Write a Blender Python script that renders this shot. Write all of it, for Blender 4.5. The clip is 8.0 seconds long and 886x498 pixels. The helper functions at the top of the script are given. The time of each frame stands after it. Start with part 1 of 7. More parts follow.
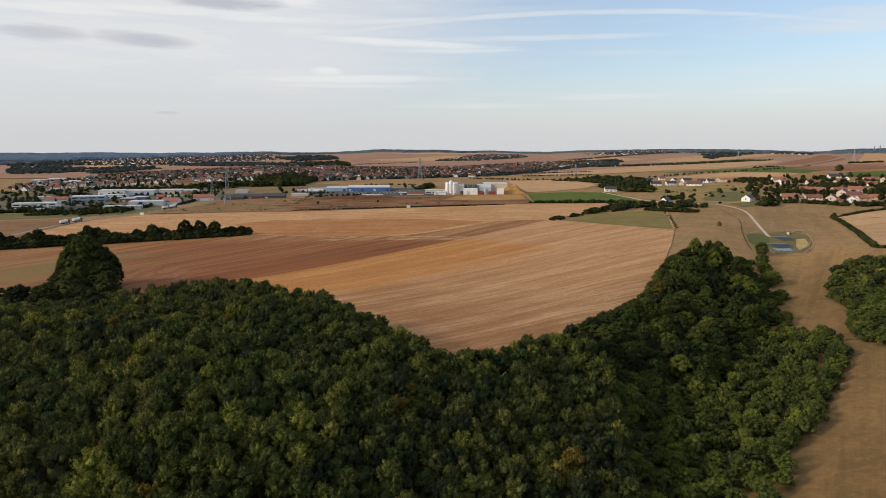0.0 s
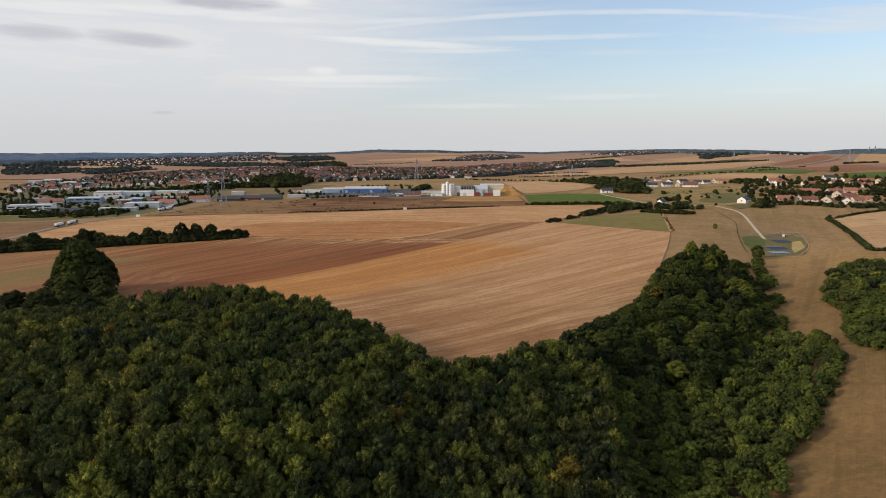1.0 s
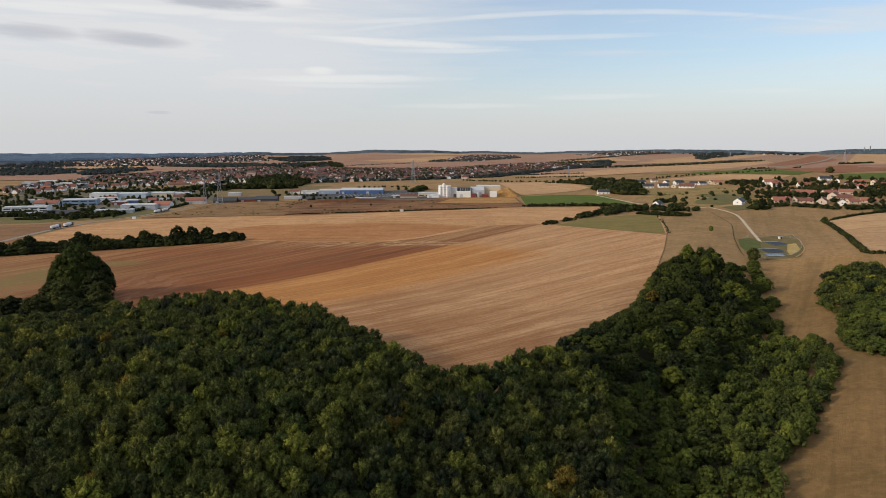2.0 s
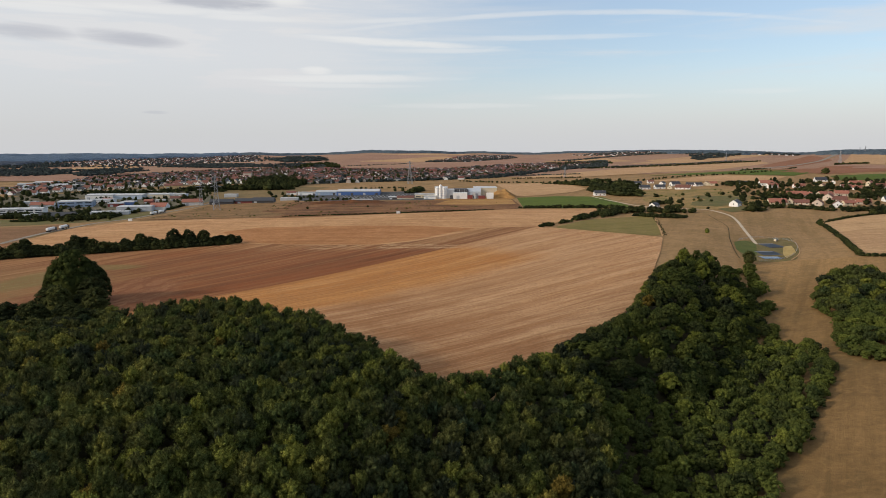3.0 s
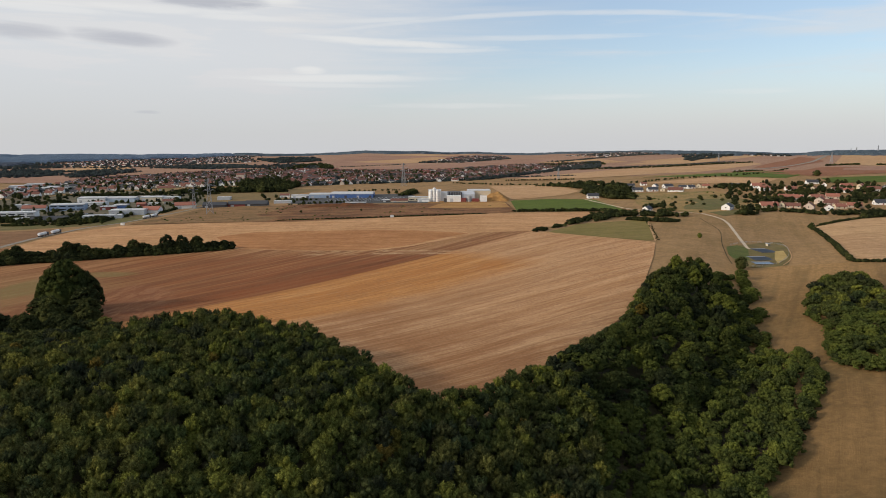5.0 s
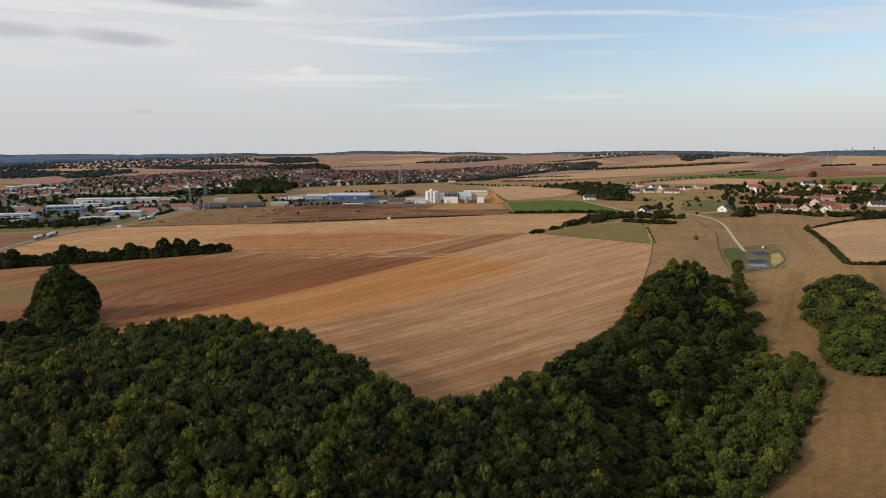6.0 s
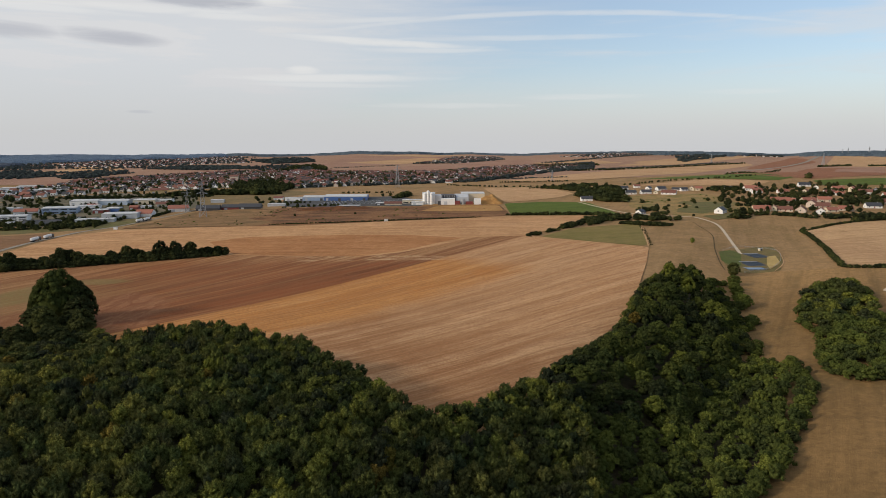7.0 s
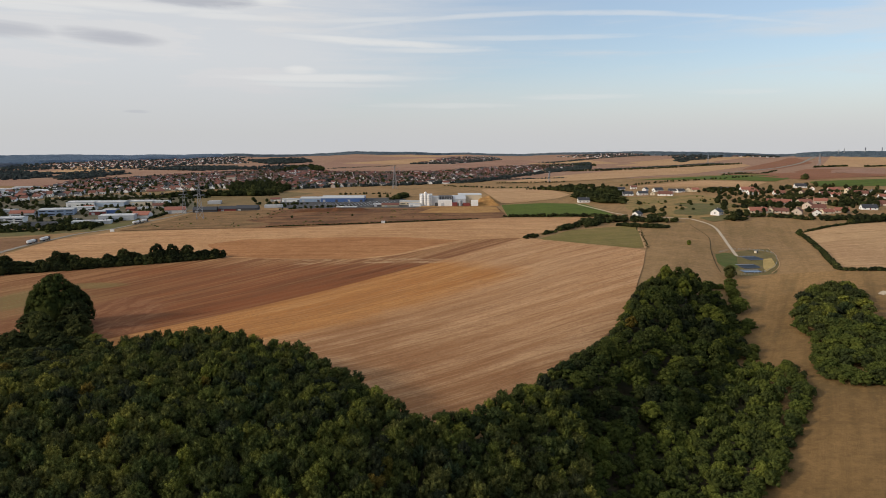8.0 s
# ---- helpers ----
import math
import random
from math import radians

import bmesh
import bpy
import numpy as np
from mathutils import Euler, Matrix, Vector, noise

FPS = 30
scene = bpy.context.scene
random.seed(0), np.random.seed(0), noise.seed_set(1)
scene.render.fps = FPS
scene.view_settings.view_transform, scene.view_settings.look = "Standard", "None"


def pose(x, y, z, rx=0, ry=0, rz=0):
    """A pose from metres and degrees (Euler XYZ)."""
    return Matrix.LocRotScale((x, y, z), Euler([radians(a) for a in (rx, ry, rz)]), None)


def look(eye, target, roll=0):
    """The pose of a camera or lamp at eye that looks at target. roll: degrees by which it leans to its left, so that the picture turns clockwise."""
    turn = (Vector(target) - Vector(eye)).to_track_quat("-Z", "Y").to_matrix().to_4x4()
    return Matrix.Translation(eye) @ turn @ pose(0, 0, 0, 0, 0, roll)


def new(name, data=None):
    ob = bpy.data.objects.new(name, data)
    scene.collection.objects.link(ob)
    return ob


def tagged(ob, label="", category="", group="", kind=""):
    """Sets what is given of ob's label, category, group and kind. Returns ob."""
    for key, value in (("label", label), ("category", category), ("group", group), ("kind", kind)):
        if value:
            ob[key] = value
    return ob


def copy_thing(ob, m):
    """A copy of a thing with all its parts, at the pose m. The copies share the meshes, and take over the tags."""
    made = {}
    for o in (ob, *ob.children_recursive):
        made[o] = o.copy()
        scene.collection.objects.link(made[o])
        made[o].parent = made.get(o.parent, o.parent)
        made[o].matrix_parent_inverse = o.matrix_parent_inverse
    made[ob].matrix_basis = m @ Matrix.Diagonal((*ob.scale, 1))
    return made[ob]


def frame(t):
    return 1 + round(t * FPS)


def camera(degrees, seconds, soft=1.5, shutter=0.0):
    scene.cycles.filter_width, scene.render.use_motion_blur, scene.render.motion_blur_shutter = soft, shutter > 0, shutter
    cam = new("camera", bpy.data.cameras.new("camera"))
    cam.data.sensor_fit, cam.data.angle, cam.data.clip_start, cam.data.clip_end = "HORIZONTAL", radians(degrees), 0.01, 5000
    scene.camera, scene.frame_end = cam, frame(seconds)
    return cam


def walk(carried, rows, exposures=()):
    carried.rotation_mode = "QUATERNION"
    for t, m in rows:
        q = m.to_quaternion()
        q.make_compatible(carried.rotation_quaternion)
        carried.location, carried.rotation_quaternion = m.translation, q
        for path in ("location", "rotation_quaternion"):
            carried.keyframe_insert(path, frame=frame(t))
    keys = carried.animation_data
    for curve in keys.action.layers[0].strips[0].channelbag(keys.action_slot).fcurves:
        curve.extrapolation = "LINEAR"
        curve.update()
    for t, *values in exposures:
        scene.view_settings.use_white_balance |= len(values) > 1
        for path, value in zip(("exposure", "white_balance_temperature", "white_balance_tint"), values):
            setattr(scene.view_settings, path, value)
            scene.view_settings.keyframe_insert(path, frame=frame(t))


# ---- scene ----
cam = camera(67.0, 8.0, soft=0.9)
PATH = [
    (0, pose(0.000, 0.000, 64.000, 81.548, -0.000, 0.000)),
    (1, pose(-0.016, 0.147, 65.950, 81.545, 0.005, -0.299)),
    (2, pose(-0.032, 0.260, 67.915, 81.541, 0.006, -0.590)),
    (3, pose(-0.047, 0.337, 69.894, 81.537, 0.005, -0.874)),
    (4, pose(-0.061, 0.380, 71.887, 81.533, -0.000, -1.150)),
    (5, pose(-0.074, 0.387, 73.894, 81.529, -0.008, -1.418)),
    (6, pose(-0.087, 0.360, 75.915, 81.525, -0.020, -1.679)),
    (7, pose(-0.099, 0.298, 77.950, 81.522, -0.035, -1.932)),
    (8, pose(-0.110, 0.201, 80.000, 81.518, -0.053, -2.178)),
]
walk(cam, PATH, [(0, 0.06), (2, 0.03), (4, 0.0), (6, -0.04), (8, -0.08)])

# ---- light and sky ----
SUN_FROM = Vector((-0.86, -0.34, 0.38)).normalized()


class Nodes:
    """Small shorthand for building a node tree."""

    def __init__(self, tree):
        self.tree = tree
        tree.nodes.clear()

    def add(self, kind):
        return self.tree.nodes.new(kind)

    def link(self, a, b):
        self.tree.links.new(a, b)

    def put(self, socket, value):
        if isinstance(value, bpy.types.NodeSocket):
            self.link(value, socket)
        else:
            socket.default_value = value

    def maths(self, op, a, b=0.0, c=0.0, clamp=False):
        n = self.add("ShaderNodeMath")
        n.operation, n.use_clamp = op, clamp
        for s, v in zip(n.inputs, (a, b, c)):
            self.put(s, v)
        return n.outputs[0]

    def vec(self, op, a, b):
        n = self.add("ShaderNodeVectorMath")
        n.operation = op
        self.put(n.inputs[0], a)
        self.put(n.inputs[1], b)
        return n.outputs["Value"] if op in ("DOT_PRODUCT", "LENGTH") else n.outputs["Vector"]

    def noise(self, vector, scale, detail=3.0, rough=0.55, bend=0.0):
        n = self.add("ShaderNodeTexNoise")
        self.put(n.inputs["Vector"], vector)
        n.inputs["Scale"].default_value, n.inputs["Detail"].default_value = scale, detail
        n.inputs["Roughness"].default_value, n.inputs["Distortion"].default_value = rough, bend
        return n.outputs["Fac"]

    def span(self, value, a, b, lo=0.0, hi=1.0, smooth=True):
        n = self.add("ShaderNodeMapRange")
        n.interpolation_type = "SMOOTHSTEP" if smooth else "LINEAR"
        n.clamp = True
        for key, v in (("Value", value), ("From Min", a), ("From Max", b), ("To Min", lo), ("To Max", hi)):
            self.put(n.inputs[key], v)
        return n.outputs["Result"]

    def mix(self, fac, a, b, blend="MIX"):
        n = self.add("ShaderNodeMix")
        n.data_type, n.blend_type = "RGBA", blend
        self.put(n.inputs["Factor"], fac)
        for s, v in ((n.inputs[6], a), (n.inputs[7], b)):
            self.put(s, (*v, 1.0) if isinstance(v, tuple) and len(v) == 3 else v)
        return n.outputs[2]

    def mapped(self, vector, scale=(1, 1, 1), turn=0.0, move=(0, 0, 0)):
        n = self.add("ShaderNodeMapping")
        self.put(n.inputs["Vector"], vector)
        n.inputs["Scale"].default_value, n.inputs["Location"].default_value = scale, move
        n.inputs["Rotation"].default_value = (0, 0, radians(turn))
        return n.outputs["Vector"]

    def split(self, vector):
        n = self.add("ShaderNodeSeparateXYZ")
        self.put(n.inputs[0], vector)
        return n.outputs


world = bpy.data.worlds.new("sky")
scene.world = world
world.use_nodes = True
W = Nodes(world.node_tree)
sky = W.add("ShaderNodeTexSky")
sky.sky_type, sky.sun_disc = "NISHITA", False
sky.sun_elevation = math.asin(SUN_FROM.z)
sky.sun_rotation = math.atan2(SUN_FROM.x, SUN_FROM.y)
sky.air_density, sky.dust_density, sky.ozone_density = 1.0, 1.0, 1.5
way = W.add("ShaderNodeTexCoord").outputs["Generated"]
dx, dy, dz = W.split(way)
up = W.maths("MAXIMUM", dz, 0.0)
# azimuth and elevation in degrees, azimuth counted to the right of +y
azi = W.maths("MULTIPLY", W.maths("ARCTAN2", dx, dy), 57.2958)
ele = W.maths("MULTIPLY", W.maths("ARCSINE", dz), 57.2958)
angles = W.add("ShaderNodeCombineXYZ")
W.link(azi, angles.inputs[0])
W.link(ele, angles.inputs[1])
plane = angles.outputs[0]
wisp = W.noise(W.mapped(plane, (0.035, 0.36, 1), -1.5), 1.0, 5.0, 0.55, 0.7)
fine = W.noise(W.mapped(plane, (0.16, 1.3, 1), -2.0), 1.0, 6.0, 0.62, 0.6)
veil = W.span(W.maths("ADD", azi, W.maths("MULTIPLY", W.maths("SUBTRACT", wisp, 0.5), 40.0)), -15.0, 13.0, 0.86, 0.0)
low = W.span(ele, 0.0, 8.0, 1.0, 0.0)
streak = W.span(W.maths("ADD", wisp, W.maths("MULTIPLY", fine, 0.35)), 0.62, 0.95, 0.0, 0.6)
cover = W.maths("ADD", W.maths("MAXIMUM", veil, W.maths("MULTIPLY", low, 0.92)), W.maths("MULTIPLY", streak, W.span(ele, 2.0, 6.0)), clamp=True)


def puff(a, e, wa, we, amount, slope=0.0, bow=0.0, ragged=2.6):
    """A cloud at an azimuth and elevation, in degrees, with its half sizes, the slope and the bow of its middle line."""
    off = W.maths("SUBTRACT", azi, a)
    line = W.maths("ADD", W.maths("MULTIPLY", off, slope), W.maths("MULTIPLY", W.maths("MULTIPLY", off, off), -bow))
    u = W.maths("DIVIDE", off, wa)
    v = W.maths("DIVIDE", W.maths("SUBTRACT", W.maths("SUBTRACT", ele, e), line), we)
    r = W.maths("ADD", W.maths("MULTIPLY", u, u), W.maths("MULTIPLY", v, v))
    r = W.maths("ADD", r, W.maths("MULTIPLY", W.maths("SUBTRACT", fine, 0.5), ragged))
    return W.span(r, 1.3, -0.2, 0.0, amount)


def joined(op, items):
    total = items[0]
    for item in items[1:]:
        total = W.maths(op, total, item, clamp=True)
    return total


bright = joined("MAXIMUM", [puff(10.0, 10.85, 20.0, 0.24, 0.48, 0.0, 0.0046), puff(-4.0, 10.35, 6.0, 0.22, 0.45, 0.05), puff(-3.0, 8.62, 8.5, 0.34, 0.80, -0.045), puff(8.0, 8.98, 11.0, 0.26, 0.42, 0.0, 0.001),
                            puff(1.0, 8.05, 6.0, 0.25, 0.5), puff(-7.0, 5.75, 9.5, 0.36, 0.7, 0.01), puff(-9.6, 6.35, 1.5, 0.38, 0.85), puff(-7.5, 5.2, 7.0, 0.22, 0.4), puff(-11.7, 11.65, 1.7, 0.42, 0.9),
                            puff(13.0, 4.25, 5.0, 0.28, 0.35), puff(2.0, 3.6, 6.5, 0.25, 0.3), puff(-22.0, 10.4, 9.0, 0.35, 0.7, 0.02), puff(-28.0, 9.9, 6.0, 0.3, 0.6), puff(-14.0, 10.2, 5.0, 0.3, 0.6), puff(26.0, 4.4, 4.0, 0.25, 0.25)])
grey = joined("MAXIMUM", [puff(-17.0, 11.25, 4.4, 0.62, 0.85), puff(-23.4, 8.2, 4.0, 0.62, 0.8, -0.045, 0.0, 1.8), puff(-29.8, 8.25, 3.2, 0.60, 0.65, 0.0, 0.0, 1.8), puff(-22.0, 2.83, 1.0, 0.14, 0.4)])
CLOUD, LOW = (0.800, 0.808, 0.825), (0.690, 0.695, 0.712)
blue = W.mix(1.0, W.mix(1.0, sky.outputs[0], (0.115, 0.115, 0.115), "MULTIPLY"), (0.185, 0.212, 0.268), "ADD")
tone = W.mix(low, CLOUD, LOW)
air = W.mix(cover, blue, tone)
air = W.mix(bright, air, (0.90, 0.90, 0.89))
air = W.mix(grey, air, (0.52, 0.54, 0.60))
back = W.add("ShaderNodeBackground")
W.link(air, back.inputs["Color"])
back.inputs["Strength"].default_value = 0.9
W.link(back.outputs[0], W.add("ShaderNodeOutputWorld").inputs[0])

sun = bpy.data.lights.new("sun", "SUN")
sun.energy, sun.angle, sun.color = 2.7, radians(8), (1.0, 0.88, 0.74)
new("sun", sun).matrix_world = look(SUN_FROM * 500, (0, 0, 0))

# ---- materials ----


def surface(name, rough=0.9, gloss=0.2):
    """A material with its node shorthand, its position socket and its shader."""
    mat = bpy.data.materials.new(name)
    mat.use_nodes = True
    n = Nodes(mat.node_tree)
    bsdf = n.add("ShaderNodeBsdfPrincipled")
    bsdf.inputs["Roughness"].default_value = rough
    bsdf.inputs["Specular IOR Level"].default_value = gloss
    n.link(bsdf.outputs[0], n.add("ShaderNodeOutputMaterial").inputs[0])
    return mat, n, n.add("ShaderNodeNewGeometry").outputs["Position"], bsdf


def relief(n, bsdf, value, depth):
    b = n.add("ShaderNodeBump")
    b.inputs["Distance"].default_value = depth
    b.inputs["Strength"].default_value = 1.0
    n.link(value, b.inputs["Height"])
    n.link(b.outputs[0], bsdf.inputs["Normal"])


def ground_material(name, a, b, dark, turn=45.0, stripes=0.3, patch=0.012, soil=None, drill=0.25, far_gain=None):
    """Dry stubble, grass or soil: swaths of two tones and thin drill lines along a heading, darker stains and a fine speckle."""
    mat, n, pos, bsdf = surface(name, 0.95, 0.1)
    turned = n.mapped(pos, (1, 1, 1), -turn)
    wide = n.noise(pos, patch, 5.0, 0.6, 0.4)
    swath = n.noise(n.mapped(turned, (0.005, 0.10, 0.01)), 1.0, 5.0, 0.7)
    lines = n.noise(n.mapped(turned, (0.018, 0.62, 0.01)), 1.0, 4.0, 0.75)
    grain = n.noise(pos, 0.9, 7.0, 0.85)
    tone = n.mix(n.span(n.maths("ADD", n.maths("MULTIPLY", wide, 0.5), n.maths("MULTIPLY", swath, 0.5)), 0.42, 0.58), a, b)
    if soil:
        tone = n.mix(n.span(n.maths("ADD", n.maths("MULTIPLY", wide, 0.6), n.maths("MULTIPLY", swath, 0.4)), 0.50, 0.62, 0.0, 0.8), tone, soil)
    tone = n.mix(n.span(swath, 0.50, 0.64, 0.0, stripes), tone, dark)
    tone = n.mix(n.span(lines, 0.50, 0.57, 0.0, drill), tone, dark)
    tone = n.mix(n.span(lines, 0.47, 0.38, 0.0, drill * 0.8), tone, tuple(min(0.7, c * 1.3) for c in a))
    mottle = n.noise(pos, 0.07, 5.0, 0.68, 0.3)
    tone = n.mix(n.span(mottle, 0.46, 0.66, 0.0, 0.38), tone, dark)
    tone = n.mix(n.span(mottle, 0.46, 0.30, 0.0, 0.28), tone, tuple(min(0.7, c * 1.25) for c in a))
    tone = n.mix(n.span(grain, 0.42, 0.70, 0.0, 0.42), tone, dark)
    clods = n.noise(pos, 0.32, 4.0, 0.7, 0.4)
    tone = n.mix(n.span(clods, 0.50, 0.64, 0.0, 0.30), tone, dark)
    tone = n.mix(n.span(clods, 0.48, 0.36, 0.0, 0.30), tone, tuple(min(0.7, c * 1.3) for c in a))
    # tone is multiplied up with y to meet the lighter ground beyond
    if far_gain:
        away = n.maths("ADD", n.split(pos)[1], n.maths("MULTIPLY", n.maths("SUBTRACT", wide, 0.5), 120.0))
        tone = n.mix(n.span(away, far_gain[0], far_gain[1]), tone, n.mix(1.0, tone, far_gain[2], "MULTIPLY"))
    n.link(tone, bsdf.inputs["Base Color"])
    relief(n, bsdf, n.maths("ADD", grain, n.maths("MULTIPLY", lines, 0.5)), 0.2)
    return mat


def main_field_material():
    """The big stubble field: drill lines at 53 degrees, red soil showing near the wood, a fan of fresher orange straw."""
    mat, n, pos, bsdf = surface("stubble_big_field", 0.95, 0.1)
    x, y, z = n.split(pos)
    bend = n.maths("MULTIPLY", n.maths("SUBTRACT", n.noise(pos, 0.008, 2.0), 0.5), 7.0)
    u = n.maths("ADD", n.maths("MULTIPLY", x, 0.60), n.maths("MULTIPLY", y, 0.80))
    v = n.maths("ADD", n.maths("ADD", n.maths("MULTIPLY", x, -0.80), n.maths("MULTIPLY", y, 0.60)), bend)
    turned = n.maths("ADD", v, n.maths("MULTIPLY", n.maths("MULTIPLY", u, 0.00092), n.maths("SUBTRACT", 245.0, v)))
    lane = n.add("ShaderNodeCombineXYZ")
    n.link(u, lane.inputs[0])
    n.link(turned, lane.inputs[1])
    lane = lane.outputs[0]
    wide = n.noise(pos, 0.014, 5.0, 0.62, 0.5)
    swath = n.noise(n.mapped(lane, (0.006, 0.12, 1)), 1.0, 5.0, 0.7)
    lines = n.noise(n.mapped(lane, (0.010, 0.62, 1)), 1.0, 5.0, 0.8)
    bits = n.noise(n.mapped(lane, (0.10, 0.9, 1)), 1.0, 5.0, 0.8)
    grain = n.noise(pos, 1.0, 7.0, 0.88)
    comb = n.noise(n.mapped(lane, (0.0025, 0.17, 1)), 1.0, 2.0, 0.55)
    pale = n.mix(n.span(swath, 0.38, 0.62), (0.590, 0.345, 0.172), (0.490, 0.258, 0.115))
    pale = n.mix(n.span(comb, 0.46, 0.60, 0.0, 0.32), pale, (0.330, 0.155, 0.066))
    soil = n.mix(n.span(bits, 0.4, 0.6), (0.270, 0.112, 0.044), (0.350, 0.168, 0.070))
    near = n.span(u, 330.0, 170.0, 0.0, 0.85)
    bare = n.maths("MULTIPLY", n.span(n.maths("ADD", n.maths("MULTIPLY", wide, 0.5), n.maths("MULTIPLY", swath, 0.5)), 0.40, 0.55), near)
    tone = n.mix(bare, pale, soil)
    orange = n.mix(n.span(swath, 0.4, 0.6), (0.560, 0.258, 0.076), (0.470, 0.190, 0.050))
    orange = n.mix(n.span(comb, 0.48, 0.60, 0.0, 0.35), orange, (0.340, 0.130, 0.036))
    edge = n.maths("ADD", v, n.maths("MULTIPLY", n.maths("SUBTRACT", wide, 0.5), 34.0))
    fan = n.maths("MULTIPLY", n.span(edge, 180.0, 210.0), n.span(n.maths("ADD", u, n.maths("MULTIPLY", wide, 60.0)), 425.0, 385.0))
    tone = n.mix(fan, tone, orange)
    across = n.maths("ADD", n.maths("MULTIPLY", x, -0.823), n.maths("MULTIPLY", y, 0.568))
    rough = n.maths("MULTIPLY", n.maths("SUBTRACT", n.maths("ADD", n.maths("MULTIPLY", wide, 0.5), n.maths("MULTIPLY", swath, 0.5)), 0.5), 150.0)
    beyond = n.span(n.maths("ADD", across, n.maths("MULTIPLY", rough, 0.03)), 244.8, 247.2)
    brown = n.mix(n.span(comb, 0.44, 0.57), (0.365, 0.182, 0.077), (0.200, 0.075, 0.029))
    brown = n.mix(n.span(swath, 0.40, 0.60, 0.0, 0.5), brown, (0.300, 0.138, 0.060))
    rows = n.noise(n.mapped(lane, (0.0035, 0.36, 1)), 1.0, 3.0, 0.6)
    brown = n.mix(n.span(rows, 0.46, 0.41, 0.0, 0.6), brown, (0.490, 0.285, 0.130))
    brown = n.mix(n.span(rows, 0.53, 0.58, 0.0, 0.6), brown, (0.190, 0.070, 0.026))
    tone = n.mix(beyond, tone, brown)
    tone = n.mix(n.span(lines, 0.50, 0.60, 0.0, 0.28), tone, (0.250, 0.118, 0.052))
    tone = n.mix(n.span(lines, 0.47, 0.36, 0.0, 0.24), tone, (0.60, 0.370, 0.180))
    red = n.mix(n.span(swath, 0.42, 0.58), (0.235, 0.070, 0.022), (0.135, 0.038, 0.012))
    red = n.mix(n.span(lines, 0.48, 0.39, 0.0, 0.35), red, (0.38, 0.165, 0.066))
    strip = n.maths("MULTIPLY", beyond, n.span(n.maths("ADD", y, n.maths("MULTIPLY", rough, 0.5)), 462.0, 428.0))
    strip = n.maths("MULTIPLY", strip, n.span(n.maths("ADD", x, rough), -225.0, -165.0))
    strip = n.maths("MULTIPLY", strip, n.span(n.maths("ADD", across, n.maths("MULTIPLY", rough, 0.6)), 252.0, 300.0, 1.0, 0.8))
    strip = n.maths("MULTIPLY", strip, n.span(n.noise(n.mapped(lane, (0.003, 0.20, 1)), 1.0, 3.0, 0.6), 0.42, 0.55, 0.72, 1.0))
    tone = n.mix(strip, tone, red)
    grass = n.maths("MULTIPLY", n.span(n.maths("ADD", x, rough), -135.0, -190.0, 0.0, 0.8), n.span(n.maths("ADD", y, rough), 395.0, 340.0))
    tone = n.mix(grass, tone, n.mix(n.span(bits, 0.4, 0.6), (0.20, 0.135, 0.055), (0.30, 0.150, 0.062)))
    # weeds and bare red soil beside the oaks
    stir = n.maths("MULTIPLY", n.maths("SUBTRACT", n.noise(pos, 0.05, 4.0, 0.6), 0.5), 1.6)
    for cx, cy, rx, ry, kind in ((-206, 342, 14, 36, 0), (-183, 380, 20, 9, 0), (-171, 284, 19, 28, 1), (-143, 305, 24, 42, 1), (-128, 276, 16, 16, 1)):
        dx = n.maths("MULTIPLY", n.maths("SUBTRACT", x, cx), 1 / rx)
        dy = n.maths("MULTIPLY", n.maths("SUBTRACT", y, cy), 1 / ry)
        far = n.maths("ADD", n.maths("ADD", n.maths("MULTIPLY", dx, dx), n.maths("MULTIPLY", dy, dy)), stir)
        if kind:
            curl = n.noise(n.mapped(pos, (0.22, 0.05, 1), 20.0), 1.0, 4.0, 0.7, 0.6)
            tone = n.mix(n.span(far, 1.3, 0.4, 0.0, 0.75), tone, n.mix(n.span(curl, 0.42, 0.60), (0.185, 0.066, 0.029), (0.300, 0.135, 0.066)))
        else:
            tone = n.mix(n.span(far, 1.3, 0.4, 0.0, 0.6), tone, (0.185, 0.165, 0.058))
    # pale lanes where the tractor turned
    wave = n.maths("MULTIPLY", n.maths("SUBTRACT", wide, 0.5), 46.0)
    for shift in (0.0, 11.0):
        away = n.maths("ABSOLUTE", n.maths("SUBTRACT", n.maths("ADD", y, wave), 450.0 + shift))
        here = n.maths("MULTIPLY", n.span(away, 5.0, 0.8, 0.0, 0.8), n.maths("MULTIPLY", n.span(x, -88.0 - shift, -70.0), n.span(x, 34.0 + shift, 12.0)))
        tone = n.mix(n.maths("MULTIPLY", n.maths("MULTIPLY", here, n.span(bits, 0.36, 0.56)), n.span(n.noise(pos, 0.045, 3.0, 0.6), 0.42, 0.58)), tone, (0.62, 0.42, 0.23))
    tone = n.mix(n.span(bits, 0.52, 0.66, 0.0, 0.5), tone, (0.215, 0.092, 0.036))
    streak = n.noise(n.mapped(lane, (0.016, 0.95, 1)), 1.0, 4.0, 0.75)
    tone = n.mix(n.span(streak, 0.53, 0.61, 0.0, 0.42), tone, (0.205, 0.086, 0.034))
    tone = n.mix(n.maths("MULTIPLY", n.span(streak, 0.46, 0.39, 0.0, 0.30), n.maths("SUBTRACT", 1.0, n.maths("MULTIPLY", strip, 0.8))), tone, (0.58, 0.355, 0.175))
    tone = n.mix(n.span(grain, 0.48, 0.56, 0.0, 0.45), tone, (0.215, 0.105, 0.046))
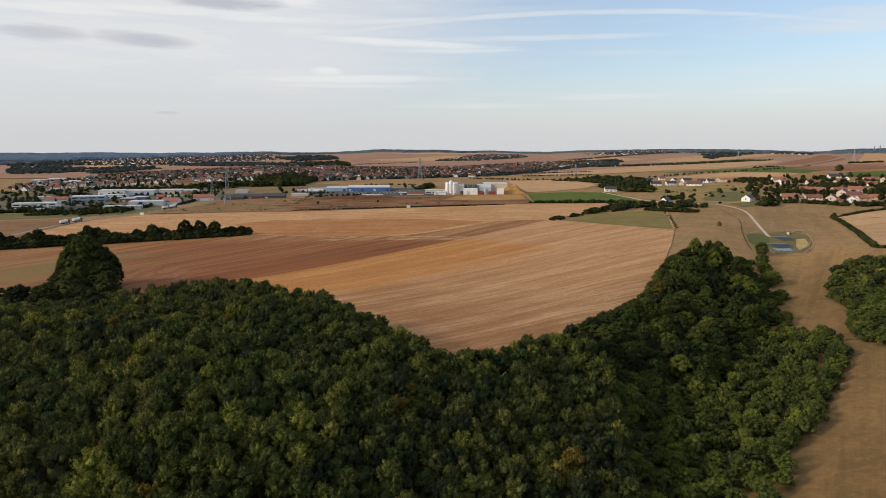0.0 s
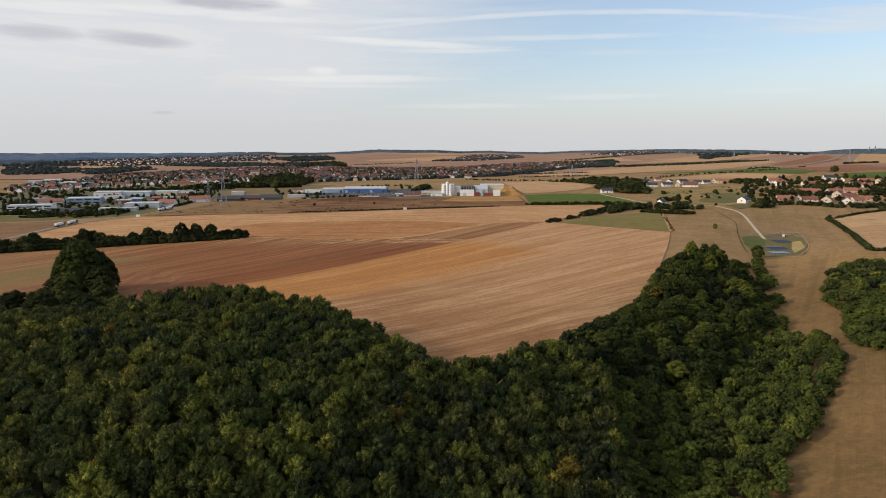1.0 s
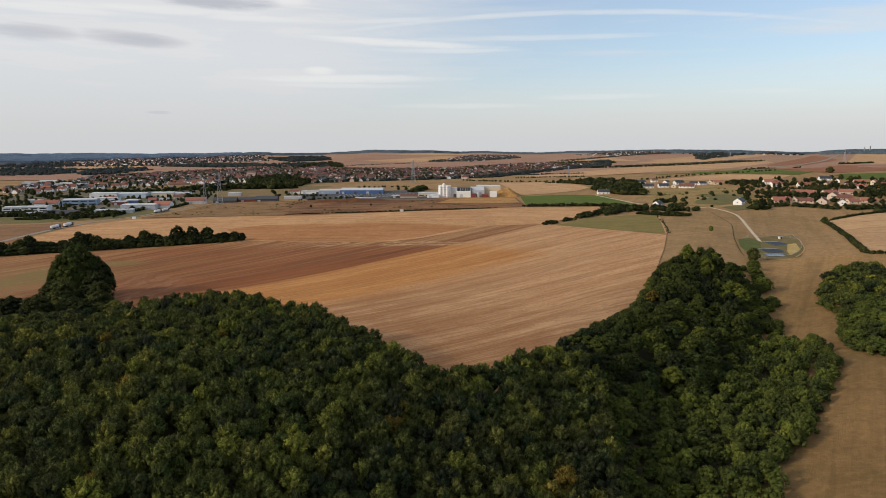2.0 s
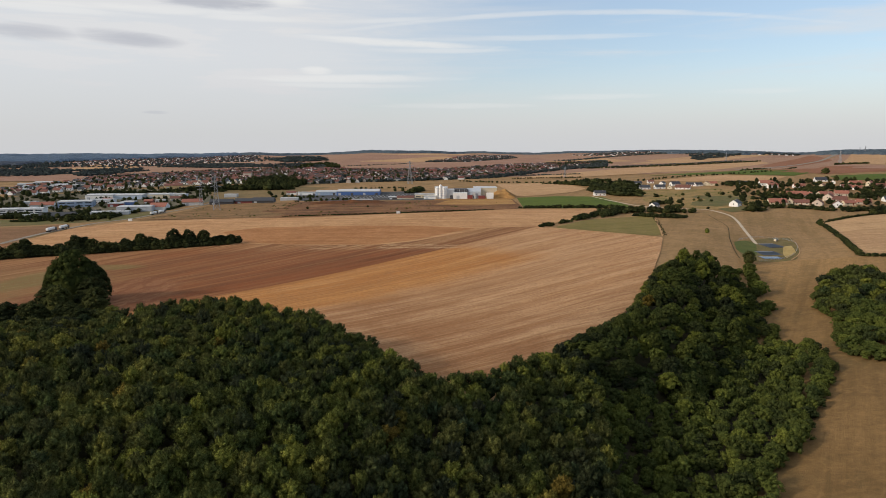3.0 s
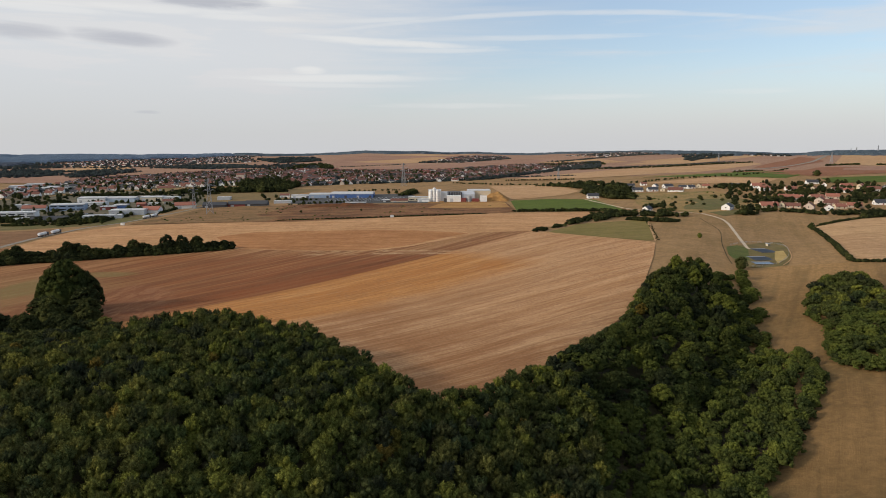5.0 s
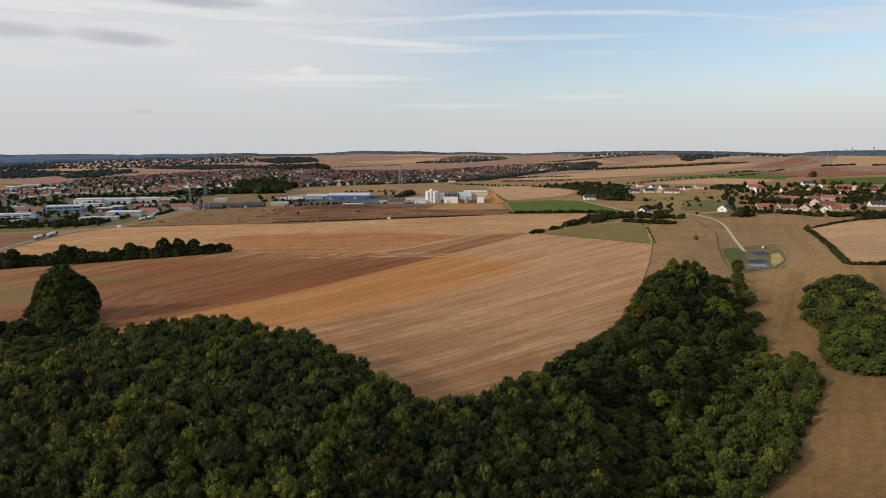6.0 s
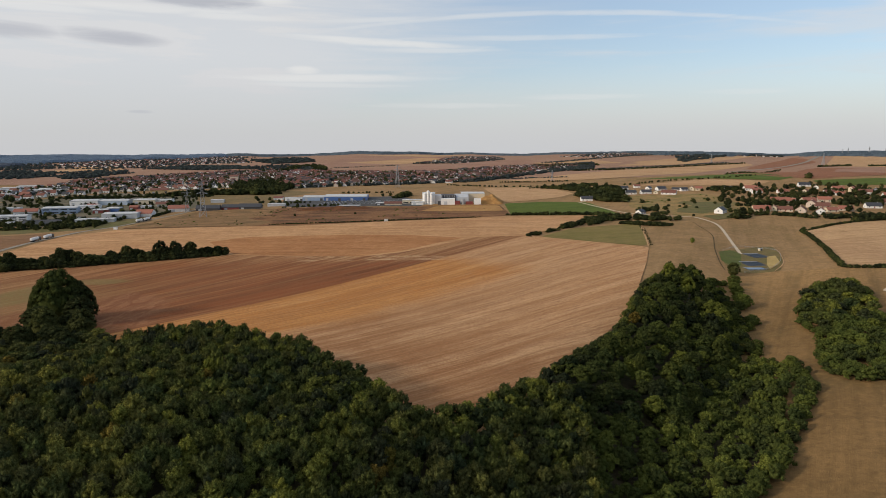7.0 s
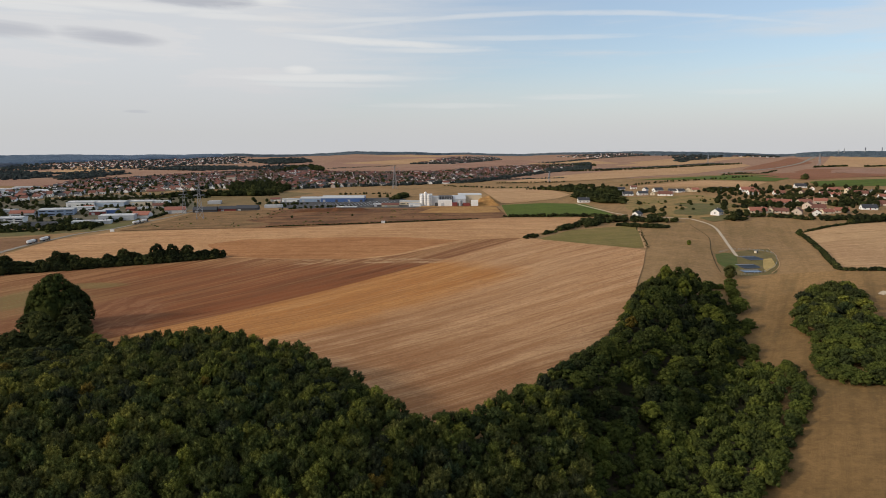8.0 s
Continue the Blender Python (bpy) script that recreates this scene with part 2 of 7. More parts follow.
    tone = n.mix(n.maths("MULTIPLY", n.span(grain, 0.42, 0.28, 0.0, 0.36), n.maths("SUBTRACT", 1.0, n.maths("MULTIPLY", strip, 0.7))), tone, (0.56, 0.35, 0.175))
    n.link(tone, bsdf.inputs["Base Color"])
    relief(n, bsdf, n.maths("ADD", grain, lines), 0.2)
    return mat


def leaf_material(name, dark, mid, light, autumn=0.0, crisp=1.0):
    """Foliage: a tint for each tree, a smaller one for each spray of leaves, some light let through."""
    mat = bpy.data.materials.new(name)
    mat.use_nodes = True
    n = Nodes(mat.node_tree)
    tint = n.add("ShaderNodeAttribute")
    tint.attribute_name = "tint"
    geo = n.add("ShaderNodeNewGeometry")
    pick = n.maths("FRACT", n.maths("ADD", tint.outputs["Fac"], n.add("ShaderNodeObjectInfo").outputs["Random"]))
    wide = n.noise(geo.outputs["Position"], 0.03, 2.0)
    level = n.maths("ADD", n.maths("MULTIPLY", pick, 0.75), n.maths("MULTIPLY", n.span(wide, 0.35, 0.65), 0.25))
    tone = n.mix(n.span(level, 0.0, 0.55), dark, mid)
    tone = n.mix(n.span(level, 0.55, 1.0, 0.0, 0.9), tone, light)
    other = n.maths("FRACT", n.maths("MULTIPLY", pick, 7.31))
    tone = n.mix(n.span(other, 0.62, 0.9, 0.0, 0.32), tone, (dark[0] * 1.4, mid[1] * 0.85, dark[2] * 1.25))
    if autumn:
        tone = n.mix(n.span(pick, 1.0 - autumn, 1.0 - autumn * 0.6, 0.0, 0.75), tone, (0.135, 0.085, 0.020))
    each = geo.outputs["Random Per Island"]
    clump = n.noise(geo.outputs["Position"], 1.9, 2.0, 0.6)
    leaves = n.noise(geo.outputs["Position"], 4.0, 2.0, 0.7)
    both = n.maths("ADD", n.maths("MULTIPLY", clump, 0.45), n.maths("MULTIPLY", leaves, 0.55))
    speckle = n.maths("MULTIPLY", n.span(both, 0.38, 0.62, 1 - 0.45 * crisp, 1 + 0.45 * crisp), n.span(each, 0.0, 1.0, 1 - 0.4 * crisp, 1 + 0.4 * crisp, False))
    tone = n.mix(1.0, tone, speckle, "MULTIPLY")
    a, b = n.add("ShaderNodeBsdfDiffuse"), n.add("ShaderNodeBsdfTranslucent")
    ridge = n.add("ShaderNodeBump")
    ridge.inputs["Distance"].default_value = 0.25
    n.link(both, ridge.inputs["Height"])
    n.link(ridge.outputs[0], a.inputs["Normal"])
    n.link(tone, a.inputs[0])
    n.link(tone, b.inputs[0])
    m = n.add("ShaderNodeMixShader")
    m.inputs[0].default_value = 0.16
    n.link(a.outputs[0], m.inputs[1])
    n.link(b.outputs[0], m.inputs[2])
    n.link(m.outputs[0], n.add("ShaderNodeOutputMaterial").inputs[0])
    return mat


def plain(name, colour, rough=0.7, spread=0.12, scale=0.6, metal=0.0, gloss=0.4):
    """Paint, plaster, tile or metal with a little grime and a tint of its own for each object."""
    mat, n, pos, bsdf = surface(name, rough, gloss)
    grime = n.noise(pos, scale, 4.0, 0.65)
    own = n.add("ShaderNodeObjectInfo").outputs["Random"]
    tone = n.mix(n.span(grime, 0.4, 0.75, 0.0, 0.5), colour, tuple(c * 0.72 for c in colour))
    tone = n.mix(n.maths("MULTIPLY", own, spread * 2.0), tone, tuple(c * 0.6 for c in colour))
    n.link(tone, bsdf.inputs["Base Color"])
    bsdf.inputs["Metallic"].default_value = metal
    return mat


M_GROUND = ground_material("dry_grassland", (0.342, 0.207, 0.093), (0.285, 0.170, 0.073), (0.172, 0.107, 0.046), 66, 0.14, 0.012, (0.250, 0.160, 0.066), 0.05)
M_MAIN = main_field_material()
M_UPPER = ground_material("upper_stubble", (0.558, 0.318, 0.151), (0.469, 0.247, 0.109), (0.284, 0.139, 0.059), 2, 0.35, 0.012, None, 0.35)
M_UPPERBROWN = ground_material("upper_brown_stubble", (0.455, 0.220, 0.088), (0.384, 0.172, 0.066), (0.249, 0.103, 0.038), 1, 0.5, 0.012, None, 0.45)
M_HEATH = ground_material("scrub_soil", (0.275, 0.135, 0.058), (0.150, 0.060, 0.028), (0.080, 0.048, 0.022), 5, 0.6, 0.022, (0.105, 0.046, 0.022))
M_PONDGRASS = ground_material("pond_grass", (0.165, 0.132, 0.050), (0.220, 0.155, 0.064), (0.095, 0.080, 0.032), 30, 0.3, 0.05)
M_LAWN = ground_material("short_green_lawn", (0.095, 0.118, 0.030), (0.130, 0.128, 0.038), (0.062, 0.074, 0.022), 30, 0.3, 0.05)
# ditch soil, darker than the meadow it crosses
M_DITCH = ground_material("dark_ditch_soil", (0.110, 0.078, 0.038), (0.085, 0.062, 0.030), (0.055, 0.042, 0.022), 0, 0.3, 0.1)
M_TILLED = ground_material("brown_tilled_soil", (0.270, 0.145, 0.072), (0.220, 0.115, 0.055), (0.140, 0.075, 0.036), 8, 0.4, 0.02)
M_HEATHGRASS = ground_material("heath_grass", (0.300, 0.165, 0.072), (0.195, 0.112, 0.048), (0.105, 0.070, 0.030), 5, 0.5, 0.03, (0.150, 0.098, 0.040))
M_SOIL = ground_material("bare_red_soil", (0.180, 0.070, 0.030), (0.127, 0.055, 0.026), (0.074, 0.040, 0.017), 5, 0.4, 0.05)
M_BANK = ground_material("ochre_earth_bank", (0.445, 0.250, 0.087), (0.350, 0.180, 0.061), (0.233, 0.120, 0.044), 5, 0.3, 0.03)
M_CROP = ground_material("green_crop", (0.105, 0.135, 0.020), (0.086, 0.115, 0.018), (0.060, 0.082, 0.015), 20, 0.4)
M_PASTURE = ground_material("pasture_grass", (0.190, 0.150, 0.044), (0.255, 0.180, 0.064), (0.120, 0.105, 0.030), 20, 0.3, 0.03)
M_MEADOW = ground_material("dry_meadow_grass", (0.360, 0.218, 0.088), (0.240, 0.172, 0.060), (0.110, 0.104, 0.030), 20, 0.4, 0.03, (0.165, 0.142, 0.044))
M_VERGE = ground_material("verge_grass", (0.135, 0.128, 0.042), (0.205, 0.150, 0.062), (0.085, 0.075, 0.032), 30, 0.4, 0.03)
M_TAN = ground_material("pale_stubble", (0.528, 0.330, 0.166), (0.449, 0.263, 0.130), (0.315, 0.175, 0.082), 15, 0.35, 0.006)
M_PLAIN = ground_material("far_stubble_plain", (0.381, 0.228, 0.143), (0.319, 0.184, 0.115), (0.227, 0.126, 0.078), 12, 0.4, 0.003)
M_PINK = ground_material("tilled_pink_soil", (0.37, 0.215, 0.145), (0.30, 0.165, 0.105), (0.22, 0.12, 0.075), 10, 0.4, 0.004)
M_REDB = ground_material("tilled_red_soil", (0.307, 0.135, 0.070), (0.254, 0.110, 0.057), (0.180, 0.080, 0.039), 10, 0.3, 0.004)
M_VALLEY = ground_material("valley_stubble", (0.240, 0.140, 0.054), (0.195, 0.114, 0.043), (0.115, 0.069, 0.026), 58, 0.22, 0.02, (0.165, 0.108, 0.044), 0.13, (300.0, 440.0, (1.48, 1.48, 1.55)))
M_FLOOR = ground_material("forest_floor", (0.05, 0.04, 0.02), (0.035, 0.035, 0.014), (0.02, 0.02, 0.01), 0, 0.2, 0.1)
M_SCRUBGRASS = ground_material("rank_olive_grass", (0.20, 0.140, 0.060), (0.27, 0.172, 0.078), (0.105, 0.085, 0.038), 5, 0.45, 0.012)
M_GRAVEL = ground_material("pale_gravel", (0.680, 0.545, 0.390), (0.575, 0.455, 0.320), (0.402, 0.310, 0.210), 0, 0.2, 0.3)
M_ASPHALT = ground_material("asphalt", (0.10, 0.097, 0.093), (0.08, 0.078, 0.075), (0.06, 0.06, 0.06), 0, 0.2, 0.2)
M_LANE = ground_material("worn_road", (0.325, 0.282, 0.220), (0.263, 0.228, 0.182), (0.188, 0.162, 0.132), 0, 0.2, 0.2)
M_SAND = ground_material("yellow_sand", (0.46, 0.33, 0.13), (0.40, 0.28, 0.10), (0.30, 0.20, 0.07), 0, 0.2, 0.2)
M_LEAF = leaf_material("broadleaf_foliage", (0.029, 0.035, 0.022), (0.081, 0.085, 0.027), (0.208, 0.198, 0.042), 0.026)
M_LEAFDEEP = leaf_material("deep_green_foliage", (0.029, 0.036, 0.021), (0.074, 0.084, 0.024), (0.174, 0.180, 0.033), 0.012)
# darker leaf tone: the slope wood's shade is put into it; oaks share it
M_SLOPELEAF = leaf_material("shaded_slope_foliage", (0.024, 0.031, 0.017), (0.053, 0.064, 0.018), (0.134, 0.148, 0.028), 0.008, 0.55)
M_SHRUB = leaf_material("thicket_foliage", (0.040, 0.050, 0.020), (0.080, 0.096, 0.024), (0.150, 0.166, 0.033), 0.0, 0.55)
M_DARKLEAF = leaf_material("hedgerow_foliage", (0.021, 0.026, 0.014), (0.040, 0.046, 0.018), (0.078, 0.082, 0.027))
# ridge woods: distance haze put into the leaf colour as blue-grey
M_FARWOOD = leaf_material("hazed_ridge_foliage", (0.074, 0.094, 0.108), (0.094, 0.116, 0.130), (0.120, 0.140, 0.150))
# far groves and town trees: haze mixed in as a paler, bluer leaf colour
M_GROVE = leaf_material("hazed_grove_foliage", (0.045, 0.057, 0.054), (0.057, 0.070, 0.066), (0.074, 0.084, 0.075))
# hill woods: stronger blue haze painted into the leaf colour
M_HAZEWOOD = leaf_material("hazed_hill_foliage", (0.111, 0.153, 0.207), (0.133, 0.177, 0.230), (0.158, 0.199, 0.249))
M_BARK = plain("bark", (0.10, 0.075, 0.05), 0.95, 0.2, 2.0)

# ---- the land ----
def bump(x, y, cx, cy, wx, wy):
    return math.exp(-((x - cx) / wx) ** 2 - ((y - cy) / wy) ** 2)


def ramp(v, a, b):
    s = min(1.0, max(0.0, (v - a) / (b - a)))
    return s * s * (3 - 2 * s)


RIDGE = ((-40, 33), (-32, 32), (-30, 30), (-27, 34), (-25, 32), (-23, 28), (-21, 31), (-19, 30), (-16.6, 37), (-14.4, 39), (-12.7, 33), (-10, 34), (-7.6, 42), (-5.2, 55), (-2.9, 51), (-0.5, 50), (1.9, 42), (4.3, 46),
         (6.7, 38), (9, 37), (11.4, 46), (13.7, 48), (16, 54), (20, 55), (22.4, 54), (24.5, 51), (26.5, 46), (28.4, 39), (29.5, 43), (30.6, 53), (32, 57), (36, 61), (44, 55))
RIDGE_WAYS, RIDGE_TOPS = [p[0] for p in RIDGE], [p[1] for p in RIDGE]


def height(x, y):
    """The lie of the land: a wooded knoll, a dry valley beside it, the plateau and the far ridge."""
    s = x - 0.6 * (y - 150)
    fade = (1 - 0.55 * ramp(y, 230, 520)) * (1 - ramp(y, 520, 800))
    z = 3.0 + 10.0 * bump(x, y, -90, 140, 110, 120)
    z += (8.0 * ramp(s, 66, 125) - 13.0 * ramp(s, -15, 60)) * fade
    z += 3.0 * bump(x, y, -40, 640, 260, 170) + 3.0 * bump(x, y, 290, 410, 60, 120)
    z += 30.0 * bump(x, y, 850, 1250, 480, 480) + 4.0 * bump(x, y, 360, 760, 120, 120)
    z -= 6.0 * bump(x, y, -420, 760, 260, 260)
    z += 10.0 * bump(x, y, 1500, 2600, 700, 700) - 12.0 * bump(x, y, -2600, 3700, 1300, 900)
    z += 12.0 * ramp(y, 1700, 3300)
    away = math.hypot(x, y)
    if y > 0 and away > 3000:
        top = float(np.interp(math.degrees(math.atan2(x, y)), RIDGE_WAYS, RIDGE_TOPS))
        z += (top - z) * ramp(away, 3000, 4420) - 40.0 * ramp(away, 4500, 4950)
    return z


def steps(marks):
    """Grid lines: pairs of (start, step), each running to the next start."""
    out = []
    for (a, step), (b, _) in zip(marks, marks[1:]):
        count = max(1, round((b - a) / step))
        out += [a + (b - a) * i / count for i in range(count)]
    return out + [marks[-1][0]]


XS = steps([(-4800, 300), (-2400, 100), (-1200, 40), (-560, 16), (-320, 8), (380, 16), (700, 40), (1500, 100), (2500, 300), (4900, 1)])
YS = steps([(-1500, 250), (-250, 50), (0, 10), (40, 8), (560, 16), (1000, 40), (2000, 90), (4960, 1)])


def mesh_of(name, verts, faces, mats, picks=None, smooth=False):
    me = bpy.data.meshes.new(name)
    me.from_pydata(verts, [], faces)
    for m in mats:
        me.materials.append(m)
    if picks is not None:
        me.polygons.foreach_set("material_index", picks)
    if smooth:
        me.polygons.foreach_set("use_smooth", [True] * len(faces))
    me.update()
    return me


def part(name, bm, material, parent=None, label=""):
    """Link a bmesh as one mesh object under a thing or under a part."""
    me = bpy.data.meshes.new(name)
    bm.to_mesh(me)
    bm.free()
    me.materials.append(material)
    ob = new(name, me)
    if parent:
        ob.parent = parent
    return tagged(ob, label)


def ground_sheet():
    nx = len(XS)
    verts = [(x, y, height(x, y)) for y in YS for x in XS]
    faces = [(j * nx + i, j * nx + i + 1, (j + 1) * nx + i + 1, (j + 1) * nx + i) for j in range(len(YS) - 1) for i in range(nx - 1)]
    ob = new("ground", mesh_of("ground", verts, faces, [M_GROUND], smooth=True))
    return tagged(ob, "dry grass and stubble plain under late summer light", "ground", kind="structure")


def rounded(points, passes=2):
    """Corner cutting, so that field edges bend as ploughed ones do."""
    for _ in range(passes):
        out = []
        for (ax, ay), (bx, by) in zip(points, points[1:] + points[:1]):
            out += [(ax * 0.93 + bx * 0.07, ay * 0.93 + by * 0.07), (ax * 0.07 + bx * 0.93, ay * 0.07 + by * 0.93)]
        points = out
    return points


def drape(name, points, material, lift, label, category="field", passes=1):
    """A field, cut along the ground's grid lines and laid on the land."""
    bm = bmesh.new()
    face = bm.faces.new([bm.verts.new((x, y, 0)) for x, y in rounded(points, passes)])
    bmesh.ops.triangulate(bm, faces=[face])
    for axis, lines in ((0, XS), (1, YS)):
        lo, hi = min(p[axis] for p in points), max(p[axis] for p in points)
        for value in lines:
            if lo < value < hi:
                spot, way = [0, 0, 0], [0, 0, 0]
                spot[axis], way[axis] = value, 1
                bmesh.ops.bisect_plane(bm, geom=bm.verts[:] + bm.edges[:] + bm.faces[:], plane_co=spot, plane_no=way, dist=1e-4)
    for v in bm.verts:
        v.co.z = height(v.co.x, v.co.y) + lift
    for f in bm.faces:
        f.smooth = True
        if f.normal.z < 0:
            f.normal_flip()
    bm.normal_update()
    bmesh.ops.recalc_face_normals(bm, faces=bm.faces[:])
    if sum(f.normal.z for f in bm.faces) < 0:
        bmesh.ops.reverse_faces(bm, faces=bm.faces[:])
    return tagged(part(name, bm, material), label, category, kind="structure")


def smooth_line(points, step=8.0):
    """A polyline rounded and cut into short steps."""
    for _ in range(2):
        out = [points[0]]
        for (ax, ay), (bx, by) in zip(points, points[1:]):
            out += [(ax * 0.75 + bx * 0.25, ay * 0.75 + by * 0.25), (ax * 0.25 + bx * 0.75, ay * 0.25 + by * 0.75)]
        points = out + [points[-1]]
    done = [points[0]]
    for (ax, ay), (bx, by) in zip(points, points[1:]):
        count = max(1, int(math.hypot(bx - ax, by - ay) / step))
        done += [(ax + (bx - ax) * i / count, ay + (by - ay) * i / count) for i in range(1, count + 1)]
    return done


def ribbon(name, points, width, material, lift, label, category):
    """A road or track of even width, laid on the land."""
    line = smooth_line(points)
    bm = bmesh.new()
    rows = []
    for i, (x, y) in enumerate(line):
        (ax, ay), (bx, by) = line[max(0, i - 1)], line[min(len(line) - 1, i + 1)]
        d = Vector((by - ay, ax - bx)).normalized() * width / 2
        rows.append([bm.verts.new((x + s * d.x, y + s * d.y, height(x + s * d.x, y + s * d.y) + lift)) for s in (1, 0.33, -0.33, -1)])
    for a, b in zip(rows, rows[1:]):
        for i in range(3):
            bm.faces.new((a[i], a[i + 1], b[i + 1], b[i]))
    bmesh.ops.recalc_face_normals(bm, faces=bm.faces[:])
    if sum(f.normal.z for f in bm.faces) < 0:
        bmesh.ops.reverse_faces(bm, faces=bm.faces[:])
    return tagged(part(name, bm, material), label, category, kind="structure")


ground_sheet()
drape("far_plain", [(-4700, 1750), (-1200, 1500), (0, 1650), (600, 1450), (4800, 1500), (4800, 4700), (-4700, 4700)], M_PLAIN, 0.35, "pinkish stubble plain reaching to the far ridge", "plain")
drape("field_1", [(-333, 451), (-306, 496), (-315, 556), (-319, 599), (-294, 652), (-226, 659), (-120, 647), (-56, 667), (0, 684), (86, 723), (184, 728), (142, 636), (91, 562), (174, 500), (150, 434), (100, 308), (59, 240), (33, 196), (19, 182), (-2, 166), (-21, 170), (-81, 213), (-134, 212), (-177, 235)], M_MAIN, 0.35, "big harvested stubble field with red soil strips", "field")
drape("field_1_upper", [(-137, 474), (-90, 464), (-39, 461), (-12, 479), (47, 553), (91, 562), (142, 636), (184, 728), (86, 723), (0, 684), (-56, 667), (-120, 647), (-226, 659), (-294, 652), (-319, 599), (-315, 556), (-306, 496), (-285, 424), (-233, 436), (-171, 462)], M_UPPER, 0.41, "upper tan part of the stubble field", "field")
drape("field_1_band", [(-133, 476), (-90, 466), (-42, 463), (-16, 481), (20, 530), (36, 548), (-10, 566), (-80, 570), (-146, 566), (-170, 540), (-150, 500)], M_UPPERBROWN, 0.47, "brown band across the stubble field", "field")
drape("heath", [(-298, 668), (-287, 764), (-282, 856), (-244, 862), (-162, 882), (-73, 873), (1, 880), (84, 895), (105, 883), (101, 742), (87, 726), (0, 687), (-120, 650), (-227, 662)], M_HEATH, 0.3, "scrubby brown heath with bare soil", "heath")
drape("heath_grass", [(-296, 672), (-286, 764), (-281, 852), (-244, 858), (-186, 866), (-176, 800), (-190, 740), (-150, 690), (-160, 658), (-227, 664)], M_HEATHGRASS, 0.38, "dry tan grass with olive scrub on the heath", "heath")
drape("heath_top", [(0, 800), (20, 872), (84, 890), (103, 878), (100, 800), (60, 790)], M_BANK, 0.38, "tan bare strip of the heath below the factory", "heath")
drape("soil_heap_ground", [(-157, 873), (-134, 893), (-61, 863), (-55, 828), (-68, 814), (-140, 837)], M_SOIL, 0.45, "dark red bare soil of an earthwork", "soil")
drape("bank", [(94, 1023), (115, 1104), (113, 918), (105, 883), (1, 889), (2, 916), (82, 905)], M_BANK, 0.2, "ochre earth bank before the factory", "bank")
drape("field_2", [(114, 909), (101, 742), (164, 737), (222, 739), (227, 902), (174, 925)], M_CROP, 0.15, "bright green crop field", "field")
drape("field_3", [(100, 555), (142, 614), (216, 652), (175, 503)], M_PASTURE, 0.15, "dull green pasture beside the stubble field", "field")
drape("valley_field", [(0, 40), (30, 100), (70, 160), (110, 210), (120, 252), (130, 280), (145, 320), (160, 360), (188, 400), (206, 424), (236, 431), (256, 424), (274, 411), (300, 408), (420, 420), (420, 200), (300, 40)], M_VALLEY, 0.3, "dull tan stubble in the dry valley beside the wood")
drape("field_4", [(363, 614), (428, 648), (478, 663), (560, 667), (358, 422), (304, 418), (278, 425), (323, 518)], M_TAN, 0.15, "pale tan stubble field inside a hedge", "field")
drape("meadow", [(303, 984), (429, 982), (385, 757), (369, 712), (297, 689), (278, 703), (253, 797)], M_MEADOW, 0.15, "dry olive meadow below the village", "meadow")
drape("green_meadow", [(346, 873), (372, 845), (386, 820), (366, 775), (345, 740), (307, 717), (285, 734), (300, 770), (330, 800), (326, 840)], M_VERGE, 0.3, "greener damp grass in the dry meadow", "meadow", 2)
drape("pond_lawn", [(222, 488), (246, 506), (272, 526), (288, 530), (264, 472), (241, 434), (226, 427), (207, 428), (210, 450)], M_PONDGRASS, 0.2, "mown grass round the retention basins", "grass")
drape("sand_area", [(256, 481), (264.5, 485), (252.5, 456), (236, 438), (241.5, 453)], M_SAND, 0.3, "yellow sand patch beside the basins", "sand")
drape("verge", [(-429, 617), (-482, 696), (-429, 701), (-366, 688), (-346, 729), (-334, 787), (-326, 798), (-303, 719), (-310, 677), (-348, 654), (-388, 631)], M_VERGE, 0.12, "green grass verge along the country road", "grass")
drape("rough_grass", [(-651, 943), (-598, 982), (-567, 1091), (-467, 1151), (-365, 1112), (-266, 1228), (-179, 1192), (-213, 1066), (-202, 931), (-269, 896), (-291, 886), (-367, 1079)], M_SCRUBGRASS, 0.2, "rank olive grass between town and trading estate", "grass")
drape("lawn", [(224, 490), (237, 500), (240, 489), (222, 450), (212, 440), (212, 460)], M_LAWN, 0.3, "green lawn beside the basins", "grass")
drape("house_lawn", [(298, 698), (339, 714), (328, 683), (300, 667)], M_VERGE, 0.3, "green lawn before a white house", "grass")
drape("bare_patch", [(258, 357), (261, 359), (262, 357), (259, 352), (255, 350), (254, 353)], M_GRAVEL, 0.3, "small pale bare patch in the stubble", "soil")
drape("field_5", [(-305, 436), (-423, 608), (-379, 617), (-343, 639), (-324, 572)], M_TILLED, 0.12, "brown stubble field beside the road", "field")
drape("field_6", [(-982, 1430), (-1198, 1748), (-1057, 1745), (-889, 1774), (-801, 1650), (-737, 1492), (-797, 1426)], M_PINK, 0.8, "tilled pinkish field on the far plain", "field")
drape("field_7", [(-783, 1804), (-776, 2295), (-670, 2387), (-493, 2292), (-535, 1901), (-631, 1737)], M_PINK, 0.8, "tilled pinkish field on the far plain", "field")
drape("field_8", [(-1205, 2133), (-1244, 2448), (-1111, 2551), (-955, 2211), (-1047, 2091)], M_TAN, 0.8, "pale harvested field on the far plain", "field")
drape("field_9", [(-316, 2246), (149, 2908), (268, 2632), (113, 2194), (-175, 2119)], M_PINK, 0.8, "tilled pinkish field on the far plain", "field")
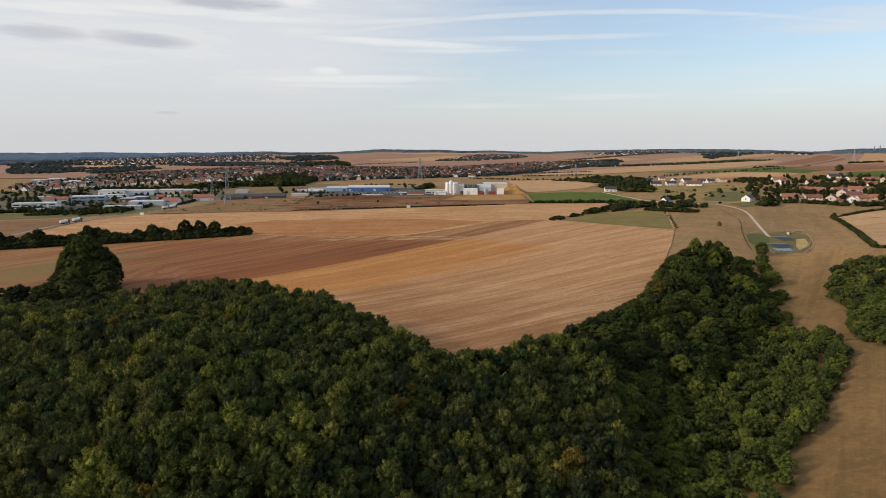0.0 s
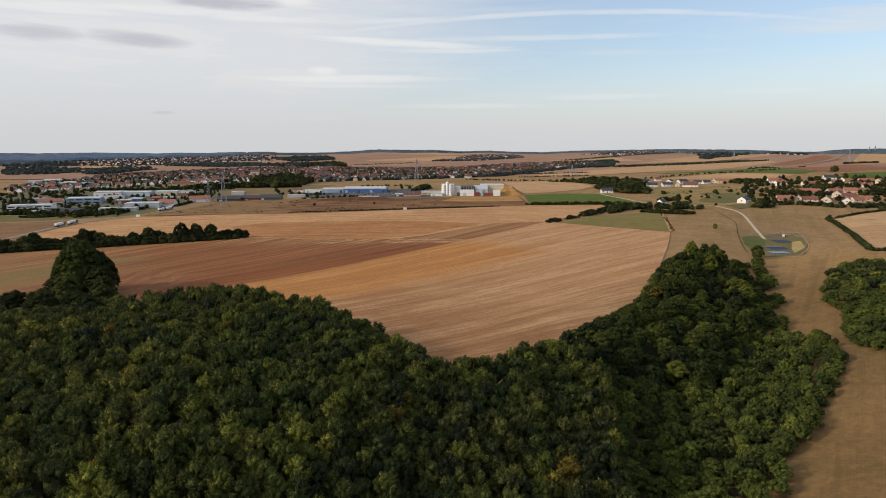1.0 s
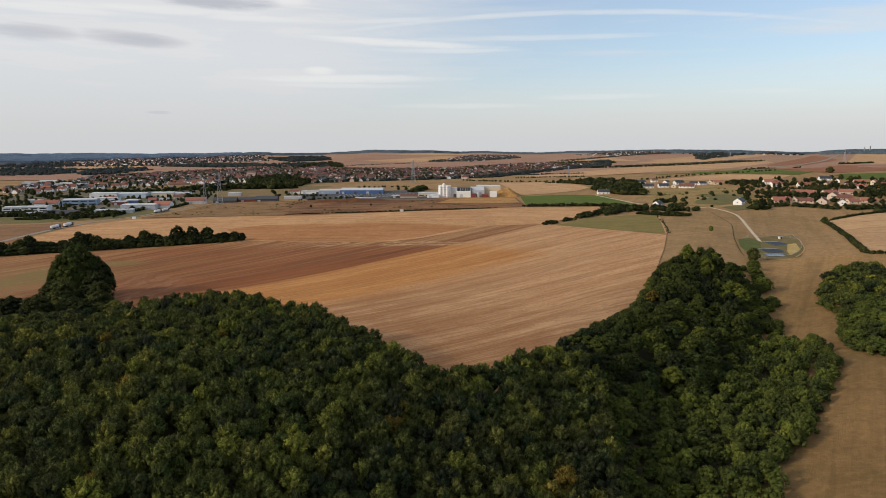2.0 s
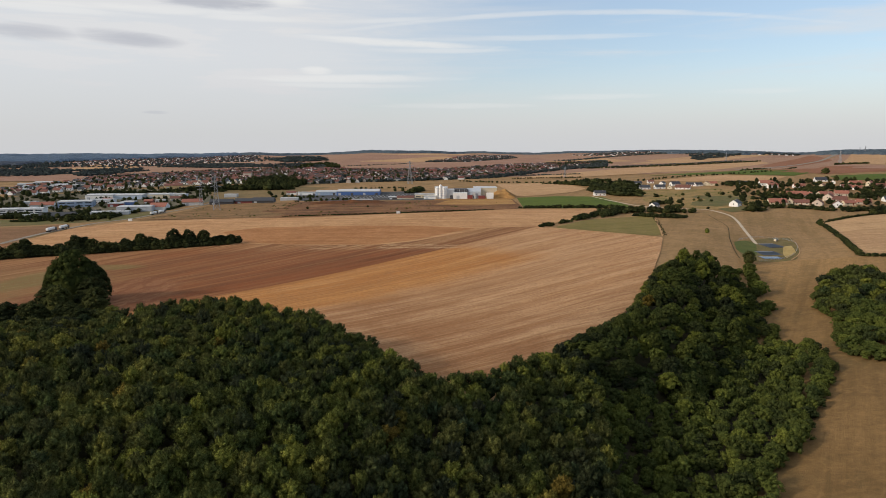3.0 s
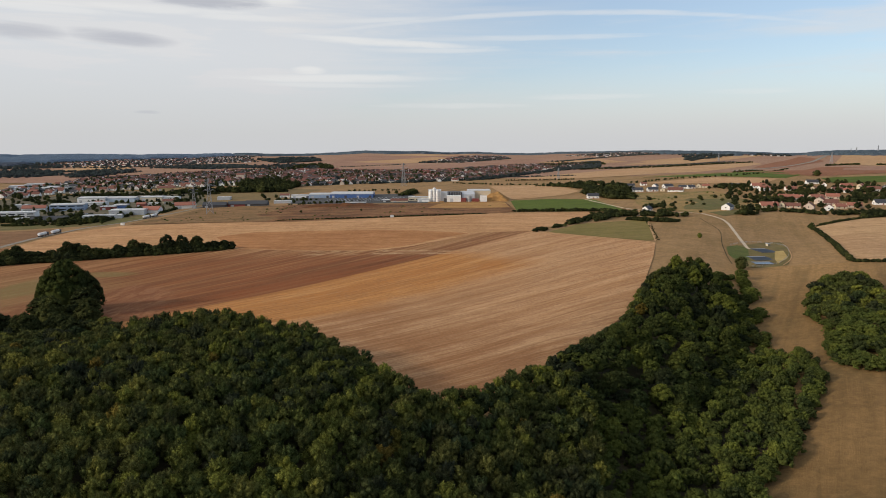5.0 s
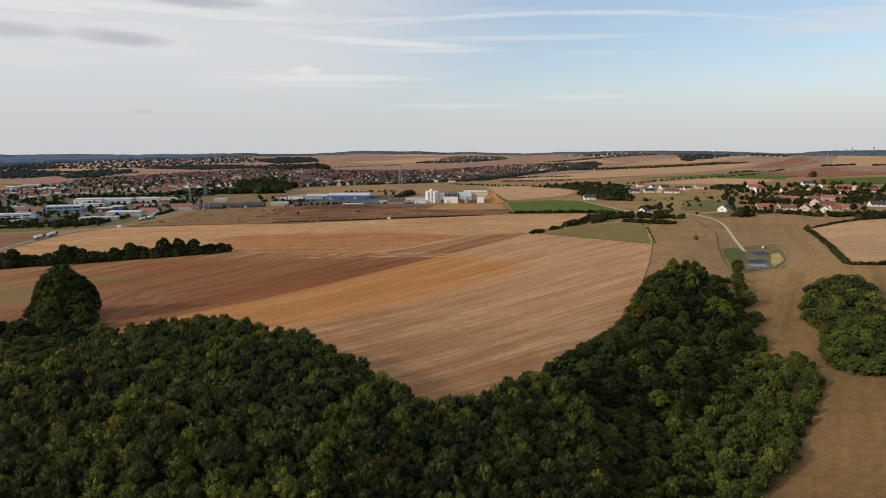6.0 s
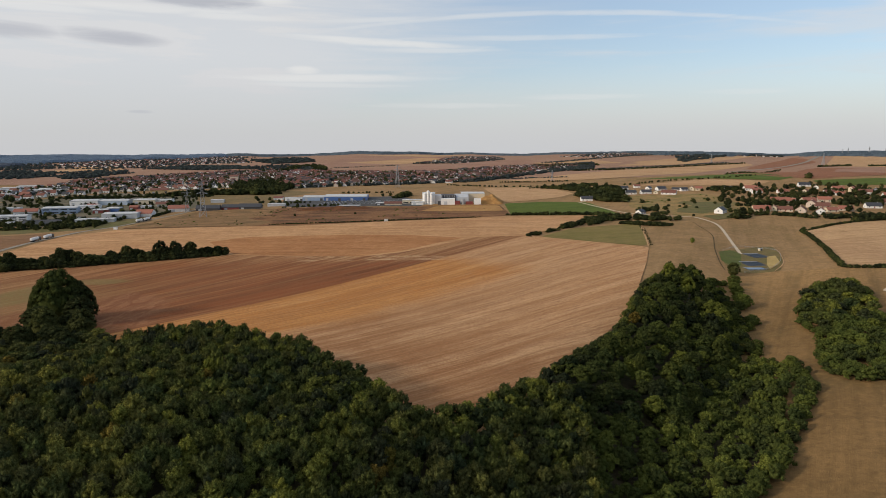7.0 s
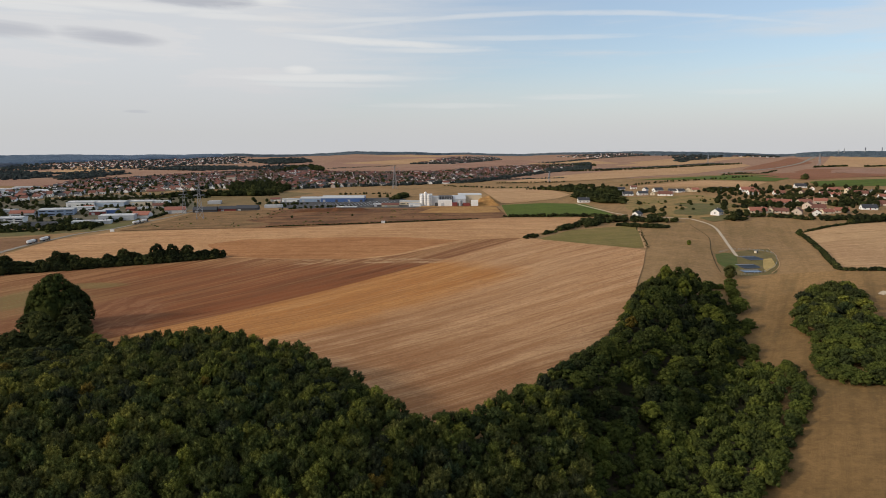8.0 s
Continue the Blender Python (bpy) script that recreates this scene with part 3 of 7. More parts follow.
drape("field_10", [(-413, 2776), (-425, 3681), (73, 4122), (303, 3960), (-47, 2997), (-293, 2534)], M_PINK, 0.8, "tilled pinkish field on the far plain", "field")
drape("field_11", [(-644, 2294), (-701, 2655), (-609, 3354), (-461, 3102), (-429, 2591), (-543, 2434)], M_PINK, 0.8, "tilled pinkish field on the far plain", "field")
drape("field_12", [(116, 1239), (232, 1242), (244, 1061), (208, 995), (154, 948), (118, 926), (117, 1090)], M_TAN, 0.4, "pale harvested field on the far plain", "field")
drape("field_13", [(167, 1457), (420, 1904), (667, 2274), (1354, 2782), (1269, 2518), (999, 2208), (464, 1513), (251, 1408)], M_TAN, 0.8, "pale harvested field on the far plain", "field")
drape("field_14", [(164, 3188), (548, 3598), (629, 2855), (645, 2372), (430, 2307), (175, 2279)], M_PINK, 0.8, "tilled pinkish field on the far plain", "field")
drape("field_15", [(432, 1370), (700, 1387), (671, 1185), (612, 1133), (543, 1270)], M_CROP, 0.4, "green crop strip behind the village", "field")
drape("field_16", [(660, 1430), (1347, 2276), (1659, 2238), (882, 1188), (674, 1136), (656, 1215)], M_REDB, 0.4, "red-brown tilled field on the far plain", "field")
drape("field_17", [(657, 1107), (827, 1114), (742, 997), (627, 1025)], M_CROP, 0.4, "green crop strip behind the village", "field")
drape("field_18", [(373, 1182), (530, 1239), (600, 1127), (540, 1067), (444, 1130)], M_TAN, 0.4, "pale harvested field on the far plain", "field")
drape("field_19", [(1088, 2233), (2025, 3588), (1673, 2790), (1233, 2249)], M_REDB, 0.8, "red-brown tilled field on the far plain", "field")
drape("field_20", [(755, 2615), (1354, 3461), (1920, 3880), (1801, 3575), (1037, 2649)], M_TAN, 0.8, "pale harvested field on the far plain", "field")
drape("field_21", [(1459, 2395), (2125, 3395), (2641, 3568), (1724, 2326)], M_TAN, 0.8, "pale harvested field on the far plain", "field")
drape("field_30", [(-358, 3098), (67, 3744), (181, 3519), (-94, 2915)], M_TAN, 1.1, "pale harvested field on the far plain", "field")
drape("field_31", [(-318, 3866), (74, 4152), (352, 4147), (4, 3808)], M_TAN, 1.1, "pale harvested field on the far plain", "field")
drape("field_32", [(-637, 2486), (-518, 2849), (-386, 2591), (-522, 2338)], M_REDB, 1.1, "red-brown tilled field on the far plain", "field")
drape("field_33", [(246, 2417), (487, 2610), (618, 2426), (358, 2223)], M_TAN, 1.1, "pale harvested field on the far plain", "field")
drape("field_34", [(492, 3057), (862, 3389), (903, 2953), (568, 2791)], M_TAN, 1.1, "pale harvested field on the far plain", "field")
drape("field_35", [(958, 3048), (1587, 3654), (1623, 3461), (959, 2751)], M_TAN, 1.1, "pale harvested field on the far plain", "field")
drape("field_36", [(1377, 2196), (1621, 2274), (1614, 2126), (855, 1344)], M_PINK, 1.1, "tilled pinkish field on the far plain", "field")
drape("field_37", [(-1342, 2560), (-1271, 2817), (-1079, 2733), (-1184, 2447)], M_TAN, 1.1, "pale harvested field on the far plain", "field")
drape("field_38", [(-1150, 3176), (-1004, 3583), (-831, 3249), (-972, 2952)], M_PINK, 1.1, "tilled pinkish field on the far plain", "field")
ribbon("track", [(287, 691), (290, 660), (286, 627), (261, 553), (243, 499), (240, 489)], 2.7, M_GRAVEL, 0.3, "pale gravel farm track", "track")
ribbon("path", [(216, 905), (223, 816), (229, 743), (267, 705), (287, 691)], 3.0, M_GRAVEL, 0.3, "pale dirt path along the green field", "path")
ribbon("road_1", [(-312, 468), (-319, 517), (-324, 564), (-324, 608), (-324, 649), (-309, 687), (-305, 762), (-298, 812), (-291, 886), (-300, 947)], 5.0, M_LANE, 0.3, "grey country road", "road")
ribbon("field_margin", [(218, 656), (194, 568), (176, 505)], 2.2, M_TAN, 0.3, "pale bare margin between stubble and dry meadow", "field margin")
ribbon("road_2", [(902, 1993), (1085, 2151), (1384, 2448), (2026, 3380), (2338, 3738)], 15.0, M_LANE, 1.2, "grey dual carriageway on the far plain", "road")
ribbon("ditch", [(270.4, 652.0), (261.7, 611.0), (253.8, 568.6), (239.0, 533.0), (226.0, 503.0), (214.0, 470.0), (207.0, 450.0), (202.0, 432.0)], 0.6, M_DITCH, 0.22, "narrow brown ditch between the dry meadows", "ditch")
ribbon("basin_path", [(287.5, 533.6), (276.5, 502.7), (259.6, 463.8), (248.1, 445.4), (236.9, 433.3)], 0.7, M_TAN, 0.35, "pale path round the basins", "path")

# ---- trees ----
rng = np.random.default_rng(7)
ICO = []


def ico():
    """The unit icosahedron's corners and faces."""
    if not ICO:
        bm = bmesh.new()
        bmesh.ops.create_icosphere(bm, subdivisions=1, radius=1.0)
        ICO.append((np.array([v.co[:] for v in bm.verts]), np.array([[v.index for v in f.verts] for f in bm.faces])))
        bm.free()
    return ICO[0]


def spheric(count):
    d = rng.normal(size=(count, 3))
    return d / np.linalg.norm(d, axis=1)[:, None]


def plume_crown(radius, tall, base, plumes, wide, high, leaves, leaf, dome=0.55, spread=0.85, lean=0.6, core=0.58):
    """A crown of upright boughs set out over a dome: each bough is a rough dark core under a coat of leaf sprays. Returns corners and triangles."""
    k = np.arange(plumes)
    rho, a = np.sqrt((k + 0.4) / plumes), k * 2.39996 + rng.uniform(-0.4, 0.4, plumes)
    rho = np.clip(rho + rng.uniform(-0.09, 0.09, plumes), 0.02, 1.05)
    flat = np.stack([np.cos(a) * rho, np.sin(a) * rho], 1)
    axis = np.column_stack([flat * lean, np.ones(plumes)])
    axis /= np.linalg.norm(axis, axis=1)[:, None]
    right = np.cross(axis, [0.0, 1.0, 0.0])
    right /= np.linalg.norm(right, axis=1)[:, None]
    front = np.cross(axis, right)
    h, w = tall * rng.uniform(*high, plumes), radius * rng.uniform(*wide, plumes)
    top = np.column_stack([flat * radius * spread, base + tall * (1 - dome + dome * np.sqrt(1 - np.minimum(rho * 0.95, 0.98) ** 2)) * rng.uniform(0.90, 1.05, plumes)])
    centre = top - axis * h[:, None]

    def placed(u, who, grow):
        u = u * grow[:, None]
        return centre[who] + right[who] * (u[:, :1] * w[who][:, None]) + front[who] * (u[:, 1:2] * w[who][:, None]) + axis[who] * (u[:, 2:] * h[who][:, None])

    cv, cf = ico()
    verts, faces = [np.array([0, 0, base + tall * 0.36]) + cv * rng.uniform(0.8, 1.0, (len(cv), 1)) * np.array([radius * core, radius * core, tall * core * 0.54])], [cf]
    at = len(cv)
    eight = np.array([(1, 0, 0), (0, 1, 0), (-1, 0, 0), (0, -1, 0), (0, 0, 1), (0, 0, -1)], float)
    sides = np.array([(0, 1, 4), (1, 2, 4), (2, 3, 4), (3, 0, 4), (1, 0, 5), (2, 1, 5), (3, 2, 5), (0, 3, 5)])
    who = np.repeat(k, 6)
    verts.append(placed(np.tile(eight, (plumes, 1)), who, rng.uniform(0.78, 1.0, len(who))))
    faces.append((sides[None] + (k * 6)[:, None, None]).reshape(-1, 3) + at)
    at += len(who)
    who = np.repeat(k, leaves)
    u = spheric(len(who))
    u[:, 2] = np.where(u[:, 2] < -0.4, -u[:, 2], u[:, 2])
    spot = placed(u, who, rng.uniform(0.82, 1.1, len(who)))
    out = right[who] * (u[:, :1] / w[who][:, None]) + front[who] * (u[:, 1:2] / w[who][:, None]) + axis[who] * (u[:, 2:] / h[who][:, None])
    out /= np.linalg.norm(out, axis=1)[:, None]
    side = np.cross(out, spheric(len(who)))
    side /= np.linalg.norm(side, axis=1)[:, None] + 1e-9
    tip = axis[who] * 0.55 + out * 0.25 + np.cross(side, out) * 0.6 + spheric(len(who)) * 0.3
    tip /= np.linalg.norm(tip, axis=1)[:, None]
    s = leaf * rng.uniform(0.55, 1.35, (len(who), 1))
    spray = np.stack([spot - tip * s * 0.5 - side * s * 0.24, spot + side * s * 0.5 - tip * s * 0.1, spot + tip * s * 0.75 - side * s * 0.15], 1)
    verts.append(spray.reshape(-1, 3))
    faces.append(np.arange(len(who))[:, None] * 3 + at + np.array([0, 1, 2]))
    return np.vstack(verts), np.vstack(faces)


def mesh_from_arrays(name, verts, faces, material, tint=None):
    me = bpy.data.meshes.new(name)
    me.vertices.add(len(verts))
    me.vertices.foreach_set("co", np.ascontiguousarray(verts, dtype=np.float32).ravel())
    me.loops.add(len(faces) * 3)
    me.loops.foreach_set("vertex_index", np.ascontiguousarray(faces, dtype=np.int32).ravel())
    me.polygons.add(len(faces))
    me.polygons.foreach_set("loop_start", np.arange(0, len(faces) * 3, 3, dtype=np.int32))
    if tint is not None:
        me.attributes.new("tint", "FLOAT", "POINT").data.foreach_set("value", np.ascontiguousarray(tint, dtype=np.float32))
    me.update(calc_edges=True)
    me.materials.append(material)
    return me


def trunk_arrays(tall, thick, limbs=4):
    """A tapered trunk with a few limbs."""
    verts, faces = [], []

    def tube(a, b, ra, rb, sides=6):
        at = sum(len(v) for v in verts)
        way = (b - a) / np.linalg.norm(b - a)
        p = np.cross(way, [0.3, 0.9, 0.1])
        p /= np.linalg.norm(p)
        q = np.cross(way, p)
        ring = [p * math.cos(k * 2 * math.pi / sides) + q * math.sin(k * 2 * math.pi / sides) for k in range(sides)]
        verts.append(np.array([a + r * ra for r in ring] + [b + r * rb for r in ring]))
        for k in range(sides):
            m = (k + 1) % sides
            faces.extend([(at + k, at + m, at + sides + m), (at + k, at + sides + m, at + sides + k)])

    knee = np.array([rng.uniform(-0.2, 0.2), rng.uniform(-0.2, 0.2), tall * 0.45])
    tube(np.array([0, 0, -0.6]), knee, thick, thick * 0.7)
    tube(knee, np.array([rng.uniform(-0.4, 0.4), rng.uniform(-0.4, 0.4), tall * 0.85]), thick * 0.7, thick * 0.2)
    for k in range(limbs):
        a = k * 2 * math.pi / limbs + rng.uniform(-0.4, 0.4)
        tube(knee + np.array([0, 0, k * 0.25]), knee + np.array([math.cos(a) * tall * 0.17, math.sin(a) * tall * 0.17, tall * 0.22]), thick * 0.35, thick * 0.12, 5)
    return np.vstack(verts), np.array(faces)


def inside(x, y, poly):
    hit = False
    for (ax, ay), (bx, by) in zip(poly, poly[1:] + poly[:1]):
        if (ay > y) != (by > y) and x < (bx - ax) * (y - ay) / (by - ay) + ax:
            hit = not hit
    return hit


def scatter(poly, gap, jitter=0.42):
    """Spots in a polygon on a jittered hexagonal grid."""
    lo = [min(p[k] for p in poly) for k in (0, 1)]
    hi = [max(p[k] for p in poly) for k in (0, 1)]
    out, row, y = [], 0, lo[1]
    while y < hi[1]:
        x = lo[0] + (gap / 2 if row % 2 else 0)
        while x < hi[0]:
            px, py = x + rng.uniform(-jitter, jitter) * gap, y + rng.uniform(-jitter, jitter) * gap
            if inside(px, py, poly):
                out.append((px, py))
            x += gap
        y += gap * 0.87
        row += 1
    return out


def along(points, gap, wide):
    """Spots scattered along a line."""
    return [(x + rng.uniform(-wide, wide), y + rng.uniform(-wide, wide)) for x, y in smooth_line(points, gap)]


def planted(name, spots, shapes, size, material, label, category="wood"):
    """Many crowns joined into one object: spots (x, y), shapes to pick from, and size(x, y) giving the scale across and up."""
    vs, fs, ts, at = [], [], [], 0
    for x, y in spots:
        v, f = shapes[rng.integers(len(shapes))]
        a, (sx, sz) = rng.uniform(0, 6.283), size(x, y)
        c, s = math.cos(a), math.sin(a)
        turned = np.stack([(v[:, 0] * c - v[:, 1] * s) * sx, (v[:, 0] * s + v[:, 1] * c) * sx, v[:, 2] * sz], 1)
        vs.append(turned + np.array([x, y, height(x, y)]))
        fs.append(f + at)
        ts.append(np.full(len(v), rng.uniform()))
        at += len(v)
    ob = new(name, mesh_from_arrays(name, np.vstack(vs), np.vstack(fs), material, np.concatenate(ts)))
    return tagged(ob, label, category, kind="stuff")


# shapes, all for a tree 1 scale = real metres, standing on z = 0
FOREST = [plume_crown(2.5, rng.uniform(5.4, 6.8), 4.8, 14, (0.18, 0.31), (0.13, 0.23), 44, 0.30, rng.uniform(0.55, 0.75), 0.9, 0.75) for _ in range(10)]
FOREST_TRUNKS = [trunk_arrays(10.5, 0.22) for _ in range(3)]
DEEP = [plume_crown(2.5, rng.uniform(5.4, 6.6), 4.8, 13, (0.19, 0.32), (0.13, 0.22), 30, 0.37, rng.uniform(0.55, 0.75), 0.9, 0.75) for _ in range(8)]
BIG = [plume_crown(4.5, 7.6, 4.2, 32, (0.15, 0.26), (0.08, 0.14), 42, 0.35, 0.85, 0.9, 0.9) for _ in range(7)]
THICKET = [plume_crown(2.8, 3.9, 0.5, 14, (0.20, 0.32), (0.12, 0.20), 26, 0.33, 0.88, 0.86, 1.0) for _ in range(7)]
ROUND = [plume_crown(5.0, 9.2, -0.2, 42, (0.13, 0.25), (0.06, 0.12), 26, 0.42, 0.88, 0.92, 1.0, 0.82) for _ in range(6)]
OAK = [plume_crown(5.0, 9.4, -0.1, 84, (0.11, 0.21), (0.05, 0.10), 38, 0.27, 0.90, 0.92, 1.1, 0.86) for _ in range(3)]
MIDDLE = [plume_crown(4.2, 6.8, -0.2, 15, (0.20, 0.38), (0.10, 0.20), 12, 0.72, 0.85, 0.88, 0.9, 0.75) for _ in range(8)]
HEDGE = [plume_crown(4.2, 6.8, -0.2, 8, (0.28, 0.50), (0.13, 0.26), 8, 0.9, 0.8, 0.85, 0.9, 0.75) for _ in range(8)]
FAR = [plume_crown(5.0, 7.6, -0.3, 7, (0.26, 0.50), (0.14, 0.26), 5, 1.5, 0.8, 0.8, 0.8, 0.75) for _ in range(8)]
TINY = [plume_crown(5.0, 8.0, -0.3, 4, (0.36, 0.60), (0.18, 0.32), 3, 1.8, 0.7, 0.75, 0.8, 0.75) for _ in range(8)]

KNOLL_WOOD = [(-148, 66), (-148, 172), (-118, 177), (-104, 174), (-97, 182), (-96, 203), (-90, 216), (-75, 228), (-52, 211), (-31, 198), (-19, 185), (-7, 165), (0, 153), (10, 162), (20, 173), (30, 186), (38, 194), (46, 190),
              (44, 165), (38, 135), (34, 100), (32, 66)]
SLOPE_WOOD = [(45, 203), (59, 225), (71, 240), (83, 255), (98, 285), (111, 315), (126, 343), (139, 369), (149, 379), (155, 378), (158, 370), (156, 345), (146, 310), (132, 275), (115, 245), (98, 222), (80, 200), (62, 190), (46, 195)]
VALLEY_THICKET = [(46, 195), (62, 190), (80, 200), (98, 222), (115, 245), (126, 262), (139, 263), (146, 250), (140, 228), (130, 208), (115, 188), (98, 166),
                  (83, 148), (69, 128), (54, 100), (44, 66), (28, 66), (30, 100), (34, 135), (40, 165)]
VALLEY_WOOD = [(115, 245), (132, 282), (146, 314), (158, 345), (160, 368), (164, 378), (169, 364), (164, 344), (162, 326), (152, 300), (141, 274), (128, 256)]
SIDE_WOOD = [(181, 302), (192, 322), (206, 346), (224, 368), (244, 364), (240, 346), (226, 322), (212, 298), (200, 288), (184, 290)]
SIDE_COPSE = [(150, 223), (157, 246), (172, 270), (183, 286), (196, 298), (212, 300), (216, 284), (208, 245), (204, 215), (172, 215)]
EDGE = [(-120, 178), (-104, 176), (-97, 184), (-96, 204), (-90, 216), (-75, 226), (-52, 210), (-31, 197), (-19, 184), (-7, 164), (0, 153), (10, 161), (20, 173), (30, 191), (39, 206), (52, 227), (64, 243), (76, 258), (91, 287), (104, 317), (120, 347), (134, 374), (147, 386), (158, 385)]

drape("forest_floor", [(-150, 60), (-150, 190), (-104, 211), (-75, 221), (-52, 207), (-31, 194), (-10, 163), (0, 150), (20, 171), (39, 207), (63, 245), (90, 290), (103, 320), (133, 377), (155, 385), (164, 356),
                       (146, 295), (134, 266), (137, 248), (122, 210), (90, 168), (60, 128), (36, 62)], M_FLOOR, 0.42, "dark leaf litter under the wood", "ground")


def forest_size(x, y):
    """Taller on the knoll's far shoulder, lower towards the notch of the field."""
    k = rng.uniform(0.72, 1.3)
    rise = 1 + 0.20 * bump(x, y, -60, 205, 26, 22) - 0.16 * bump(x, y, -12, 172, 12, 12)
    return k, (rng.uniform(0.90, 1.11) + 0.18 * (k - 1)) * rise


def thicket_size(x, y):
    k = rng.uniform(0.85, 1.35)
    return k, k * rng.uniform(0.8, 1.25)


def slope_size(x, y):
    """The tall wood rises from the notch of the field towards its crest."""
    return rng.uniform(0.8, 1.2), rng.uniform(0.68, 1.12) * (0.75 + 0.25 * ramp(y, 194, 222) + 0.28 * ramp(y, 310, 350))


knoll = [p for p in scatter(KNOLL_WOOD, 3.7, 0.38) if p[0] > -0.74 * p[1] - 14 and p[1] > 74]
front = [p for p in knoll if 84 < p[1] < 112 and -58 < p[0] < 42][:300]
chosen = set(front)
rest = [p for p in knoll if p not in chosen]


def forest_tree(kind, leaf, label):
    tree = new("tree")
    crown = new("crown", mesh_from_arrays("crown", *FOREST[kind], leaf))
    trunk = new("trunk", mesh_from_arrays("trunk", *FOREST_TRUNKS[kind % 3], M_BARK))
    crown.parent = trunk.parent = tree
    return tagged(tree, label, "tree", "trees of the knoll wood")


light_models = [forest_tree(k, M_LEAF, "light green broadleaf tree in a dense wood") for k in range(len(FOREST))]
deep_models = [forest_tree(k, M_LEAFDEEP, "deep green broadleaf tree in a dense wood") for k in range(len(FOREST))]
used = set()


def deep_here(x, y):
    """Deeper green trees stand towards the field and in the middle of the knoll, lighter ones on its flanks."""
    middle = ramp(x, -62, -40) * (1 - ramp(x, -16, 2))
    valley = ramp(x, -10, 6) * (1 - ramp(y, 135, 160))
    chance = ramp(y + 0.3 * x, 92, 124) * 0.86 * (1 - 0.85 * ramp(-x, 30, 95)) * (1 - 0.7 * valley)
    return rng.uniform() < max(chance, 0.75 * middle) + 0.08


for i, (x, y) in enumerate(front):
    sx, sz = forest_size(x, y)
    m = Matrix.LocRotScale((x, y, height(x, y)), Euler((0, 0, rng.uniform(0, 6.283))), (sx, sx, sz))
    models = deep_models if deep_here(x, y) else light_models
    k = rng.integers(len(models))
    model = models[k]
    if model not in used:
        used.add(model)
        model.matrix_basis = m
    else:
        scale = model.scale.copy()
        model.scale = (1, 1, 1)
        copy_thing(model, m)
        model.scale = scale
deep = {p for p in rest if deep_here(*p)}
planted("wood", [p for p in rest if p[1] < 150 and p not in deep], FOREST, forest_size, M_LEAF, "light green trees of the broadleaf wood on a knoll")
planted("wood", [p for p in rest if p[1] < 150 and p in deep], FOREST, forest_size, M_LEAFDEEP, "deep green trees of the wood on a knoll")
planted("wood", [p for p in rest if p[1] >= 150 and p not in deep], DEEP, forest_size, M_LEAF, "light green trees of the broadleaf wood on a knoll")
planted("wood", [p for p in rest if p[1] >= 150 and p in deep], DEEP, forest_size, M_LEAFDEEP, "deep green trees of the wood on a knoll")
# slope wood, its foot and valley side carry painted shade in the leaf colour
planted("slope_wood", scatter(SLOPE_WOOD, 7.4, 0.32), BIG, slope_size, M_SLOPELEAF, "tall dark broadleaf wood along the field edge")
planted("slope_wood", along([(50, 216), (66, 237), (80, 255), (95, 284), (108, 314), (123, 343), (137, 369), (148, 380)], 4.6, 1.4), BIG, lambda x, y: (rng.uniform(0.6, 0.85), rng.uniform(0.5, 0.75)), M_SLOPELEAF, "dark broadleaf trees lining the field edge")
planted("thicket", scatter(VALLEY_THICKET, 4.9, 0.36), THICKET, thicket_size, M_SHRUB, "light green thicket filling the dry valley", "thicket")
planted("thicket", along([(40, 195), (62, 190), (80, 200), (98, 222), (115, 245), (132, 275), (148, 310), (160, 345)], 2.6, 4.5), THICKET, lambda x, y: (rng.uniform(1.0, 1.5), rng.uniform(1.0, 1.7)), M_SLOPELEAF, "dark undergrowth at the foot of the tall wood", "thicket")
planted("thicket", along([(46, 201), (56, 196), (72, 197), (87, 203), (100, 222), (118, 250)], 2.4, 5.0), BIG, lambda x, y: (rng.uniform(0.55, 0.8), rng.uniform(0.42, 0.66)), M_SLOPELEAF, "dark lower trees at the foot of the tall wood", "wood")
planted("thicket", along([(148, 256), (146, 243), (136.5, 221), (127.5, 208), (108, 183), (98, 170), (83, 156), (70, 138)], 1.7, 1.6), THICKET, lambda x, y: (rng.uniform(0.7, 1.05), rng.uniform(0.65, 1.05)), M_SHRUB, "leafy rounded edge of the valley thicket", "thicket")
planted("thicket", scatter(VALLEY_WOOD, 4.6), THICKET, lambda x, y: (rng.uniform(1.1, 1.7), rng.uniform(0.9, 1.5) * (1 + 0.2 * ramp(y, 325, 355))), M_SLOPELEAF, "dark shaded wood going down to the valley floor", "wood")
planted("brush", scatter([(-152, 168), (-118, 176), (-97, 182), (-95, 204), (-90, 218), (-108, 236), (-122, 250), (-168, 250), (-156, 214)], 5.2), THICKET, lambda x, y: (rng.uniform(1.0, 1.6), rng.uniform(0.8, 1.3)), M_LEAF, "olive brush between the wood and the oaks", "thicket")
planted("side_wood", scatter(SIDE_WOOD, 6.0), THICKET, lambda x, y: (rng.uniform(1.3, 2.2), rng.uniform(1.1, 2.1)), M_LEAFDEEP, "olive green copse in the stubble field", "wood")
planted("side_wood", scatter(SIDE_COPSE, 5.6), THICKET, lambda x, y: (rng.uniform(1.2, 1.9), rng.uniform(0.8, 1.5)), M_SHRUB, "low olive copse in the stubble field", "wood")
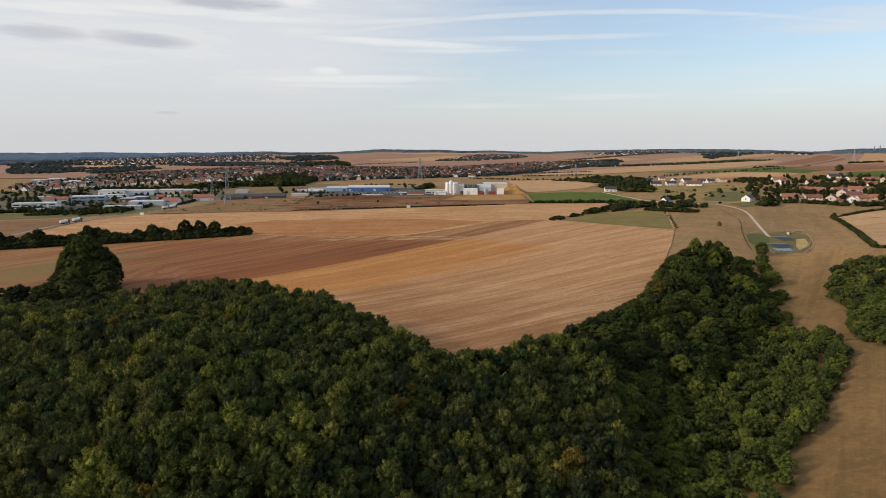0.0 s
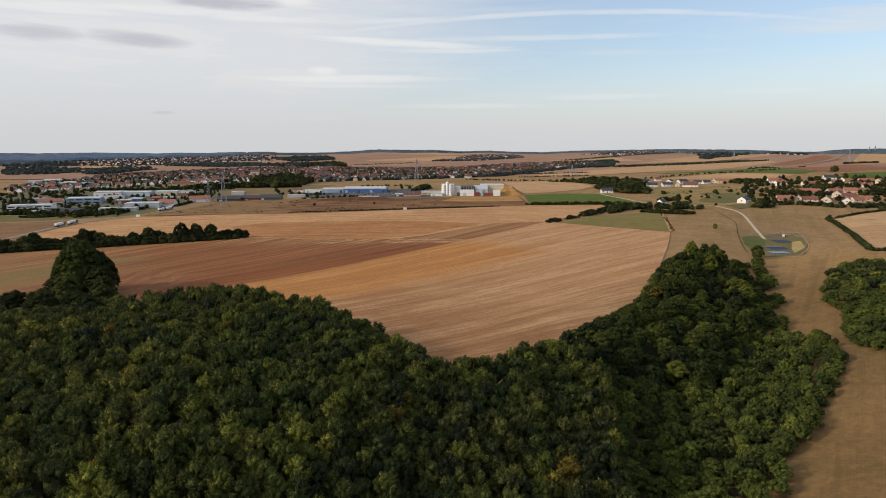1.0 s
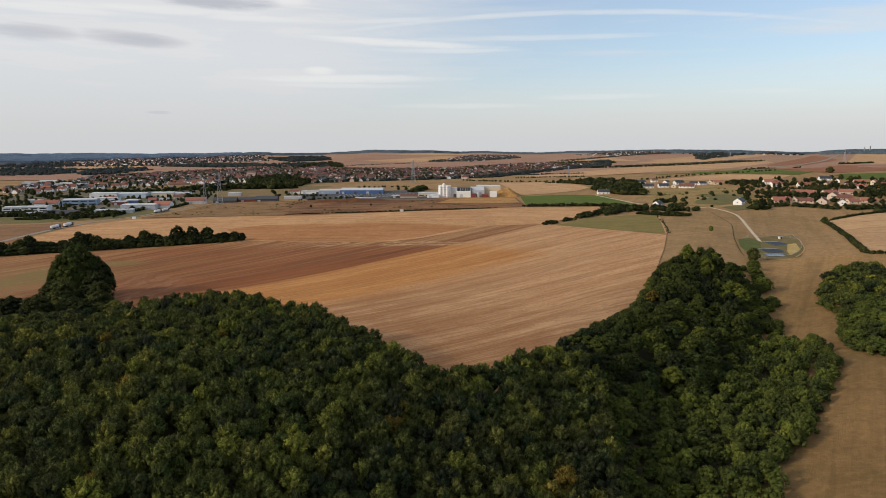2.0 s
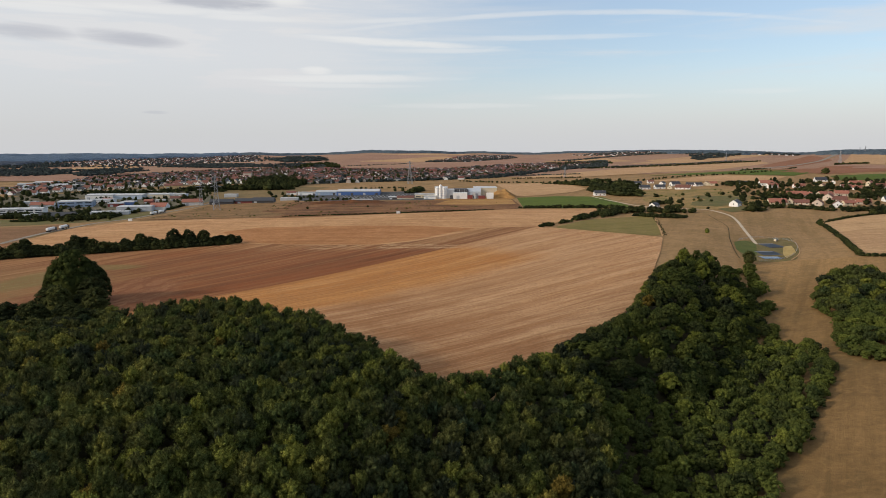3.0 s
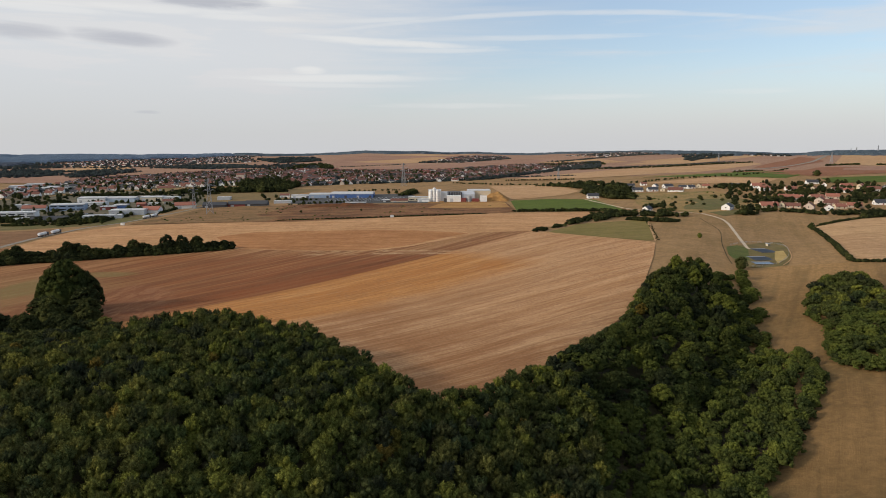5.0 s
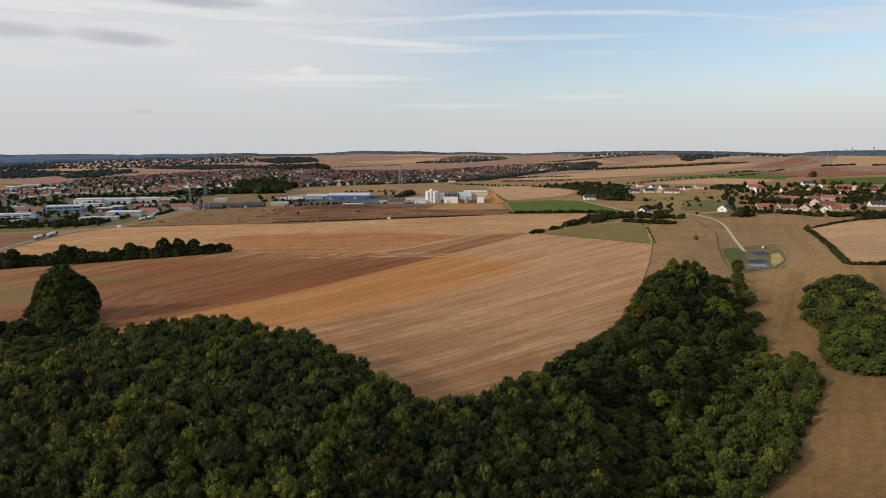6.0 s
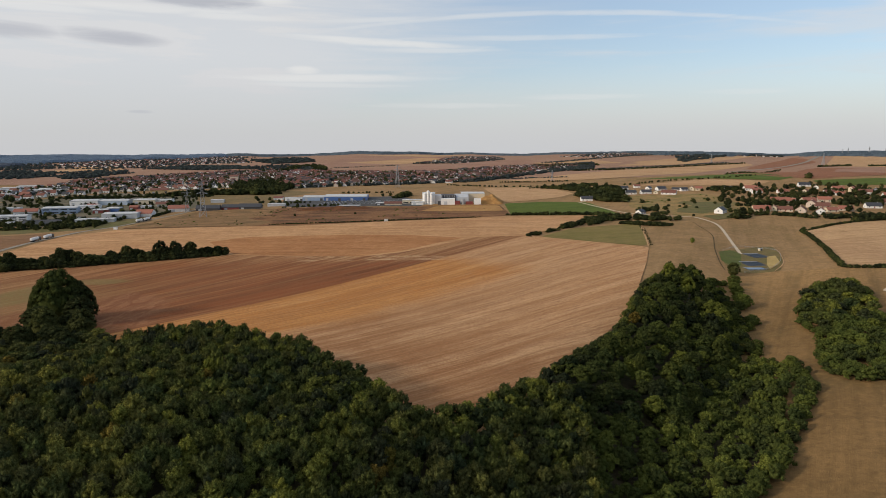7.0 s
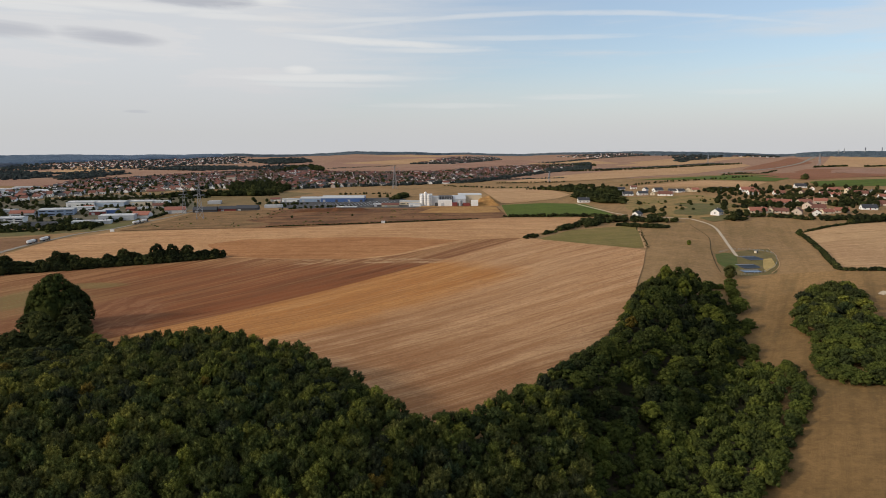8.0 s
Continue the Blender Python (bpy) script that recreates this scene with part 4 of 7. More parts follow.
planted("wood_skirt", along(EDGE, 2.4, 1.6), THICKET, lambda x, y: (rng.uniform(0.7, 1.15), rng.uniform(0.8, 1.35)), M_LEAFDEEP, "leafy skirt of the wood along the stubble", "wood")


def hedge(name, points, gap, wide, lo, hi, label, shapes=HEDGE, material=M_DARKLEAF):
    """A hedge or belt: close, broad crowns of uneven height, lower towards both ends."""
    line = smooth_line(points, gap * 0.55)
    spots = [(x + rng.uniform(-wide, wide) * 0.8, y + rng.uniform(-wide, wide) * 0.8) for x, y in line]
    (ax, ay), (bx, by) = points[0], points[-1]

    def size(x, y):
        end = min(math.hypot(x - ax, y - ay), math.hypot(x - bx, y - by))
        k = rng.uniform(lo, hi) * (0.65 + 0.35 * ramp(end, 0, 14))
        return k * rng.uniform(0.9, 1.3), k * rng.uniform(0.65, 0.95)

    ob = planted(name, spots, shapes, size, material, label, "hedge")
    return tagged(ob, kind="stuff")


def single_tree(name, x, y, sx, sz, shapes, material, label, thick=0.35):
    tree = new(name)
    tree.location = (x, y, height(x, y))
    v, f = shapes[rng.integers(len(shapes))]
    crown = new("crown", mesh_from_arrays("crown", v * np.array([sx, sx, sz]), f, material))
    tv, tf = trunk_arrays(7.0 * sz, thick)
    trunk = new("trunk", mesh_from_arrays("trunk", tv, tf, M_BARK))
    crown.parent = trunk.parent = tree
    return tagged(tree, label, "tree")


ROW = [(-330, 387), (-283, 412), (-266, 423), (-233, 433), (-203, 447), (-171, 461), (-140, 477)]
hedge("hedgerow", ROW, 6.0, 3.0, 0.8, 1.3, "dark row of hedgerow trees across the stubble", ROUND)
hedge("hedgerow_foot", [(-300, 396), (-256, 418), (-241, 424), (-228, 430), (-200, 444.5), (-168, 457.5), (-145, 470)], 2.6, 2.0, 0.75, 1.05, "dark undergrowth on the near side of the hedgerow")
hedge("hedgerow_foot", ROW, 2.6, 4.0, 0.85, 1.25, "dark undergrowth of the hedgerow across the stubble")
for x, y, s in ((-262, 430, 1.25), (-233, 437, 1.35), (-229, 440, 1.2), (-197, 451, 1.3), (-178, 459, 1.45), (-169, 463, 1.35), (-160, 467, 1.3), (-283, 421, 1.1)):
    single_tree("tree", x, y, s * 0.9, s, ROUND, M_DARKLEAF, "dark round-headed hedgerow tree above the hedge")
hedge("bush_row", [(90, 558), (96, 564), (104, 572)], 2.4, 2.5, 0.5, 0.85, "dark bushes between stubble and pasture")
hedge("bush_row", [(112, 584), (124, 600)], 2.4, 3.0, 0.55, 0.95, "dark bushes between stubble and pasture")
hedge("bush_row", [(130, 610), (152, 638)], 2.2, 4.0, 0.6, 1.05, "dark bushes between stubble and pasture")
hedge("hedge", [(98, 738), (130, 740), (170, 742), (200, 730), (225, 716)], 2.2, 3.0, 0.5, 0.75, "thick dark hedge under the green field")
hedge("tree_belt", [(160, 640), (176, 667), (198, 686), (226, 688), (246, 672), (258, 676)], 1.6, 9.0, 0.65, 1.15, "dense dark tree belt behind the pasture")
hedge("field_hedge", [(358, 616), (346, 576), (316, 509), (278, 431), (271, 412), (299, 410), (360, 418)], 1.8, 1.4, 0.32, 0.58, "dark field hedge round the tan field")
hedge("field_hedge", [(363, 614), (395, 631), (439, 655), (520, 690)], 2.2, 1.5, 0.3, 0.48, "dark field hedge round the tan field")
hedge("field_hedge", [(217, 655), (197, 575), (178, 505)], 4.5, 2.5, 0.08, 0.22, "ragged low hedge beside the pasture")
hedge("tree_belt", [(196, 652), (212, 636), (224, 630), (238, 628)], 1.6, 3.0, 0.6, 0.95, "dense dark bushes behind the pasture")
hedge("tree_line", [(202, 1205), (270, 1220), (335, 1229)], 4, 9, 0.7, 1.2, "dark line of trees behind the green field")
planted("copse", scatter([(228, 985), (315, 1150), (338, 1131), (283, 925), (250, 905), (244, 975)], 9), MIDDLE, lambda x, y: (rng.uniform(0.9, 1.5), rng.uniform(0.8, 1.35)), M_DARKLEAF, "dark copse behind the green field")


GRAND = [plume_crown(13.0, 19.0, -0.3, 150, (0.08, 0.16), (0.04, 0.085), 44, 0.46, 0.93, 0.9, 1.1, 0.84)]
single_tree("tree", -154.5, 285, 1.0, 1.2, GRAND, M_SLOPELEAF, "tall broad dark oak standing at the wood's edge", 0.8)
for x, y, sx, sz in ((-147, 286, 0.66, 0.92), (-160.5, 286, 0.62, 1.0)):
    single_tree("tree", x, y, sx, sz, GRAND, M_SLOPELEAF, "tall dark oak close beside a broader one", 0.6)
for x, y, sx, sz, leaf, label in ((-142, 276, 1.4, 1.35, M_DARKLEAF, "broad dark oak beside a taller one"), (-153, 266, 1.6, 1.15, M_DARKLEAF, "broad dark oak beside a taller one"),
                                  (-144.5, 255, 1.25, 1.3, M_LEAF, "round deep green oak before a taller one"),
                                  (-128, 251, 1.2, 1.25, M_DARKLEAF, "small dark oak before a taller one"), (-140, 263, 1.3, 0.8, M_DARKLEAF, "low dark bush at the foot of tall oaks"), (-133, 240, 1.3, 0.8, M_DARKLEAF, "low dark bush at the wood's edge"), (-143, 235, 1.3, 1.0, M_DARKLEAF, "low dark bush at the wood's edge"),
                                  (-154, 238, 1.4, 0.95, M_DARKLEAF, "low dark bush at the wood's edge"), (-165, 240, 1.3, 0.9, M_DARKLEAF, "low dark bush at the wood's edge"), (-124, 230, 1.0, 0.8, M_DARKLEAF, "low dark bush at the wood's edge")):
    single_tree("tree", x, y, sx, sz, OAK, leaf, label)
planted("side_wood_skirt", along([(208, 216), (172, 216), (150, 222), (154, 245), (171, 272), (180, 288), (180, 303), (205, 348), (226, 370)], 2.6, 1.2), THICKET, lambda x, y: (rng.uniform(0.7, 1.1), rng.uniform(0.5, 0.95)), M_SHRUB, "low leafy skirt of the copse", "wood")
for x, y, s in ((217, 523, 0.45), (388, 852, 1.0), (371, 799, 0.6), (352, 600, 0.7), (202.0, 420.0, 1.0)):
    single_tree("bush", x, y, s, s, ROUND, M_DARKLEAF if s > 0.75 else M_SHRUB, "round green bush standing alone in dry grass")
for x, y, sx, sz in ((190.9, 395.0, 0.85, 0.8), (186.0, 384.0, 0.7, 0.6), (183.0, 374.0, 0.8, 0.7), (178.0, 362.0, 0.75, 0.6), (175.0, 350.0, 1.0, 0.9), (170.0, 344.0, 0.7, 0.6), (164.0, 318.0, 0.8, 0.65), (158.0, 309.0, 0.55, 0.5), (148.0, 281.0, 0.6, 0.55), (143.0, 272.0, 0.6, 0.5)):
    single_tree("bush", x, y, sx * 1.2, sz * 0.9, ROUND, M_SHRUB, "olive green bush in a ragged valley row")
hedge("valley_hedge", [(165, 388), (170, 388), (176, 389), (182, 391)], 1.6, 1.2, 0.75, 1.05, "thick dark green hedge beside the dry meadow", MIDDLE, M_SHRUB)

# far woods


def canopy(name, poly, cell, tall, material, label):
    """A far wood as one bumpy sheet of treetops that comes down to the ground at its edge."""
    lo = [min(p[k] for p in poly) for k in (0, 1)]
    hi = [max(p[k] for p in poly) for k in (0, 1)]
    nx, ny = int((hi[0] - lo[0]) / cell) + 1, int((hi[1] - lo[1]) / cell) + 1
    full = [[inside(lo[0] + (i + 0.5) * cell, lo[1] + (j + 0.5) * cell, poly) for i in range(nx)] for j in range(ny)]
    verts, faces, ids = [], [], {}

    def corner(i, j):
        if (i, j) not in ids:
            x, y = lo[0] + i * cell + rng.uniform(-0.3, 0.3) * cell, lo[1] + j * cell + rng.uniform(-0.3, 0.3) * cell
            round_it = [0 <= b < ny and 0 <= a < nx and full[b][a] for a in (i - 1, i) for b in (j - 1, j)]
            ids[i, j] = len(verts)
            verts.append((x, y, height(x, y) + (tall * rng.uniform(0.6, 1.25) if all(round_it) else -2.0)))
        return ids[i, j]

    for j in range(ny):
        for i in range(nx):
            if full[j][i]:
                faces.append((corner(i, j), corner(i + 1, j), corner(i + 1, j + 1), corner(i, j + 1)))
    return tagged(new(name, mesh_of(name, verts, faces, [material])), label, "wood", kind="stuff")


def polar(rows):
    """Plan points from pairs of an azimuth in degrees and a distance."""
    return [(r * math.sin(radians(a)), r * math.cos(radians(a))) for a, r in rows]


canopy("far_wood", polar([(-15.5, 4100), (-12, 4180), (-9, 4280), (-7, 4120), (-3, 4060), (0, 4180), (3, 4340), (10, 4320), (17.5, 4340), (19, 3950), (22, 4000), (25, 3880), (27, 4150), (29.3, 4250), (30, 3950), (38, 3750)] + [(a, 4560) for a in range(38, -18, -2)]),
       32, 11, M_FARWOOD, "wooded ridge on the horizon with haze in its colour")
canopy("far_wood", polar([(-40, 3150), (-31, 3200), (-27, 3500), (-24, 3700), (-21, 3800), (-18, 3900), (-15.6, 4100)] + [(a, 4560) for a in range(-16, -42, -2)]), 30, 13, M_HAZEWOOD, "far wooded hills with blue haze in their colour")
canopy("far_wood", [(-2300, 2330), (-1700, 2380), (-1500, 2480), (-1560, 2760), (-2300, 2700)], 20, 12, M_FARWOOD, "dark wood on the plain beyond the town")

# ---- buildings ----
M_WHITE = plain("white_render", (0.84, 0.82, 0.78), 0.8)
M_CREAM = plain("cream_render", (0.66, 0.56, 0.40), 0.85)
M_ROUGHCAST = plain("beige_roughcast", (0.60, 0.50, 0.40), 0.9)
M_OCHRE = plain("orange_render", (0.58, 0.26, 0.12), 0.85)
M_YELLOW = plain("yellow_render", (0.66, 0.49, 0.24), 0.85)
M_TILE = plain("red_roof_tile", (0.35, 0.135, 0.088), 0.85, 0.25, 0.8)
M_OLDTILE = plain("brown_roof_tile", (0.205, 0.088, 0.062), 0.9, 0.3, 0.8)
M_SLATE = plain("dark_slate", (0.055, 0.056, 0.062), 0.6, 0.2, 0.8)
M_FLATROOF = plain("pale_roof_sheet", (0.58, 0.58, 0.57), 0.6, 0.2, 0.25)
M_BLUE = plain("blue_cladding", (0.07, 0.14, 0.34), 0.5, 0.1, 0.3)
M_BLUEGREY = plain("blue_grey_cladding", (0.30, 0.38, 0.50), 0.5, 0.1, 0.3)
M_PALEBLUE = plain("pale_blue_cladding", (0.45, 0.52, 0.60), 0.5, 0.1, 0.3)
M_PALEGREY = plain("pale_grey_cladding", (0.50, 0.51, 0.52), 0.5, 0.15, 0.3)
M_REDPAINT = plain("dark_red_cladding", (0.22, 0.05, 0.04), 0.7)
M_DARKCLAD = plain("dark_cladding", (0.07, 0.065, 0.065), 0.7)
M_PANE = plain("window_glass", (0.03, 0.035, 0.04), 0.15, 0.3, 0.3, gloss=0.6)
M_STEEL = plain("galvanised_steel", (0.42, 0.43, 0.44), 0.5, 0.1, 0.4, metal=0.6)
M_LATTICE = plain("weathered_steel", (0.34, 0.35, 0.36), 0.6, 0.1, 0.4)
M_CAR = plain("car_paint", (0.45, 0.46, 0.48), 0.3, 0.45, 0.2)
M_RUBBER = plain("black_rubber", (0.02, 0.02, 0.02), 0.9)


def box(bm, x, y, z, sx, sy, sz, bevel=0.0):
    """A box centred on x, y that stands on z."""
    made = bmesh.ops.create_cube(bm, size=1.0, matrix=Matrix.Translation((x, y, z + sz / 2)) @ Matrix.Diagonal((sx, sy, sz, 1)))
    if bevel:
        edges = list({e for v in made["verts"] for e in v.link_edges})
        bmesh.ops.bevel(bm, geom=edges, offset=bevel, segments=1, affect="EDGES")
    return bm


def boxes(*rows):
    bm = bmesh.new()
    for row in rows:
        box(bm, *row)
    return bm


def stand(name, x, y, yaw, label, category, group="", drop=0.0):
    ob = new(name)
    ob.matrix_basis = pose(x, y, height(x, y) - drop, 0, 0, yaw)
    return tagged(ob, label, category, group)


def gable_body(length, deep, eave, ridge):
    """Walls of a gabled house, as one closed shell from below ground to the gables' tips."""
    bm = bmesh.new()
    l, d = length / 2, deep / 2
    v = [bm.verts.new(p) for p in ((-l, -d, -1.5), (l, -d, -1.5), (l, d, -1.5), (-l, d, -1.5), (-l, -d, eave), (l, -d, eave), (l, d, eave), (-l, d, eave), (-l, 0, ridge), (l, 0, ridge))]
    for f in ((0, 1, 5, 4), (2, 3, 7, 6), (1, 2, 6, 9, 5), (3, 0, 4, 8, 7), (4, 5, 9, 8), (6, 7, 8, 9), (3, 2, 1, 0)):
        bm.faces.new([v[i] for i in f])
    return bm


def gable_roof(length, deep, eave, ridge, over=0.5, thick=0.25):
    """Two roof slopes with eaves and thickness."""
    bm = bmesh.new()
    l, d = length / 2 + over * 0.6, deep / 2 + over
    drop = (ridge - eave) * over / (deep / 2)
    prof = [(-d, eave - drop), (0, ridge), (d, eave - drop), (d, eave - drop + thick), (0, ridge + thick), (-d, eave - drop + thick)]
    ends = [[bm.verts.new((s * l, y, z + 0.03)) for y, z in prof] for s in (-1, 1)]
    a, b = ends
    for i in range(6):
        j = (i + 1) % 6
        bm.faces.new((a[i], a[j], b[j], b[i]))
    bm.faces.new((a[0], a[5], a[4], a[1]))
    bm.faces.new((a[1], a[4], a[3], a[2]))
    bm.faces.new((b[0], b[1], b[4], b[5]))
    bm.faces.new((b[1], b[2], b[3], b[4]))
    bmesh.ops.recalc_face_normals(bm, faces=bm.faces[:])
    return bm


def house(x, y, length, deep, eave, yaw, wall, roof, label):
    """A village house: walls, roof, chimney, door and windows on its long side and gables."""
    ob = stand("house", x, y, yaw, label, "house")
    length, deep, eave = length * 0.92, deep * 0.88, eave * 0.85
    ridge = eave + deep * 0.36
    part("wall", gable_body(length, deep, eave, ridge), wall, ob)
    part("roof", gable_roof(length, deep, eave, ridge), roof, ob)
    part("chimney", boxes((length * 0.28, deep * 0.12, eave, 0.8, 0.6, deep * 0.36 + 0.6), (length * 0.28, deep * 0.12, ridge + 0.6, 1.0, 0.8, 0.15)), M_ROUGHCAST, ob)
    count = max(2, int(length / 4.5))
    for i in range(count):
        wx = -length / 2 + length * (i + 0.5) / count
        if i == count // 2:
            part("door", boxes((wx, -deep / 2 - 0.02, 0.05, 1.1, 0.14, 2.1)), M_REDPAINT, ob, "dark red front door")
        else:
            part("window", boxes((wx, -deep / 2 - 0.02, 1.0, 1.2, 0.14, 1.3)), M_PANE, ob)
        if eave > 4.8:
            part("window", boxes((wx, -deep / 2 - 0.02, 3.3, 1.1, 0.14, 1.1)), M_PANE, ob)
    for side in (-1, 1):
        part("window", boxes((side * (length / 2 + 0.02), 0, max(1.1, eave - 1.6), 0.14, 1.2, 1.3)), M_PANE, ob)
    return ob


def shed(x, y, length, deep, tall, yaw, wall, roof, label, windows=0):
    """An industrial hall: walls, a shallow roof with a parapet, gates, and window bands where it has offices."""
    ob = stand("industrial_building" if roof is M_FLATROOF else "barn", x, y, yaw, label, "building")
    if roof is M_FLATROOF:
        part("wall", boxes((0, 0, -2, length, deep, tall + 2)), wall, ob)
        bm = gable_roof(length - 0.8, deep - 0.8, tall, tall + deep * 0.035, 0.1, 0.2)
        part("roof", bm, roof, ob)
        part("parapet", boxes((0, -deep / 2 - 0.05, tall - 0.3, length + 0.3, 0.3, 0.8), (0, deep / 2 + 0.05, tall - 0.3, length + 0.3, 0.3, 0.8),
                              (-length / 2 - 0.05, 0, tall - 0.3, 0.3, deep - 0.3, 0.8), (length / 2 + 0.05, 0, tall - 0.3, 0.3, deep - 0.3, 0.8)), M_PALEGREY, ob)
        for i in range(max(1, int(length / 14))):
            part("skylight", boxes((-length / 2 + 7 + i * 14, -deep * 0.22, tall + 0.3, 5.0, deep * 0.18, 0.6)), M_PALEGREY if i % 2 else M_WHITE, ob)
    else:
        part("wall", gable_body(length, deep, tall, tall + deep * 0.22), wall, ob)
        part("roof", gable_roof(length, deep, tall, tall + deep * 0.22, 0.6, 0.3), roof, ob)
    bays = max(2, int(length / 9))
    for i in range(bays):
        wx = -length / 2 + length * (i + 0.5) / bays
        if windows:
            for z in ([1.0, tall - 2.2] if tall > 5 else [1.0]):
                part("window", boxes((wx, -deep / 2 - 0.03, z, length / bays * 0.75, 0.16, 1.2)), M_PANE, ob)
        elif i % 2 == 0:
            part("gate", boxes((wx, -deep / 2 - 0.03, 0, 3.6, 0.16, min(3.6, tall * 0.7))), M_DARKCLAD if i % 4 else M_PALEGREY, ob)
    return ob


# the village and the trading estate
house(327, 718, 14.8, 10.5, 4.1, 48, M_WHITE, M_SLATE, "white rendered village house with dark slate roof")
house(380, 734, 20.4, 12.0, 3.0, -7, M_CREAM, M_TILE, "cream rendered village house with red tile roof")
house(397, 738, 10.0, 7.5, 4.2, 59, M_CREAM, M_TILE, "cream rendered village house with red tile roof")
house(408, 735, 16.1, 9.6, 2.8, -21, M_ROUGHCAST, M_OLDTILE, "weathered beige village house with brown tile roof")
house(423, 729, 16.4, 11.6, 3.6, 55, M_ROUGHCAST, M_OLDTILE, "weathered beige village house with brown tile roof")
house(450, 824, 24.2, 12.0, 4.0, -25, M_ROUGHCAST, M_TILE, "weathered beige village house with red tile roof")
house(465, 830, 15.7, 9.4, 3.4, -39, M_WHITE, M_TILE, "white rendered village house with red tile roof")
house(485, 822, 18.6, 11.2, 4.0, 3, M_CREAM, M_TILE, "cream rendered village house with red tile roof")
house(512, 833, 17.0, 10.2, 4.1, -21, M_ROUGHCAST, M_TILE, "weathered beige village house with red tile roof")
house(461, 773, 16.1, 11.4, 5.7, 49, M_ROUGHCAST, M_OLDTILE, "weathered beige village house with brown tile roof")
house(436, 714, 14.2, 10.1, 4.1, 60, M_WHITE, M_OLDTILE, "white rendered village house with brown tile roof")
house(457, 729, 14.3, 8.6, 3.0, 5, M_CREAM, M_TILE, "cream rendered village house with red tile roof")
house(480, 739, 16.2, 9.7, 3.0, -25, M_ROUGHCAST, M_TILE, "weathered beige village house with red tile roof")
house(468, 766, 18.5, 11.1, 3.1, -10, M_ROUGHCAST, M_OLDTILE, "weathered beige village house with brown tile roof")
house(529, 765, 18.3, 11.0, 3.1, -11, M_WHITE, M_SLATE, "white rendered village house with dark slate roof")
house(570, 800, 18.2, 10.9, 3.3, -36, M_ROUGHCAST, M_OLDTILE, "weathered beige village house with brown tile roof")
house(489, 962, 16.7, 10.0, 4.7, 8, M_WHITE, M_TILE, "white rendered village house with red tile roof")
house(501, 1003, 21.1, 12.0, 4.1, -6, M_WHITE, M_TILE, "white rendered village house with red tile roof")
house(508, 972, 10.0, 7.5, 4.7, 64, M_OCHRE, M_TILE, "orange rendered village house with red tile roof")
house(522, 950, 16.5, 9.9, 3.1, -6, M_WHITE, M_TILE, "white rendered village house with red tile roof")
house(596, 1025, 18.5, 11.1, 3.3, -10, M_WHITE, M_SLATE, "white rendered village house with dark slate roof")
house(550, 940, 10.0, 7.5, 3.8, 40, M_CREAM, M_OLDTILE, "cream rendered village house with brown tile roof")
house(570, 918, 15.3, 9.2, 3.7, -4, M_WHITE, M_OLDTILE, "white rendered village house with brown tile roof")
house(575, 901, 11.6, 8.5, 3.7, -37, M_WHITE, M_TILE, "white rendered village house with red tile roof")
house(614, 935, 10.2, 7.5, 6.1, 34, M_CREAM, M_TILE, "cream rendered village house with red tile roof")
house(614, 906, 18.5, 11.1, 3.7, -34, M_WHITE, M_OLDTILE, "white rendered village house with brown tile roof")
house(635, 914, 10.0, 7.5, 5.2, 64, M_WHITE, M_SLATE, "white rendered village house with dark slate roof")
house(617, 864, 14.4, 8.7, 4.2, -12, M_WHITE, M_TILE, "white rendered village house with red tile roof")
house(609, 960, 17.4, 10.5, 3.1, -13, M_CREAM, M_TILE, "cream rendered village house with red tile roof")
house(594, 989, 10.0, 7.5, 3.2, 62, M_WHITE, M_TILE, "white rendered village house with red tile roof")
house(339, 1108, 14.2, 8.5, 3.6, 1, M_WHITE, M_SLATE, "white rendered village house with dark slate roof")
house(321, 1014, 17.4, 10.4, 3.7, -4, M_WHITE, M_SLATE, "white rendered village house with dark slate roof")
house(368, 1131, 11.0, 8.5, 3.7, -4, M_WHITE, M_OLDTILE, "white rendered village house with brown tile roof")
house(344, 1014, 16.7, 10.0, 3.7, 2, M_WHITE, M_SLATE, "white rendered village house with dark slate roof")
house(371, 1080, 11.1, 7.9, 3.9, 47, M_WHITE, M_SLATE, "white rendered village house with dark slate roof")
house(384, 1060, 16.7, 10.0, 3.9, 15, M_WHITE, M_SLATE, "white rendered village house with dark slate roof")
house(358, 1009, 11.2, 8.0, 3.3, 69, M_CREAM, M_SLATE, "cream rendered village house with dark slate roof")
house(372, 993, 23.1, 12.0, 3.2, -28, M_WHITE, M_OLDTILE, "white rendered village house with brown tile roof")
house(401, 1040, 14.2, 8.5, 3.4, -23, M_WHITE, M_SLATE, "white rendered village house with dark slate roof")
house(411, 1035, 12.6, 8.5, 3.4, 9, M_WHITE, M_SLATE, "white rendered village house with dark slate roof")
house(426, 1041, 13.1, 9.3, 4.2, 65, M_CREAM, M_OLDTILE, "cream rendered village house with brown tile roof")
house(434, 1034, 11.7, 8.5, 4.2, -10, M_CREAM, M_TILE, "cream rendered village house with red tile roof")
house(476, 1023, 15.4, 9.3, 3.3, -11, M_WHITE, M_SLATE, "white rendered village house with dark slate roof")
house(244, 733, 11.3, 8.0, 2.8, 43, M_WHITE, M_SLATE, "white rendered village house with dark slate roof")
house(231, 925, 17.1, 10.3, 4.1, -3, M_WHITE, M_SLATE, "white rendered village house with dark slate roof")
house(659, 908, 16.5, 9.9, 3.7, -15, M_WHITE, M_TILE, "white rendered village house with red tile roof")
